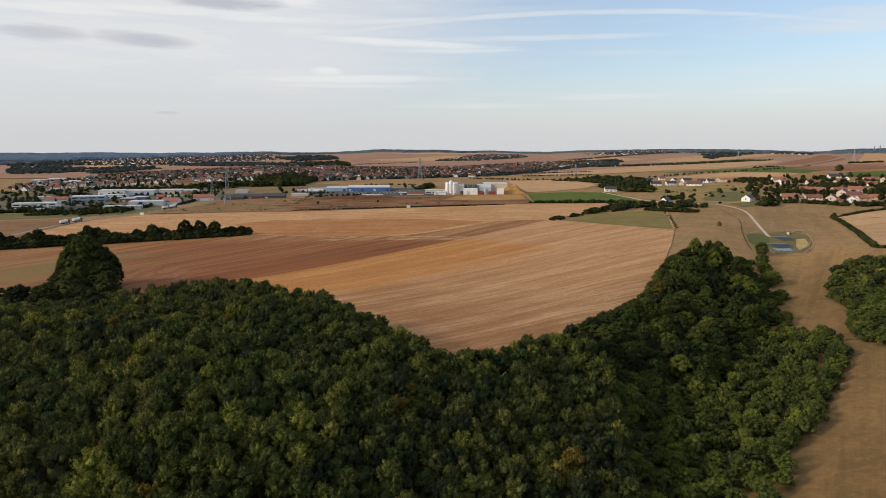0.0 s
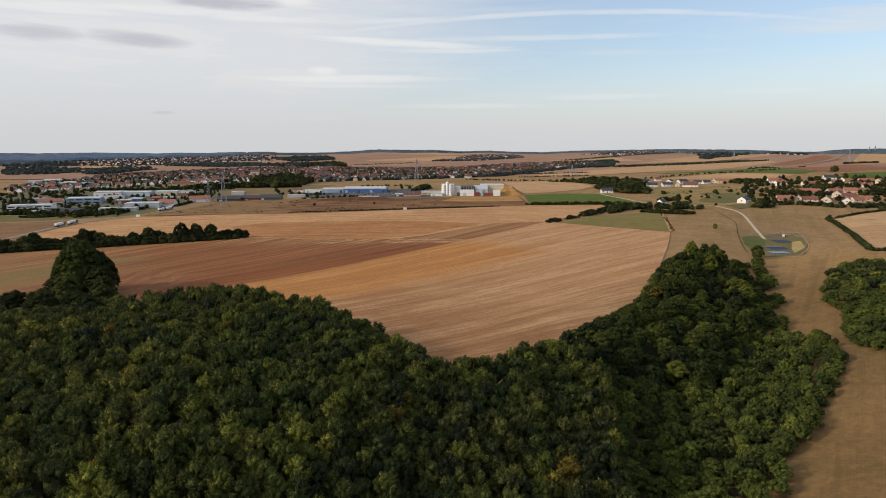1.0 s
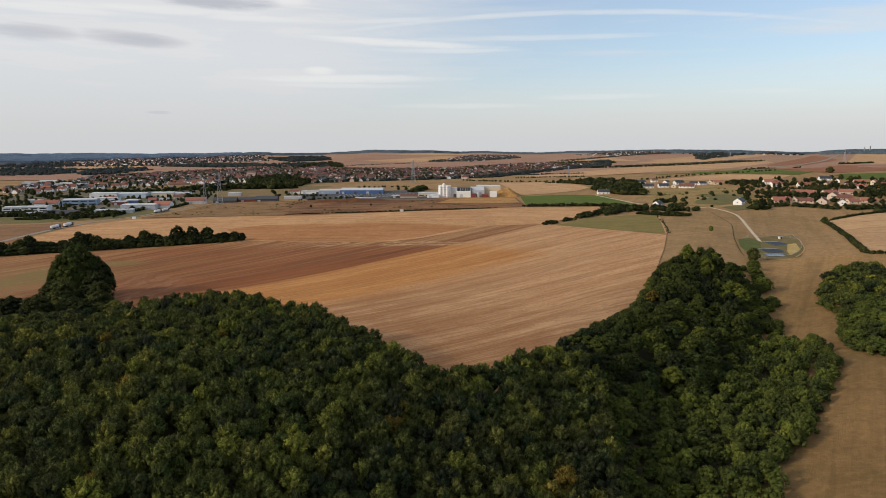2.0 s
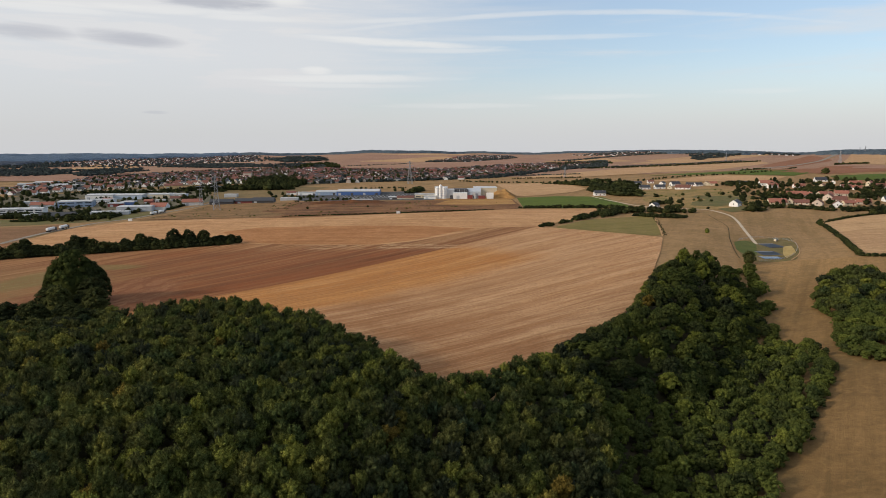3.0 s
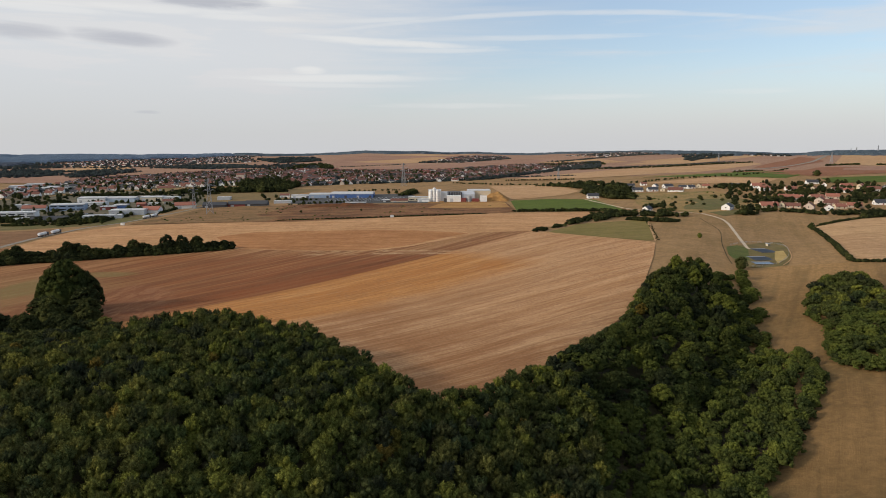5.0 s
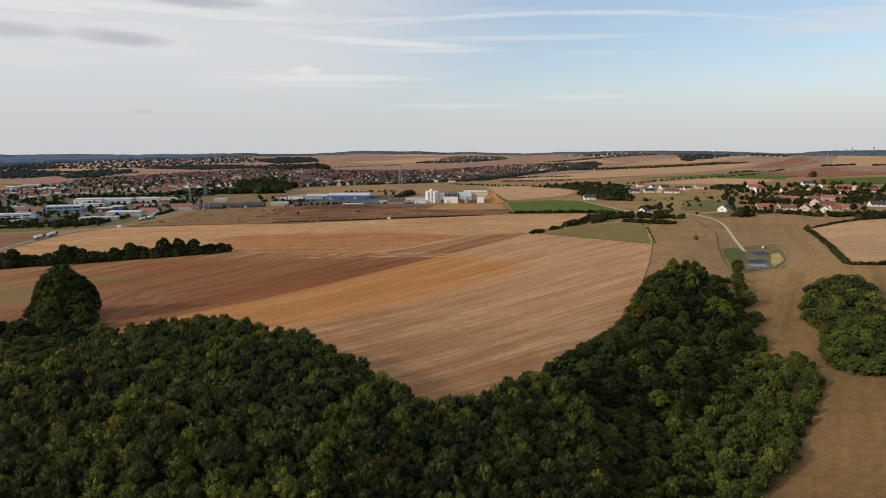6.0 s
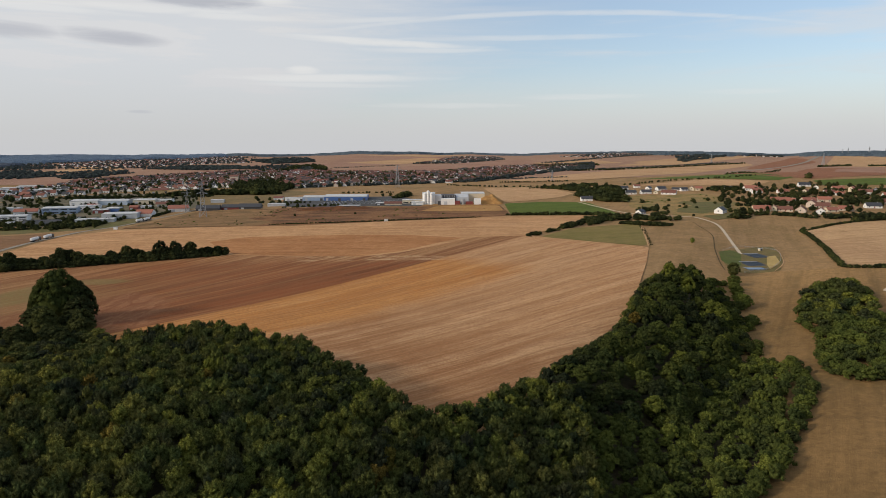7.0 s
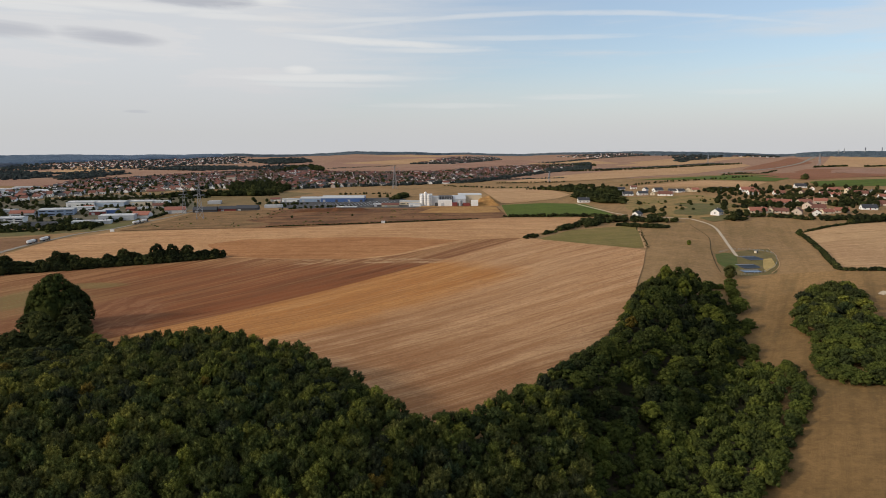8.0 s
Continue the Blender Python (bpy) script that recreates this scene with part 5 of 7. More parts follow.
house(588, 814, 15.4, 9.3, 3.3, -36, M_CREAM, M_TILE, "cream rendered village house with red tile roof")
shed(-469, 772, 45, 22, 5.7, 17, M_WHITE, M_FLATROOF, "long white flat-roofed office block", 1)
shed(-484, 838, 26, 14, 4.4, 18, M_WHITE, M_TILE, "white workshop with a low red roof", 1)
shed(-454, 861, 39, 30, 7.0, 19, M_BLUEGREY, M_FLATROOF, "blue and white industrial shed", 1)
shed(-472, 965, 36, 34, 6.3, 10, M_WHITE, M_FLATROOF, "large white warehouse on the estate", 0)
shed(-437, 974, 44, 36, 5.6, 6, M_PALEBLUE, M_FLATROOF, "pale blue and white warehouse", 0)
shed(-397, 984, 30, 28, 5.6, 9, M_CREAM, M_FLATROOF, "cream industrial shed on the estate", 0)
shed(-444, 910, 28, 22, 4.5, 14, M_WHITE, M_FLATROOF, "white low workshop on the estate", 1)
shed(-404, 861, 18, 18, 4.2, 16, M_REDPAINT, M_FLATROOF, "red-brown workshop on the estate", 0)
shed(-394, 874, 16, 20, 5.0, 10, M_BLUE, M_FLATROOF, "blue clad industrial hall", 0)
shed(-350, 795, 38, 26, 5.8, 11, M_PALEGREY, M_FLATROOF, "pale grey metal warehouse", 0)
shed(-330, 813, 19, 18, 4.0, 3, M_WHITE, M_TILE, "white shed with an orange tile roof", 0)
shed(-359, 750, 39, 16, 3.7, 16, M_PALEGREY, M_FLATROOF, "low pale grey depot", 0)
shed(-400, 742, 12, 10, 2.4, 17, M_PALEGREY, M_FLATROOF, "small grey garage on the estate", 0)
shed(-423, 743, 11, 10, 2.4, 18, M_WHITE, M_FLATROOF, "small white garage on the estate", 0)
shed(-442, 733, 13, 10, 2.4, 18, M_WHITE, M_FLATROOF, "low white annex on the estate", 0)
shed(-310, 868, 25, 16, 4.3, 18, M_WHITE, M_TILE, "white hall with a red roof", 0)
shed(-274, 875, 29, 16, 2.9, 7, M_DARKCLAD, M_SLATE, "dark grey barn on the estate", 0)
shed(-248, 884, 22, 14, 2.9, 6, M_REDPAINT, M_SLATE, "dark red barn with slate roof", 0)
shed(-223, 887, 28, 16, 2.9, 3, M_DARKCLAD, M_SLATE, "long dark slate barn", 0)
shed(-375, 988, 28, 20, 4.9, 8, M_WHITE, M_FLATROOF, "white shed with a pale roof", 0)
shed(-449, 1170, 29, 14, 5.8, 23, M_YELLOW, M_OLDTILE, "yellow gabled house on the estate", 0)
shed(-627, 1085, 14, 14, 4.4, 12, M_REDPAINT, M_TILE, "red roofed shed on the estate", 0)
shed(-666, 1221, 30, 30, 5.0, 11, M_WHITE, M_FLATROOF, "white warehouse in the town", 0)
shed(-651, 1250, 26, 26, 5.1, 11, M_WHITE, M_FLATROOF, "white warehouse in the town", 0)
shed(-741, 1302, 38, 30, 5.3, 12, M_WHITE, M_FLATROOF, "white warehouse in the town", 0)
shed(-704, 1178, 34, 22, 5.0, 12, M_WHITE, M_FLATROOF, "white warehouse in the town", 0)
shed(-668, 1190, 26, 20, 4.6, 10, M_PALEGREY, M_FLATROOF, "pale grey warehouse in the town", 0)
shed(-637, 1192, 24, 18, 5.2, 14, M_WHITE, M_FLATROOF, "white warehouse in the town", 0)
shed(-655, 1096, 22, 16, 4.4, 16, M_WHITE, M_FLATROOF, "white low workshop in the town", 1)
shed(-745, 1250, 29, 24, 5.1, 12, M_PALEBLUE, M_FLATROOF, "pale blue warehouse in the town", 0)
shed(-159, 1016, 33, 40, 5.0, 4, M_BLUEGREY, M_FLATROOF, "pale blue wing of a big store", 0)
shed(-111, 1017, 63, 55, 5.8, 2, M_BLUE, M_FLATROOF, "blue clad big store with white roof", 0)
shed(-187, 1008, 29, 14, 4.2, 4, M_WHITE, M_FLATROOF, "white low shop on the estate", 0)
shed(-11, 935, 28, 16, 4.7, 0, M_CREAM, M_FLATROOF, "cream factory office on the estate", 1)
shed(-4, 905, 16, 14, 3.8, 0, M_WHITE, M_FLATROOF, "white loading hall on the estate", 0)
shed(-53, 911, 15, 12, 3.0, 1, M_DARKCLAD, M_FLATROOF, "dark low kiosk on the estate", 0)
shed(-196, 919, 23, 12, 3.1, 5, M_PALEGREY, M_FLATROOF, "grey shed on the estate", 0)
shed(-444, 1621, 19, 14, 10.8, 6, M_ROUGHCAST, M_OLDTILE, "beige church tower block", 0)
shed(-344, 1493, 19, 20, 5.0, 15, M_WHITE, M_SLATE, "white hall with a dark roof in the town", 0)
shed(-272, 1380, 30, 18, 5.7, 14, M_CREAM, M_OLDTILE, "cream school building on the estate", 0)
shed(-402, 722, 34, 18, 1.8, 18, M_DARKCLAD, M_SLATE, "low dark roofed depot behind a hedge", 0)
shed(-443, 919, 12, 12, 3.0, 10, M_CREAM, M_TILE, "cream workshop with red roof", 0)
shed(-370, 916, 12, 12, 3.0, 9, M_WHITE, M_FLATROOF, "small white workshop on the estate", 0)
shed(-359, 944, 16, 12, 3.1, 12, M_CREAM, M_OLDTILE, "small cream shop with brown roof", 0)
shed(-530, 888, 18, 14, 2.9, 12, M_PALEGREY, M_FLATROOF, "pale grey store shed on the estate", 0)
shed(-380, 902, 11, 10, 3.0, 9, M_REDPAINT, M_TILE, "small red-brown shed on the estate", 0)
shed(-295, 986, 18, 14, 4.1, 7, M_PALEGREY, M_FLATROOF, "pale shed between dark trees", 0)
shed(-214, 1019, 14, 10, 3.4, 5, M_WHITE, M_OLDTILE, "small white house beside the store", 0)
shed(-93, 882, 27, 10, 2.2, 2, M_DARKCLAD, M_FLATROOF, "low dark filling station roof", 0)
shed(-37, 908, 23, 10, 2.3, 1, M_CREAM, M_OLDTILE, "low cream workshop with brown roof", 0)
# ---- the factory ----


def cylinder(bm, x, y, z, r, tall, sides=20, top=None):
    bmesh.ops.create_cone(bm, cap_ends=True, segments=sides, radius1=r, radius2=r if top is None else top, depth=tall, matrix=Matrix.Translation((x, y, z + tall / 2)))
    return bm


def factory():
    ob = stand("factory", 44, 905, -2, "white factory with silver silos and glazed halls", "factory")
    for i, sx in enumerate((-38, -33.5, -29)):
        silo = part("silo", cylinder(cylinder(bmesh.new(), sx, 0, -1, 2.3, 15.5 + (i == 1) * 3), sx, 0, 14.5 + (i == 1) * 3, 2.3, 1.6, 20, 0.4), M_WHITE, ob, "tall white silo")
        for k in range(5):
            part("ring", cylinder(bmesh.new(), sx, 0, 1 + k * 3, 2.38, 0.25), M_PALEGREY, silo)
    part("hall", boxes((-33, 12, -1, 17, 18, 15)), M_WHITE, ob, "tall silver clad hall")
    part("hall", boxes((-20, 14, -1, 9, 22, 13)), M_PALEGREY, ob)
    part("roof", gable_roof(17, 18, 14, 15.5, 0.3).copy(), M_FLATROOF, ob).matrix_basis = pose(-33, 12, 0)
    part("hall", boxes((-6, 22, -1, 20, 26, 13)), M_DARKCLAD, ob, "dark glazed hall")
    for k in range(6):
        part("mullion", boxes((-14.6 + k * 3.4, 8.9, 4, 0.4, 0.25, 8)), M_PALEGREY, ob)
    part("loading_hall", boxes((-7, -1, -1, 19, 14, 9)), M_WHITE, ob, "white loading hall")
    part("gate", boxes((-18.5, -8.1, 0, 4, 0.2, 5)), M_DARKCLAD, ob)
    part("gate", boxes((-10, -8.1, 0, 4, 0.2, 4.5)), M_PALEGREY, ob)
    part("greenhouse", gable_body(19, 24, 9, 13), M_PALEGREY, ob, "glazed hall with a pitched roof").matrix_basis = pose(12, 22, 0)
    part("annex", boxes((6, -4, -1, 7, 8, 6)), M_REDPAINT, ob, "dark red annex")
    part("tank", cylinder(bmesh.new(), 13.5, -4, -1, 3.4, 8.5), M_STEEL, ob, "round silver tank")
    part("annex", boxes((22, -2, -1, 9, 10, 5)), M_REDPAINT, ob, "dark red annex")
    part("annex", boxes((33, -4, -1, 9, 9, 9)), M_WHITE, ob)
    part("store", boxes((28, 40, -1, 32, 34, 14)), M_CREAM, ob, "big cream store hall")
    part("roof", boxes((28, 40, 13, 32.6, 34.6, 0.6)), M_FLATROOF, ob)
    return ob


factory()
bm = bmesh.new()
bmesh.ops.create_grid(bm, x_segments=24, y_segments=16, size=1.0)
for v in bm.verts:
    r = max(abs(v.co.x), abs(v.co.y))
    v.co.z = 13.0 * max(0.0, 1 - r ** 1.6) * (0.85 + 0.3 * noise.noise(v.co * 2.5)) - 0.4
    v.co.x, v.co.y = v.co.x * 19, v.co.y * 24
heap = part("earth_bank", bm, M_BANK)
heap.matrix_basis = pose(96, 922, height(96, 922), 0, 0, -8)
tagged(heap, "ochre earth bank heaped beside the factory", "earth bank")
bm = bmesh.new()
bmesh.ops.create_grid(bm, x_segments=40, y_segments=8, size=1.0)
for v in bm.verts:
    r = max(abs(v.co.x) ** 3, abs(v.co.y))
    v.co.z = 5.0 * max(0.0, 1 - r ** 1.5) * (0.75 + 0.6 * noise.noise(Vector((v.co.x * 5, v.co.y, 3)))) - 0.4
    v.co.x, v.co.y = v.co.x * 50, v.co.y * 14
heap = part("earth_mound", bm, M_SOIL)
heap.matrix_basis = pose(-106, 850, height(-106, 850), 0, 0, 6)
tagged(heap, "long dark red soil heap on the heath", "heap")

# ---- town ----


def island_material(name, tones, rough=0.85):
    """Paint that differs from one house to the next."""
    mat, n, pos, bsdf = surface(name, rough, 0.3)
    ramp_node = n.add("ShaderNodeValToRGB")
    ramp_node.color_ramp.interpolation = "CONSTANT"
    while len(ramp_node.color_ramp.elements) < len(tones):
        ramp_node.color_ramp.elements.new(0.5)
    for i, tone in enumerate(tones):
        ramp_node.color_ramp.elements[i].position = i / len(tones)
        ramp_node.color_ramp.elements[i].color = (*tone, 1)
    n.link(n.add("ShaderNodeNewGeometry").outputs["Random Per Island"], ramp_node.inputs[0])
    tone = n.mix(n.span(n.noise(pos, 0.5), 0.4, 0.7, 0.0, 0.15), ramp_node.outputs[0], (0.1, 0.08, 0.06))
    n.link(tone, bsdf.inputs["Base Color"])
    return mat


M_TOWNWALL = island_material("town_render", [(0.84, 0.82, 0.79), (0.66, 0.58, 0.50), (0.85, 0.84, 0.83), (0.46, 0.40, 0.35), (0.80, 0.76, 0.70)])
M_TOWNROOF = island_material("town_tile", [(0.155, 0.062, 0.05), (0.11, 0.056, 0.047), (0.19, 0.072, 0.056), (0.08, 0.054, 0.05), (0.055, 0.052, 0.055), (0.13, 0.068, 0.057)])
M_TOWNLAND = ground_material("town_gardens", (0.185, 0.150, 0.098), (0.120, 0.112, 0.062), (0.075, 0.070, 0.048), 0, 0.3, 0.03)

TOWN = [(-707, 1076), (-731, 1307), (-787, 1621), (-752, 1740), (-608, 2165), (-409, 2247), (-210, 2119), (38, 2155), (305, 2571), (629, 2854), (697, 2693), (422, 2262), (199, 1673), (63, 1467),
        (-47, 1440), (-116, 1403), (-199, 1328), (-273, 1261), (-372, 1317), (-462, 1267), (-532, 1192), (-582, 1102), (-598, 982)]
TOWN_WOOD = [(-343, 1232), (-385, 1417), (-361, 1612), (-245, 1312), (-236, 1181), (-276, 1143)]
ESTATE = [(-489, 706), (-673, 976), (-598, 982), (-526, 1178), (-365, 1101), (-299, 916), (-328, 805), (-352, 742), (-375, 706)]
CAR_PARK = [(-191, 912), (-209, 1044), (-35, 1069), (2, 974), (2, 879), (-74, 891), (-164, 891)]
drape("town_ground", TOWN, M_TOWNLAND, 0.5, "gardens and streets of the town", "ground")
drape("estate_ground", ESTATE, M_TOWNLAND, 0.25, "yards and lawns of the trading estate", "ground")
drape("car_park", CAR_PARK, M_ASPHALT, 0.25, "grey asphalt car park", "car park")


def town_rows(poly, gap):
    """House plots along curving streets."""
    out = []
    for x, y in scatter(poly, gap, 0.25):
        if not inside(x, y, TOWN_WOOD) and rng.uniform() < 0.86:
            out.append((x, y, 25 * noise.noise(Vector((x * 0.002, y * 0.002, 0))) + rng.choice([0, 90], p=[0.65, 0.35]) + rng.uniform(-6, 6)))
    return sorted(out, key=lambda p: p[1])


def town_stuff(name, plots, label, big=1.0):
    """Many far houses: walls and roofs joined."""
    for mat, which, title in ((M_TOWNWALL, 0, "walls"), (M_TOWNROOF, 1, "roofs")):
        vs, fs = [], []
        gen = np.random.default_rng(len(plots))
        for x, y, yaw in plots:
            l, d, e = gen.uniform(7, 16) * big * (1 + (gen.uniform() < 0.06)), gen.uniform(6.5, 10) * big, gen.uniform(2.6, 5.2)
            top, c, s, z = e + d * 0.36, math.cos(radians(yaw)), math.sin(radians(yaw)), height(x, y)
            l, d = l / 2, d / 2
            if which == 0:
                pts = [(-l, -d, -1.5), (l, -d, -1.5), (l, d, -1.5), (-l, d, -1.5), (-l, -d, e), (l, -d, e), (l, d, e), (-l, d, e), (-l, 0, top), (l, 0, top)]
                quads = [(0, 1, 5, 4), (2, 3, 7, 6), (1, 2, 6, 9, 5), (3, 0, 4, 8, 7)]
            else:
                l, d, e = l + 0.3, d + 0.4, e - 0.2
                pts = [(-l, -d, e), (l, -d, e), (l, 0, top + 0.1), (-l, 0, top + 0.1), (-l, d, e), (l, d, e), (-l, -d, e + 0.3), (l, -d, e + 0.3), (l, 0, top + 0.4), (-l, 0, top + 0.4), (-l, d, e + 0.3), (l, d, e + 0.3)]
                quads = [(6, 7, 8, 9), (9, 8, 11, 10), (0, 6, 9, 3), (3, 9, 10, 4), (1, 2, 8, 7), (2, 5, 11, 8), (0, 1, 7, 6), (4, 10, 11, 5)]
            at = len(vs)
            vs += [(x + px * c - py * s, y + px * s + py * c, z + pz) for px, py, pz in pts]
            fs += [tuple(i + at for i in q) for q in quads]
        tagged(new(name, mesh_of(name + "_" + title, vs, fs, [mat])), label + " " + title, "houses", kind="stuff")


def town_house(x, y, yaw):
    ob = stand("house", x, y, yaw, "small town house with rendered walls and tile roof", "house", "houses of the town")
    l, d, e = rng.uniform(7.5, 12.5), rng.uniform(6.5, 9), rng.uniform(2.6, 4.8)
    wall = [M_WHITE, M_WHITE, M_ROUGHCAST, M_WHITE, M_CREAM][rng.integers(5)]
    roof = [M_OLDTILE, M_OLDTILE, M_OLDTILE, M_SLATE, M_SLATE][rng.integers(5)]
    part("wall", gable_body(l, d, e, e + d * 0.37), wall, ob)
    part("roof", gable_roof(l, d, e, e + d * 0.37), roof, ob)
    part("window", boxes((-l * 0.25, -d / 2 - 0.02, 1.0, 1.8, 0.14, 1.4)), M_PANE, ob)
    part("window", boxes((l * 0.25, -d / 2 - 0.02, 1.0, 1.8, 0.14, 1.4)), M_PANE, ob)


plots = town_rows(TOWN, 22.5)
for p in plots[:260]:
    town_house(*p)
town_stuff("town_houses", plots[260:], "distant town houses,")
town_trees = [p for p in scatter(TOWN, 15.5, 0.6) if rng.uniform() < 0.68 + 1.4 * noise.noise(Vector((p[0] * 0.012, p[1] * 0.006, 2)))]
planted("town_trees", town_trees, TINY, lambda x, y: (rng.uniform(0.6, 1.25), rng.uniform(0.6, 1.4)), M_DARKLEAF, "dark garden trees between the town houses", "trees")
planted("town_wood", scatter(TOWN_WOOD, 13, 0.6), FAR, lambda x, y: (rng.uniform(0.8, 1.6), rng.uniform(0.6, 1.9)), M_DARKLEAF, "dark park trees in the town", "trees")
planted("estate_trees", [p for p in scatter(ESTATE, 17, 0.5) if rng.uniform() < 0.75], HEDGE, lambda x, y: (rng.uniform(0.45, 1.1), rng.uniform(0.45, 1.05)), M_DARKLEAF, "dark trees round the trading estate", "trees")
hedge("estate_hedge", [(-500, 690), (-439, 714), (-410, 722), (-366, 708), (-353, 740), (-342, 772)], 2.5, 6, 0.5, 1.0, "dark trees along the estate's edge")
for poly, gap in (([(-1460, 2625), (-1589, 3589), (-1024, 3883), (-773, 3124), (-969, 2870), (-1107, 2497)], 50), ([(3, 3087), (162, 3781), (430, 3904), (454, 3577), (153, 2990)], 40),
                  ([(766, 3768), (1068, 4067), (1569, 4013), (1479, 3783), (983, 3622)], 50), ([(1648, 3581), (1883, 3875), (2115, 3868), (1927, 3580)], 48)):
    town_stuff("hamlet_houses", town_rows(poly, gap), "far hamlet houses,", 0.95)
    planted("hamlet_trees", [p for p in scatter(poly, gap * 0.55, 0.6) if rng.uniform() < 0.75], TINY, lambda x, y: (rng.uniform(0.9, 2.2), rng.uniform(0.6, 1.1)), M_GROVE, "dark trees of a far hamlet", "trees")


def far_line(points, gap, wide, lo, hi, label="dark line of trees on the plain"):
    spots = along(points, gap * 0.34, wide * 0.7)
    return planted("tree_line", spots, FAR, lambda x, y: (rng.uniform(lo, hi), rng.uniform(lo, hi) * 0.8), M_DARKLEAF, label, "trees")


for poly in ([(-1349, 2089), (-1275, 2198), (-1110, 2084), (-1003, 1881), (-988, 1701), (-1079, 1669)], [(-944, 1770), (-1012, 1999), (-988, 2124), (-947, 2213), (-881, 2058), (-855, 1804), (-866, 1682)],
             [(-936, 2386), (-948, 2652), (-713, 2675), (-605, 2404), (-721, 2280)], [(418, 2212), (519, 2573), (643, 2834), (791, 3053), (622, 2383), (518, 2199)]):
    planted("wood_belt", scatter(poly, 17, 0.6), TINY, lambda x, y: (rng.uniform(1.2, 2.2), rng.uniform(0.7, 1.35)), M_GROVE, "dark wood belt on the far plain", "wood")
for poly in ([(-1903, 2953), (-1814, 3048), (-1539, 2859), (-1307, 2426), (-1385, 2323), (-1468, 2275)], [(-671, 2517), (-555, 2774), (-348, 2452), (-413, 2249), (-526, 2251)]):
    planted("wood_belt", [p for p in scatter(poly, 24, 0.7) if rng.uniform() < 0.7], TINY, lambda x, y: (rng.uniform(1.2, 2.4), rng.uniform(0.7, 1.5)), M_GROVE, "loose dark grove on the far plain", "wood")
far_line([(173, 1454), (313, 1416)], 9, 4, 0.4, 0.7)
far_line([(206, 1250), (120, 1300), (60, 1380)], 16, 6, 0.4, 0.7)
far_line([(506, 2208), (676, 2273)], 12, 10, 0.7, 1.3)
far_line([(676, 2273), (958, 2445), (1315, 2703)], 14, 14, 0.7, 1.3)
far_line([(466, 2501), (686, 2696)], 11, 50, 1.2, 2.0)
far_line([(639, 1385), (760, 1540), (1155, 2141)], 26, 12, 0.4, 0.9)
far_line([(1413, 2353), (1597, 2446)], 13, 10, 0.8, 1.4)
far_line([(1631, 2402), (1761, 2471)], 13, 10, 0.8, 1.4)
far_line([(369, 1202), (473, 1259), (557, 1253), (645, 1277)], 15, 8, 0.3, 0.7)
far_line([(-430, 2163), (-450, 2500), (-413, 2700), (-320, 2203)], 16, 30, 1.3, 2.4, "dark grove behind the town")
planted("far_grove", scatter([(-836, 3377), (-772, 3743), (-591, 3669), (-504, 3215), (-629, 2930)], 36), FAR, lambda x, y: (rng.uniform(3, 4.5), rng.uniform(1.2, 1.8)), M_GROVE, "dark wooded hill on the plain", "wood")
planted("far_grove", scatter([(1345, 3516), (1902, 3986), (2148, 3868), (1959, 3580), (1770, 3708), (1158, 2958)], 40), FAR, lambda x, y: (rng.uniform(3, 4.5), rng.uniform(1.0, 1.6)), M_GROVE, "dark wooded strip on the plain", "wood")

# trees round the village
def village_trees_at(rows):
    for x, y, size in rows:
        single_tree("tree", x, y, size * 0.9, size * 0.75, MIDDLE, M_DARKLEAF, "dark leafy tree beside the village houses")


village_trees_at(((676, 1149, 2.2), (447, 1030, 1.1), (456, 1024, 1.3), (468, 1036, 1.2), (478, 1018, 1.1), (433, 1018, 0.9), (391, 769, 1.1), (377, 728, 0.8), (374, 712, 0.7), (351, 713, 0.8), (343, 716, 0.6), (412, 719, 0.6), (424, 706, 0.6), (442, 699, 0.5), (458, 703, 0.6), (484, 712, 0.7), (492, 700, 0.8), (505, 706, 0.8), (456, 883, 1.2), (426, 845, 1.3), (481, 901, 1.1), (354, 760, 1.2)))
village_trees_at(((508, 894, 1.1), (532, 832, 1.0), (538, 818, 1.0), (551, 816, 1.1), (564, 858, 1.2), (579, 836, 1.1), (580, 889, 1.2), (520, 780, 0.9), (560, 760, 1.0), (600, 790, 1.0), (470, 960, 1.1), (520, 1000, 1.1), (560, 980, 1.1), (600, 1000, 1.3), (640, 960, 1.2), (430, 760, 0.8), (445, 775, 0.7), (540, 720, 0.9), (570, 725, 0.9), (600, 735, 1.0), (388, 745, 0.9), (400, 800, 0.9)))
village_land = [(380, 715), (620, 735), (700, 900), (640, 1040), (480, 1060), (420, 960), (400, 830)]
planted("village_trees", [p for p in scatter(village_land, 13, 0.6) if rng.uniform() < 0.36], MIDDLE, lambda x, y: (rng.uniform(0.6, 1.35), rng.uniform(0.6, 1.25)), M_DARKLEAF, "dark garden trees of the village", "trees")
hedge("garden_hedge", [(374, 704), (410, 700), (450, 696), (500, 700), (540, 704), (610, 720)], 6, 5, 0.4, 0.75, "dark garden hedge along the village edge")
for x, y, s in ((300, 800, 0.6), (310, 790, 0.5), (325, 815, 0.5), (345, 830, 0.6), (350, 845, 0.5), (330, 880, 0.7), (270, 770, 0.9), (262, 760, 0.8), (290, 700, 0.5)):
    single_tree("bush", x, y, s, s * 0.8, MIDDLE, M_DARKLEAF, "dark round bush in the dry meadow")
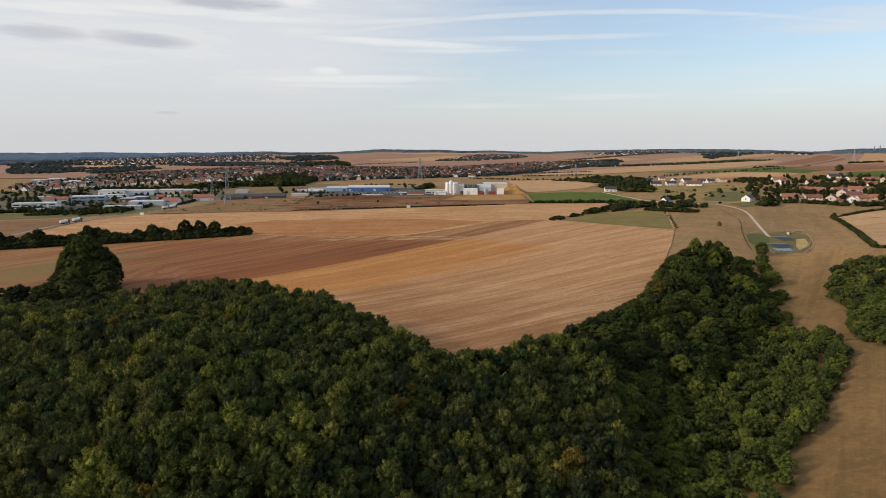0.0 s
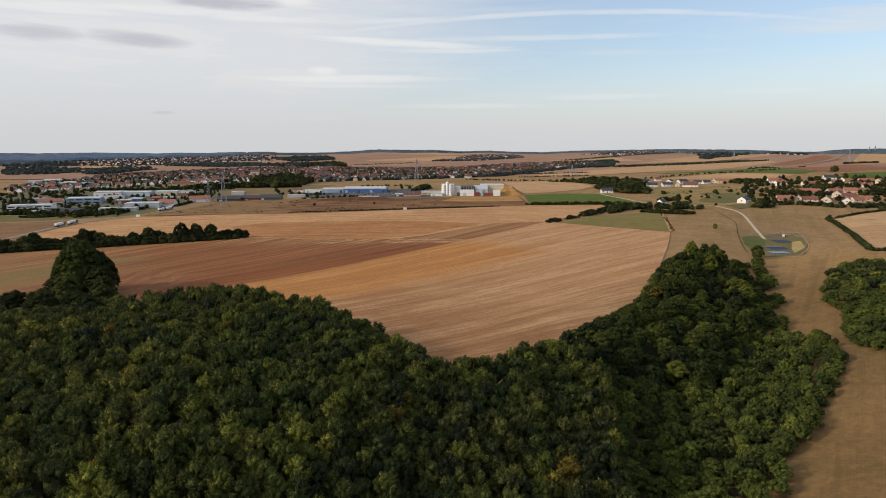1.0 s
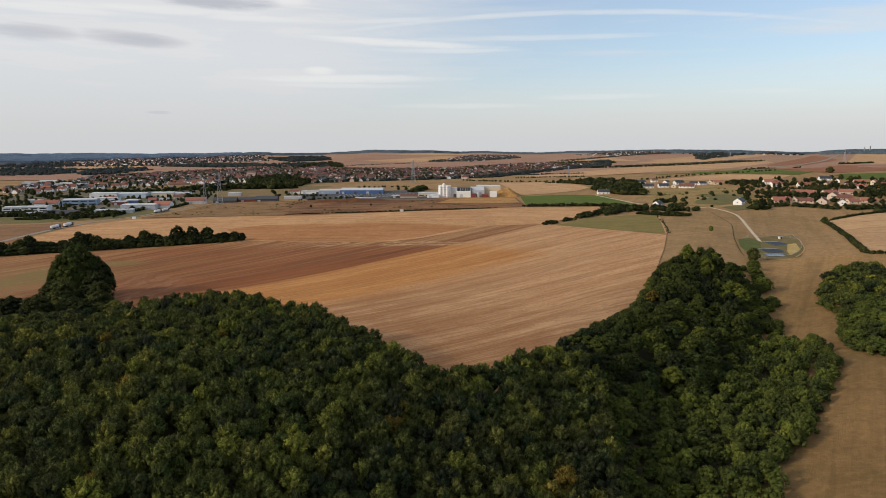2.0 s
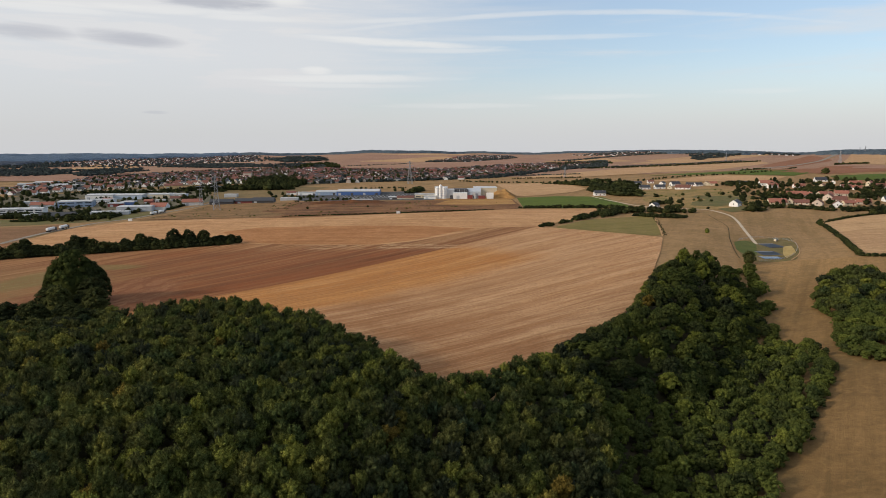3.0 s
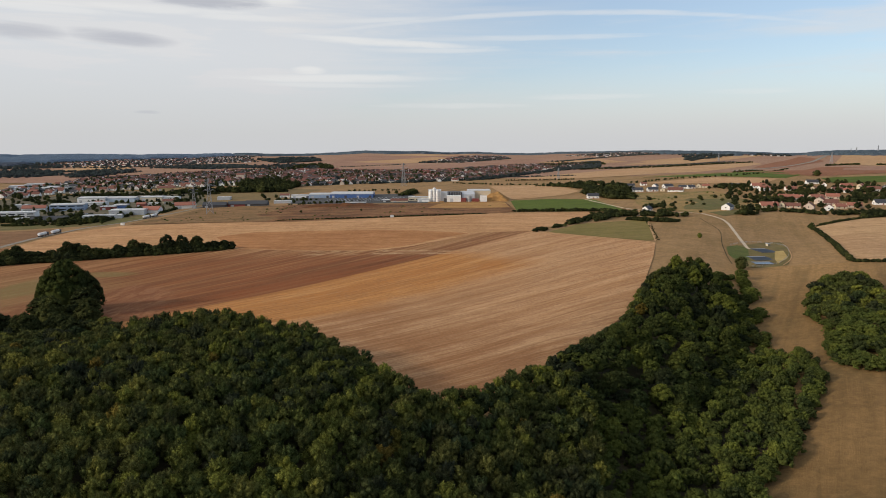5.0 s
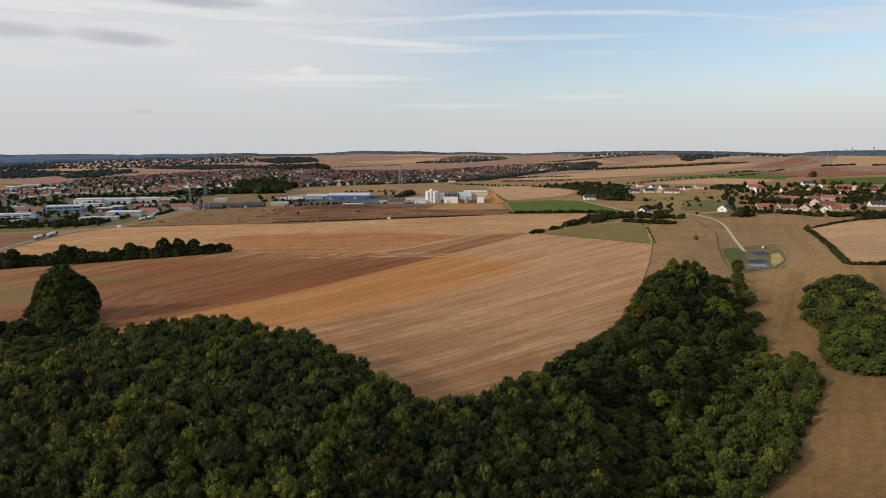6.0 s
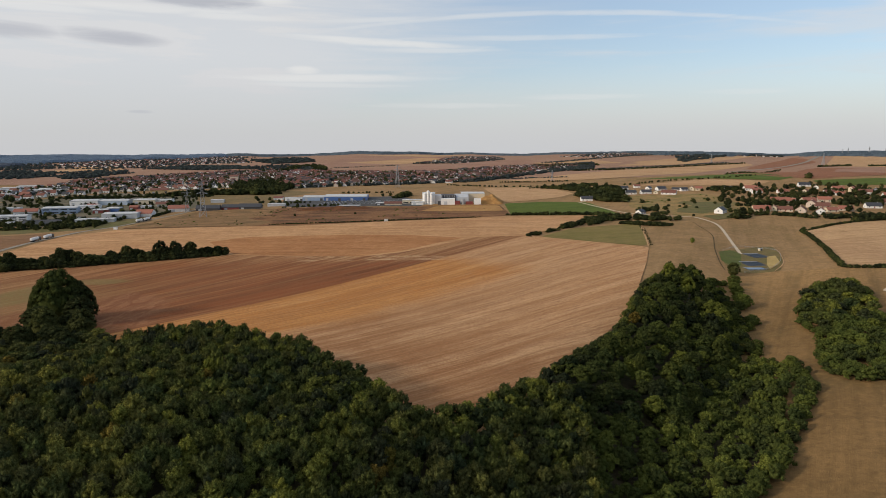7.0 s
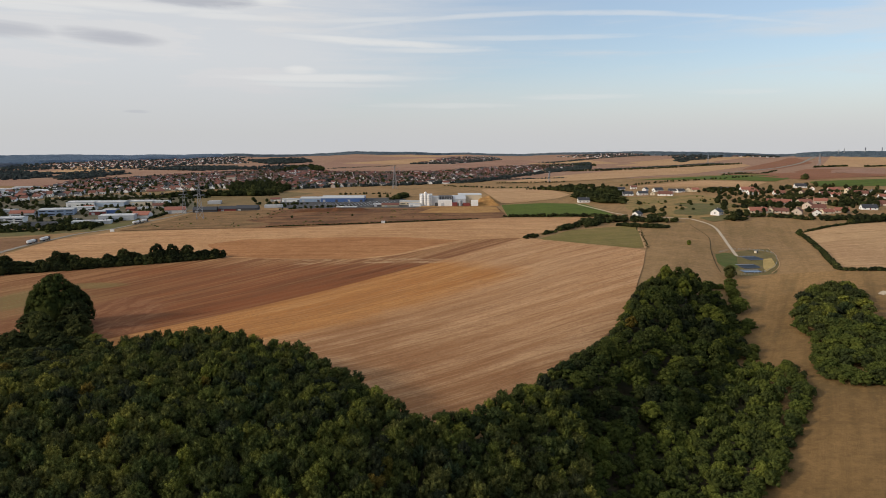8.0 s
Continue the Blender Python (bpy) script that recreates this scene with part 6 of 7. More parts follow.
for x, y, sx, sz in ((371, 797, 1.5, 1.35), (419, 912, 1.1, 1.0), (324, 675, 1.5, 1.6), (339, 692, 1.35, 1.7), (353, 705, 1.3, 1.2), (340, 722, 0.9, 0.8), (267.5, 749, 1.0, 1.4), (283, 764, 1.0, 0.7), (379, 871, 0.9, 0.7), (365, 818, 0.7, 0.5), (322, 769, 0.6, 0.4),
                     (250.5, 756, 0.9, 0.8), (290, 865, 1.0, 0.7), (353, 857, 1.1, 0.75), (311, 774, 0.8, 0.55)):
    single_tree("tree", x, y, sx, sz, MIDDLE, M_DARKLEAF, "dark leafy tree in the meadow below the village")
meadow_scrub = [p for p in scatter([(262, 720), (258, 800), (300, 960), (420, 960), (400, 830), (372, 740), (300, 705)], 7, 0.7) if rng.uniform() < 0.6 * max(0.0, noise.noise(Vector((p[0] * 0.018, p[1] * 0.018, 9))) - 0.05)]
planted("meadow_scrub", meadow_scrub, HEDGE, lambda x, y: (rng.uniform(0.2, 0.6), rng.uniform(0.12, 0.36)), M_SHRUB, "olive scrub spreading in the dry meadow", "scrub")
hedge("village_edge", [(353, 701), (376, 709), (391, 703), (406, 688), (420, 676), (433, 674), (462, 690), (486, 700)], 4.0, 3, 0.45, 0.95, "dark garden hedge along the village edge")
planted("village_trees", [p for p in scatter([(400, 745), (448, 795), (482, 818), (523, 828), (541, 811), (560, 790), (640, 900), (605, 960), (525, 920), (464, 880), (420, 800)], 13, 0.6) if rng.uniform() < 0.45], HEDGE, lambda x, y: (rng.uniform(0.6, 1.5), rng.uniform(0.6, 1.3)), M_DARKLEAF, "dark garden trees between the red roofs", "trees")
planted("estate_wood", [p for p in scatter([(-449, 705), (-543, 856), (-542, 878), (-500, 830), (-470, 740), (-395, 730), (-351, 735), (-325, 692), (-342, 662), (-387, 664)], 9, 0.6) if rng.uniform() < 0.5], HEDGE, lambda x, y: (rng.uniform(0.6, 1.4), rng.uniform(0.5, 1.1)), M_DARKLEAF, "dark tall trees before the trading estate", "trees")
hedge("meadow_belt", [(240, 700), (262, 715), (270, 735)], 4, 7, 0.5, 0.9, "dense dark trees beside the track")
for x, y, s in ((-128, 905, 0.8), (-120, 900, 0.7), (-150, 900, 0.8), (-100, 902, 0.7), (-140, 880, 0.5), (-60, 1072, 1.0), (-48, 1074, 1.1), (-36, 1072, 0.9), (-90, 905, 0.6), (-165, 905, 0.8), (-180, 915, 0.9), (-75, 770, 0.5), (-142, 760, 0.6),
                (-240, 1000, 1.0), (-225, 1010, 1.0), (-250, 1030, 1.2), (-205, 980, 0.8)):
    single_tree("tree", x, y, s * 0.8, s * 0.8, MIDDLE, M_DARKLEAF, "small dark tree near the store's car park")
scrub = [p for p in scatter([(-290, 690), (-285, 760), (-270, 840), (-160, 860), (-70, 850), (80, 870), (95, 760), (0, 700), (-120, 665), (-227, 676)], 6, 0.7)
         if rng.uniform() < 0.75 * max(0.0, noise.noise(Vector((p[0] * 0.025, p[1] * 0.025, 5))) - 0.12 + 0.25 * ramp(-p[0], 100, 240))]
planted("scrub", scrub, FAR, lambda x, y: (rng.uniform(0.12, 0.42), rng.uniform(0.05, 0.2)), M_SHRUB, "low olive scrub on the heath", "scrub")
hedge("heath_hedge", [(-150, 662), (-70, 670), (-20, 686), (40, 704), (66, 714)], 1.1, 1.4, 0.16, 0.34, "low dark hedge on the field's far edge")

# ---- pylons, vehicles and small things ----


def beam(bm, a, b, r):
    a, b = Vector(a), Vector(b)
    q = (b - a).to_track_quat("Z", "Y").to_matrix().to_4x4()
    bmesh.ops.create_cone(bm, cap_ends=True, segments=4, radius1=r, radius2=r, depth=(b - a).length, matrix=Matrix.Translation((a + b) / 2) @ q)


def pylon(x, y, tall, yaw, bar=0.22):
    """A lattice power pylon: four legs, bracing, three pairs of arms with insulators."""
    ob = stand("power_pylon", x, y, yaw, "grey steel lattice power pylon", "pylon", "power pylons")
    levels = [0, 0.22, 0.42, 0.58, 0.72, 0.84, 1.0]

    def half(k):
        return tall * (0.085 * (1 - k) ** 1.25 + 0.012)

    for sx in (-1, 1):
        for sy in (-1, 1):
            bm = bmesh.new()
            rows = []
            for k in levels:
                x, y, z = sx * half(k), sy * half(k), k * tall - (k == 0)
                rows.append([bm.verts.new((x + p * bar, y + q * bar, z)) for p, q in ((-1, -1), (1, -1), (1, 1), (-1, 1))])
            for low, high in zip(rows, rows[1:]):
                for i in range(4):
                    bm.faces.new((low[i], low[(i + 1) % 4], high[(i + 1) % 4], high[i]))
            part("leg", bm, M_LATTICE, ob)
    bm = bmesh.new()
    for a, b in zip(levels, levels[1:]):
        for s in (-1, 1):
            for ends in (((-1, s), (1, s)), ((s, -1), (s, 1))):
                (px, py), (qx, qy) = ends
                beam(bm, (px * half(a), py * half(a), a * tall), (qx * half(b), qy * half(b), b * tall), bar * 0.55)
                beam(bm, (qx * half(a), qy * half(a), a * tall), (px * half(b), py * half(b), b * tall), bar * 0.55)
                beam(bm, (px * half(b), py * half(b), b * tall), (qx * half(b), qy * half(b), b * tall), bar * 0.55)
    part("bracing", bm, M_LATTICE, ob)
    for k, reach in ((0.66, 0.15), (0.79, 0.19), (0.92, 0.13)):
        bm = bmesh.new()
        for s in (-1, 1):
            for sy in (-1, 1):
                beam(bm, (s * half(k), sy * half(k), k * tall), (s * reach * tall, 0, k * tall + 0.4), bar * 0.6)
                beam(bm, (s * half(k + 0.04), sy * half(k), (k + 0.045) * tall), (s * reach * tall, 0, k * tall + 0.4), bar * 0.6)
        arm = part("arm", bm, M_LATTICE, ob)
        for s in (-1, 1):
            bm = bmesh.new()
            for j in range(4):
                cylinder(bm, s * reach * tall, 0, k * tall - 0.3 - j * 0.6, 0.22, 0.35, 8)
            part("insulator", bm, M_DARKCLAD, arm)
    return ob


for x, y, tall, yaw, bar in ((-251, 780, 41, 20, 0.2), (-296, 860, 30, 20, 0.16), (-44, 1294, 44, 20, 0.2), (284, 1442, 24, 30, 0.2), (1231, 2816, 38, 30, 0.25), (1552, 2549, 46, 30, 0.28), (2180, 3421, 30, 30, 0.32),
                             (2260, 3500, 32, 30, 0.32), (2343, 3453, 38, 30, 0.34), (2500, 3550, 34, 30, 0.32)):
    pylon(x, y, tall, yaw, bar)


def wheel(bm, x, y, r, wide):
    bmesh.ops.create_cone(bm, cap_ends=True, segments=14, radius1=r, radius2=r, depth=wide, matrix=Matrix.Translation((x, y, r)) @ pose(0, 0, 0, 90))
    return bm


def tanker(x, y, yaw):
    """A road tanker: cab, chassis, ribbed tank and wheels."""
    ob = stand("tanker_truck", x, y, yaw, "white road tanker truck on the country road", "truck", "trucks on the road", -0.3)
    part("cab", boxes((5.6, 0, 0.7, 2.2, 2.4, 2.4, 0.2)), M_DARKCLAD, ob, "dark truck cab")
    part("windscreen", boxes((6.66, 0, 1.9, 0.12, 2.0, 0.9)), M_PANE, ob)
    part("chassis", boxes((-0.5, 0, 0.75, 12.5, 1.0, 0.3)), M_DARKCLAD, ob)
    for cx, l in ((1.2, 5.2), (-4.6, 5.4)):
        bm = bmesh.new()
        bmesh.ops.create_cone(bm, cap_ends=True, segments=20, radius1=1.25, radius2=1.25, depth=l, matrix=Matrix.Translation((cx, 0, 2.3)) @ pose(0, 0, 0, 0, 90))
        bmesh.ops.bevel(bm, geom=[e for e in bm.edges if abs(e.verts[0].co.x - e.verts[1].co.x) < 1e-4], offset=0.35, segments=3, affect="EDGES")
        part("tank", bm, M_WHITE, ob, "white cylindrical tank")
    for wx in (5.4, 1.6, -3.6, -4.8, -6.0):
        for s in (-1.1, 1.1):
            part("wheel", wheel(bmesh.new(), wx, s, 0.5, 0.35), M_RUBBER, ob)


for x, y, yaw in ((-325, 572, 92), (-325, 592, 92), (-306, 738, 84), (-305, 756, 84)):
    tanker(x, y, yaw)


def car_model():
    ob = new("car")
    bm = boxes((0, 0, 0.35, 4.2, 1.75, 0.6, 0.12))
    part("body", bm, M_CAR, ob)
    bm = bmesh.new()
    box(bm, -0.2, 0, 0.94, 2.3, 1.5, 0.55)
    for v in bm.verts:
        if v.co.z > 1.2:
            v.co.x, v.co.y = v.co.x * 0.72 - 0.06, v.co.y * 0.85
    part("glasshouse", bm, M_PANE, ob)
    for wx in (-1.3, 1.3):
        for s in (-0.8, 0.8):
            part("wheel", wheel(bmesh.new(), wx, s, 0.32, 0.22), M_RUBBER, ob)
    return tagged(ob, "parked car in a row on the car park", "car", "parked cars")


car = car_model()
placed = False
for row in range(5):
    for k in range(20):
        x, y = -140 + k * 5.2 + row * 2, 922 + row * 15
        if rng.uniform() < 0.72:
            m = pose(x, y, height(x, y) + 0.26, 0, 0, 90 + rng.choice([0, 180]))
            if not placed:
                car.matrix_basis, placed = m, True
            else:
                copy_thing(car, m)

for cx, cy, count in ((-440, 760, 9), (-420, 800, 8), (-470, 830, 8), (-390, 850, 8), (-450, 900, 8), (-520, 860, 8), (-360, 930, 7)):
    for k in range(count):
        x, y = cx + k * 3.4, cy + rng.uniform(-1, 1)
        copy_thing(car, pose(x, y, height(x, y) + 0.26, 0, 0, 90 + rng.choice([0, 180])))

# retention basins, fence and kiosk
M_LINER = plain("dark_pond_liner", (0.045, 0.05, 0.065), 0.55, 0.1, 0.3, gloss=0.3)
M_CONCRETE = plain("pale_concrete", (0.34, 0.34, 0.33), 0.8, 0.1, 0.5)
M_WATER = plain("pond_water", (0.02, 0.024, 0.03), 0.5, 0.0, 0.1, gloss=0.12)

M_SHINE = plain("open_pond_water", (0.10, 0.12, 0.14), 0.12, 0.0, 0.1, gloss=0.6)


def basin(x, y, length, wide, yaw, water=M_WATER):
    """A sunken basin: thin rim, sloping dark liner, water; it lies with the fall of the ground."""
    ob = stand("retention_basin", x, y, yaw, "rectangular basin with dark liner and still water", "basin", "retention basins", -0.35)
    l, w = length / 2, wide / 2
    c, s = math.cos(math.radians(yaw)), math.sin(math.radians(yaw))
    fall_x = (height(x + l * c, y + l * s) - height(x - l * c, y - l * s)) / length
    fall_y = (height(x - w * s, y + w * c) - height(x + w * s, y - w * c)) / wide
    ob.rotation_euler = Euler((math.atan(fall_y), -math.atan(fall_x), math.radians(yaw)))
    part("rim", boxes((0, -w, -0.3, length + 0.4, 0.2, 0.5), (0, w, -0.3, length + 0.4, 0.2, 0.5), (-l, 0, -0.3, 0.2, wide - 0.2, 0.5), (l, 0, -0.3, 0.2, wide - 0.2, 0.5)), M_DARKCLAD, ob)
    bm = bmesh.new()
    top = [bm.verts.new(p) for p in ((-l, -w, 0.17), (l, -w, 0.17), (l, w, 0.17), (-l, w, 0.17))]
    low = [bm.verts.new((v.co.x * 0.88, v.co.y * 0.66, 0.04)) for v in top]
    for i in range(4):
        bm.faces.new((top[i], top[(i + 1) % 4], low[(i + 1) % 4], low[i]))
    part("liner", bm, M_LINER, ob)
    bm = bmesh.new()
    bm.faces.new([bm.verts.new((sx * l * 0.89, sy * w * 0.68, 0.06)) for sx, sy in ((-1, -1), (1, -1), (1, 1), (-1, 1))])
    part("water", bm, water, ob)
    part("apron", boxes((0, w - 0.9, 0.08, length * 0.94, 1.1, 0.14)), M_CONCRETE, ob, "pale concrete apron")


basin(249.5, 484.5, 13.5, 14.5, 11)
basin(232.5, 455.5, 15, 12.5, 8)
basin(227, 440.8, 14, 7.5, 5, M_SHINE)
ob = stand("kiosk", 264, 507, 20, "small white pump kiosk by the basins", "kiosk")
part("wall", boxes((0, 0, -0.5, 2.2, 2.0, 2.3)), M_CREAM, ob)
part("roof", boxes((0, 0, 1.8, 2.6, 2.4, 0.2)), M_PALEGREY, ob)
part("door", boxes((0, -1.15, 0, 0.9, 0.12, 1.9)), M_DARKCLAD, ob)
M_POST = plain("fence_post", (0.30, 0.27, 0.22), 0.9)
ring = smooth_line([(230, 497), (255, 522), (282, 516), (261, 468), (238, 438), (213, 428)], 3.0)
ob = stand("fence", 256, 470, 0, "low wire fence round the basins", "fence")
inv = ob.matrix_basis.inverted()
for (ax, ay), (bx, by) in zip(ring, ring[1:]):
    p = inv @ Vector((ax, ay, height(ax, ay)))
    q = inv @ Vector((bx, by, height(bx, by)))
    part("post", boxes((p.x, p.y, p.z - 0.3, 0.14, 0.14, 1.8)), M_POST, ob)
    bm = bmesh.new()
    for z in (0.5, 1.0, 1.4):
        beam(bm, p + Vector((0, 0, z)), q + Vector((0, 0, z)), 0.03)
    part("wire", bm, M_STEEL, ob)
for x, y, s in ((-35, 678, 2.3), (-299, 663, 2.2)):
    ob = stand("cabinet", x, y, 5, "white utility cabinet at the field's edge", "cabinet")
    part("body", boxes((0, 0, -0.3, s * 1.6, s * 0.8, s + 0.3, 0.1)), M_WHITE, ob)
    part("roof", boxes((0, 0, s, s * 1.7, s * 0.9, 0.15)), M_PALEGREY, ob)

# dark tree belts of the estate, the town and the village
hedge("estate_belt", [(-424, 674), (-401, 672), (-393, 682)], 1.7, 3, 0.35, 0.74, "dark hedge trees in front of the trading estate", HEDGE, M_DARKLEAF)
hedge("estate_belt", [(-382, 686), (-363, 683), (-350, 691), (-343, 712), (-342, 734)], 1.5, 4, 0.49, 1.02, "dark hedge trees in front of the trading estate", HEDGE, M_DARKLEAF)
hedge("estate_belt", [(-414, 750), (-404, 755), (-395, 766), (-392, 778)], 1.9, 6, 0.53, 1.11, "dark trees between the estate sheds", HEDGE, M_DARKLEAF)
hedge("estate_belt", [(-559, 1059), (-512, 1051), (-474, 1061), (-452, 1082)], 2.7, 8, 0.43, 0.90, "dark trees between town and estate", FAR, M_DARKLEAF)
hedge("estate_belt", [(-452, 1082), (-425, 1092), (-399, 1102)], 2.8, 8, 0.51, 1.06, "dark trees between town and estate", FAR, M_DARKLEAF)
hedge("estate_belt", [(-530, 931), (-513, 940), (-502, 956)], 3.2, 6, 0.49, 1.03, "dark trees between the estate sheds", HEDGE, M_DARKLEAF)
hedge("estate_belt", [(-407, 1102), (-373, 1124), (-330, 1134), (-282, 1131), (-237, 1141)], 2.9, 12, 0.92, 1.91, "dark row of tall trees before the town", FAR, M_DARKLEAF)
hedge("estate_belt", [(-364, 970), (-341, 960)], 3.3, 8, 0.67, 1.41, "dark tall trees behind the barns", HEDGE, M_DARKLEAF)
hedge("estate_belt", [(-378, 1079), (-354, 1078), (-336, 1099)], 4.6, 8, 0.50, 1.05, "dark trees between town and estate", FAR, M_DARKLEAF)
hedge("estate_belt", [(-315, 796), (-316, 835), (-321, 877)], 2.1, 3, 0.29, 0.61, "dark hedge along the country road", HEDGE, M_DARKLEAF)
hedge("estate_belt", [(-231, 970), (-191, 955), (-160, 959)], 4.9, 8, 0.39, 0.82, "dark trees round the store", HEDGE, M_DARKLEAF)
hedge("estate_belt", [(-178, 885), (-150, 896), (-128, 901), (-107, 914)], 5.3, 5, 0.31, 0.65, "dark trees in front of the car park", HEDGE, M_DARKLEAF)
hedge("estate_belt", [(-134, 1145), (-96, 1155), (-48, 1163)], 7.8, 6, 0.33, 0.70, "dark trees behind the store", FAR, M_DARKLEAF)
hedge("estate_belt", [(-42, 1023), (-24, 1043), (-22, 1104)], 3.6, 7, 0.61, 1.28, "dark trees beside the factory", FAR, M_DARKLEAF)
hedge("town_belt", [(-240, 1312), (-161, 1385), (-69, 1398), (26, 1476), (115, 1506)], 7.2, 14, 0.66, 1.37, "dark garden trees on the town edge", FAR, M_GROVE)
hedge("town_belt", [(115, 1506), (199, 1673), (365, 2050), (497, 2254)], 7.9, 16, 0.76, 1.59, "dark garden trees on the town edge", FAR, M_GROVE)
hedge("town_belt", [(195, 1637), (368, 1664)], 5.6, 4, 0.38, 0.80, "dark hedge beyond the factory", FAR, M_GROVE)
hedge("village_clump", [(240, 1017), (251, 982), (254, 922), (262, 900), (271, 897)], 2.4, 9, 1.21, 2.52, "dense dark trees round the lone farmhouse", HEDGE, M_DARKLEAF)
hedge("village_clump", [(252, 1168), (262, 1130), (272, 1096)], 2.6, 10, 1.0, 2.0, "dense dark trees behind the green field", FAR, M_DARKLEAF)
hedge("village_clump", [(277, 1084), (296, 1052), (308, 1024)], 3.6, 9, 0.98, 2.05, "dense dark trees round the lone farmhouse", FAR, M_DARKLEAF)
hedge("village_clump", [(214, 1199), (254, 1149), (269, 1088)], 3.9, 5, 0.60, 1.25, "dark hedge trees behind the green field", FAR, M_DARKLEAF)
hedge("village_clump", [(381, 782), (394, 775), (422, 796)], 2.6, 6, 0.73, 1.52, "dark garden trees of the village", HEDGE, M_DARKLEAF)
hedge("village_clump", [(321, 682), (327, 676), (340, 688)], 2.3, 5, 0.55, 1.16, "dark garden trees of the village", HEDGE, M_DARKLEAF)
hedge("village_clump", [(453, 1030), (476, 1028), (489, 1012)], 3.5, 8, 0.71, 1.49, "dark garden trees of the village", FAR, M_DARKLEAF)
hedge("village_clump", [(503, 996), (516, 981)], 4.2, 8, 0.63, 1.32, "dark garden trees of the village", HEDGE, M_DARKLEAF)
hedge("village_clump", [(522, 936), (530, 910)], 3.9, 8, 0.75, 1.57, "dark garden trees of the village", HEDGE, M_DARKLEAF)
hedge("village_clump", [(509, 809), (520, 801), (540, 818)], 2.7, 8, 0.75, 1.57, "dark garden trees of the village", HEDGE, M_DARKLEAF)
hedge("village_clump", [(533, 806), (547, 798), (578, 805), (592, 803)], 2.7, 8, 0.70, 1.46, "dark garden trees of the village", HEDGE, M_DARKLEAF)
hedge("village_clump", [(440, 662), (461, 666), (487, 674), (508, 678)], 2.0, 5, 0.58, 1.22, "dark trees along the village edge", HEDGE, M_DARKLEAF)
hedge("village_clump", [(418, 689), (432, 682), (449, 678)], 2.3, 3, 0.32, 0.66, "dark garden hedge of the village", HEDGE, M_DARKLEAF)
hedge("village_clump", [(609, 954), (640, 937), (670, 921)], 4.0, 10, 0.54, 1.14, "dark garden trees of the village", HEDGE, M_DARKLEAF)
hedge("village_clump", [(454, 797), (495, 837)], 4.1, 5, 0.43, 0.89, "dark garden trees of the village", HEDGE, M_DARKLEAF)
hedge("village_clump", [(253, 768), (256, 754), (266, 763)], 2.6, 4, 0.66, 1.39, "dark trees beside the track", HEDGE, M_DARKLEAF)
hedge("village_clump", [(255, 724), (271, 731)], 3.1, 4, 0.34, 0.71, "dark bushes beside the track", HEDGE, M_DARKLEAF)
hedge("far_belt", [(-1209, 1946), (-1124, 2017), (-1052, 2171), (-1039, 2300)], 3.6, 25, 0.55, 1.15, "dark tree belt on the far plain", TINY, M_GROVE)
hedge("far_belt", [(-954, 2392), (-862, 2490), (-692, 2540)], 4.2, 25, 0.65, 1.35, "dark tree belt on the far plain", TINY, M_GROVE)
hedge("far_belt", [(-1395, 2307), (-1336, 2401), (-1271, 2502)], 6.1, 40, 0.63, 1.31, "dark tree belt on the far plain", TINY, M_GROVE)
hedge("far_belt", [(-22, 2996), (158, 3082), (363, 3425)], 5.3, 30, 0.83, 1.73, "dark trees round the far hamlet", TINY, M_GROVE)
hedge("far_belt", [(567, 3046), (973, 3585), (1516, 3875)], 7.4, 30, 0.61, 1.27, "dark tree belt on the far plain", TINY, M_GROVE)
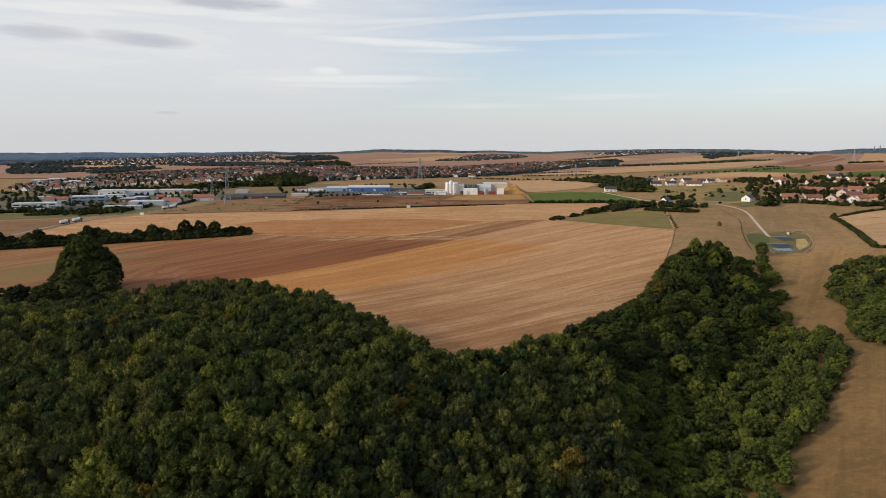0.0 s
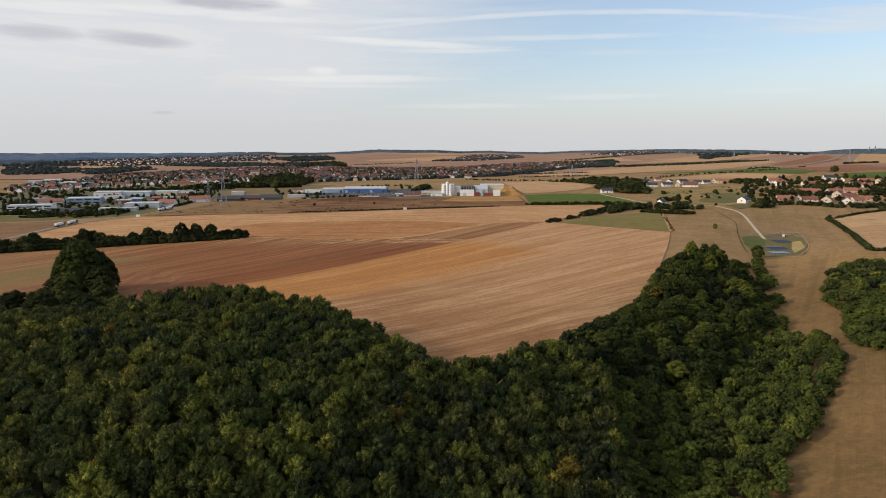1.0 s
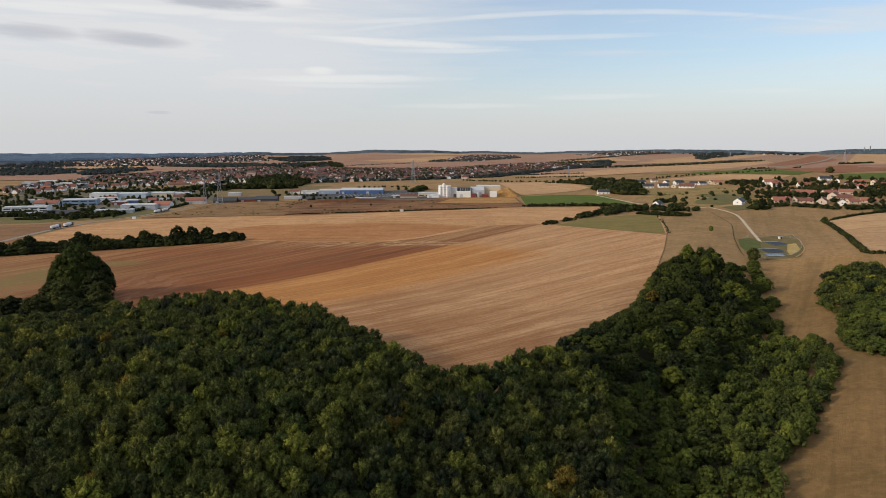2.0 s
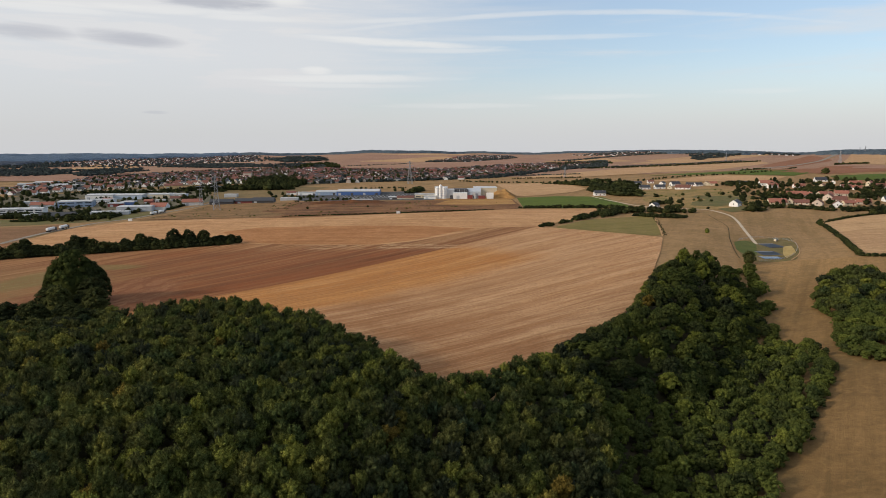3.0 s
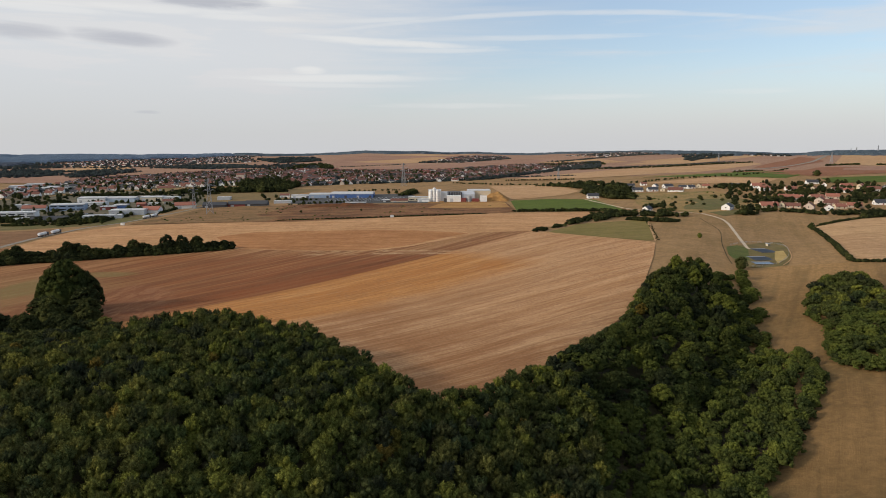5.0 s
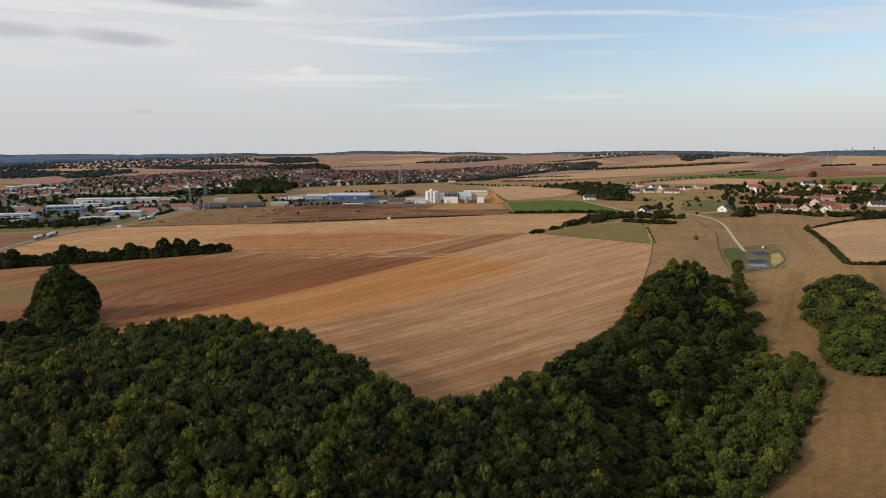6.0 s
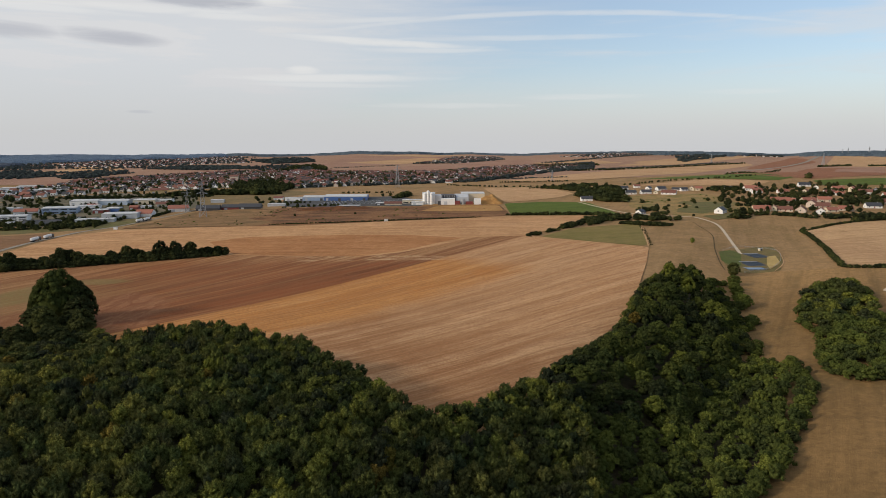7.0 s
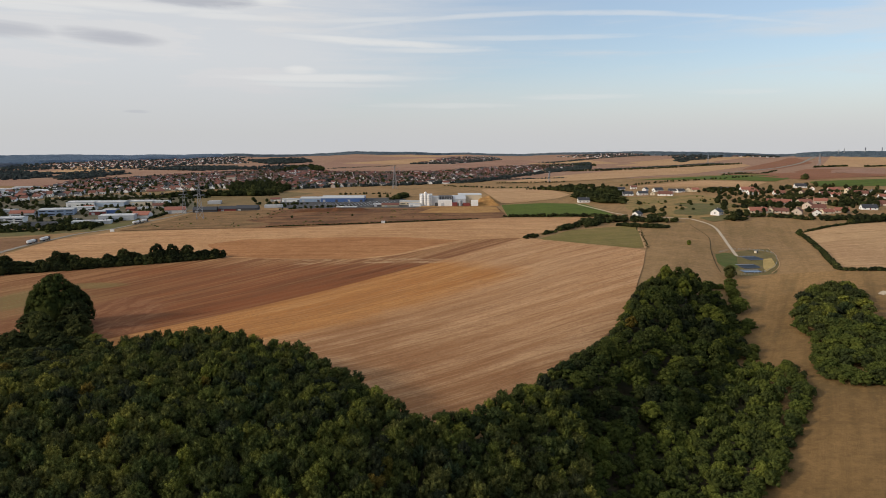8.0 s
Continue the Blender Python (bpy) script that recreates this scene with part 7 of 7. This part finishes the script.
hedge("far_belt", [(1368, 3656), (1715, 3873), (2024, 4021)], 8.1, 30, 0.67, 1.40, "dark tree belt on the far plain", TINY, M_GROVE)
hedge("far_belt", [(-362, 2431), (-213, 2588), (-90, 2770)], 8.8, 20, 0.34, 0.71, "dark hedge on the far plain", TINY, M_GROVE)
hedge("far_belt", [(613, 2330), (862, 2472), (1289, 2799)], 5.3, 12, 0.44, 0.92, "dark hedge on the far plain", TINY, M_GROVE)
hedge("far_belt", [(-1076, 1777), (-996, 1840), (-941, 1942), (-877, 2089)], 3.2, 25, 0.42, 0.87, "dark tree belt on the far plain", TINY, M_GROVE)
hedge("far_belt", [(-1219, 2398), (-1084, 2444), (-986, 2604)], 5.2, 35, 0.54, 1.13, "dark tree belt on the far plain", TINY, M_GROVE)
hedge("far_belt", [(-845, 1741), (-728, 1803), (-668, 1974)], 4.7, 20, 0.32, 0.67, "dark tree belt on the far plain", FAR, M_GROVE)
hedge("far_belt", [(-1723, 2709), (-1636, 2943), (-1516, 3135)], 6.2, 50, 0.64, 1.33, "dark tree belt on the far plain", TINY, M_GROVE)
hedge("far_belt", [(-1667, 3449), (-1339, 3702), (-938, 3794)], 9.2, 50, 0.64, 1.33, "dark tree belt on the far plain", TINY, M_GROVE)
hedge("far_belt", [(-631, 2386), (-543, 2434), (-461, 2536)], 6.2, 20, 0.43, 0.89, "dark hedge on the far plain", TINY, M_GROVE)
hedge("town_belt", [(-643, 1101), (-616, 1151), (-587, 1207), (-531, 1237)], 5.9, 14, 0.55, 1.14, "dark garden trees on the town edge", FAR, M_GROVE)
hedge("town_belt", [(-598, 1341), (-524, 1379), (-446, 1418)], 10.5, 25, 0.72, 1.51, "dark garden trees in the town", FAR, M_GROVE)
hedge("town_belt", [(-305, 1531), (-213, 1607), (-110, 1660), (2, 1714)], 9.6, 25, 0.85, 1.78, "dark garden trees in the town", FAR, M_GROVE)
hedge("town_belt", [(-721, 1620), (-631, 1737), (-503, 1900)], 11.8, 25, 0.81, 1.70, "dark garden trees in the town", FAR, M_GROVE)
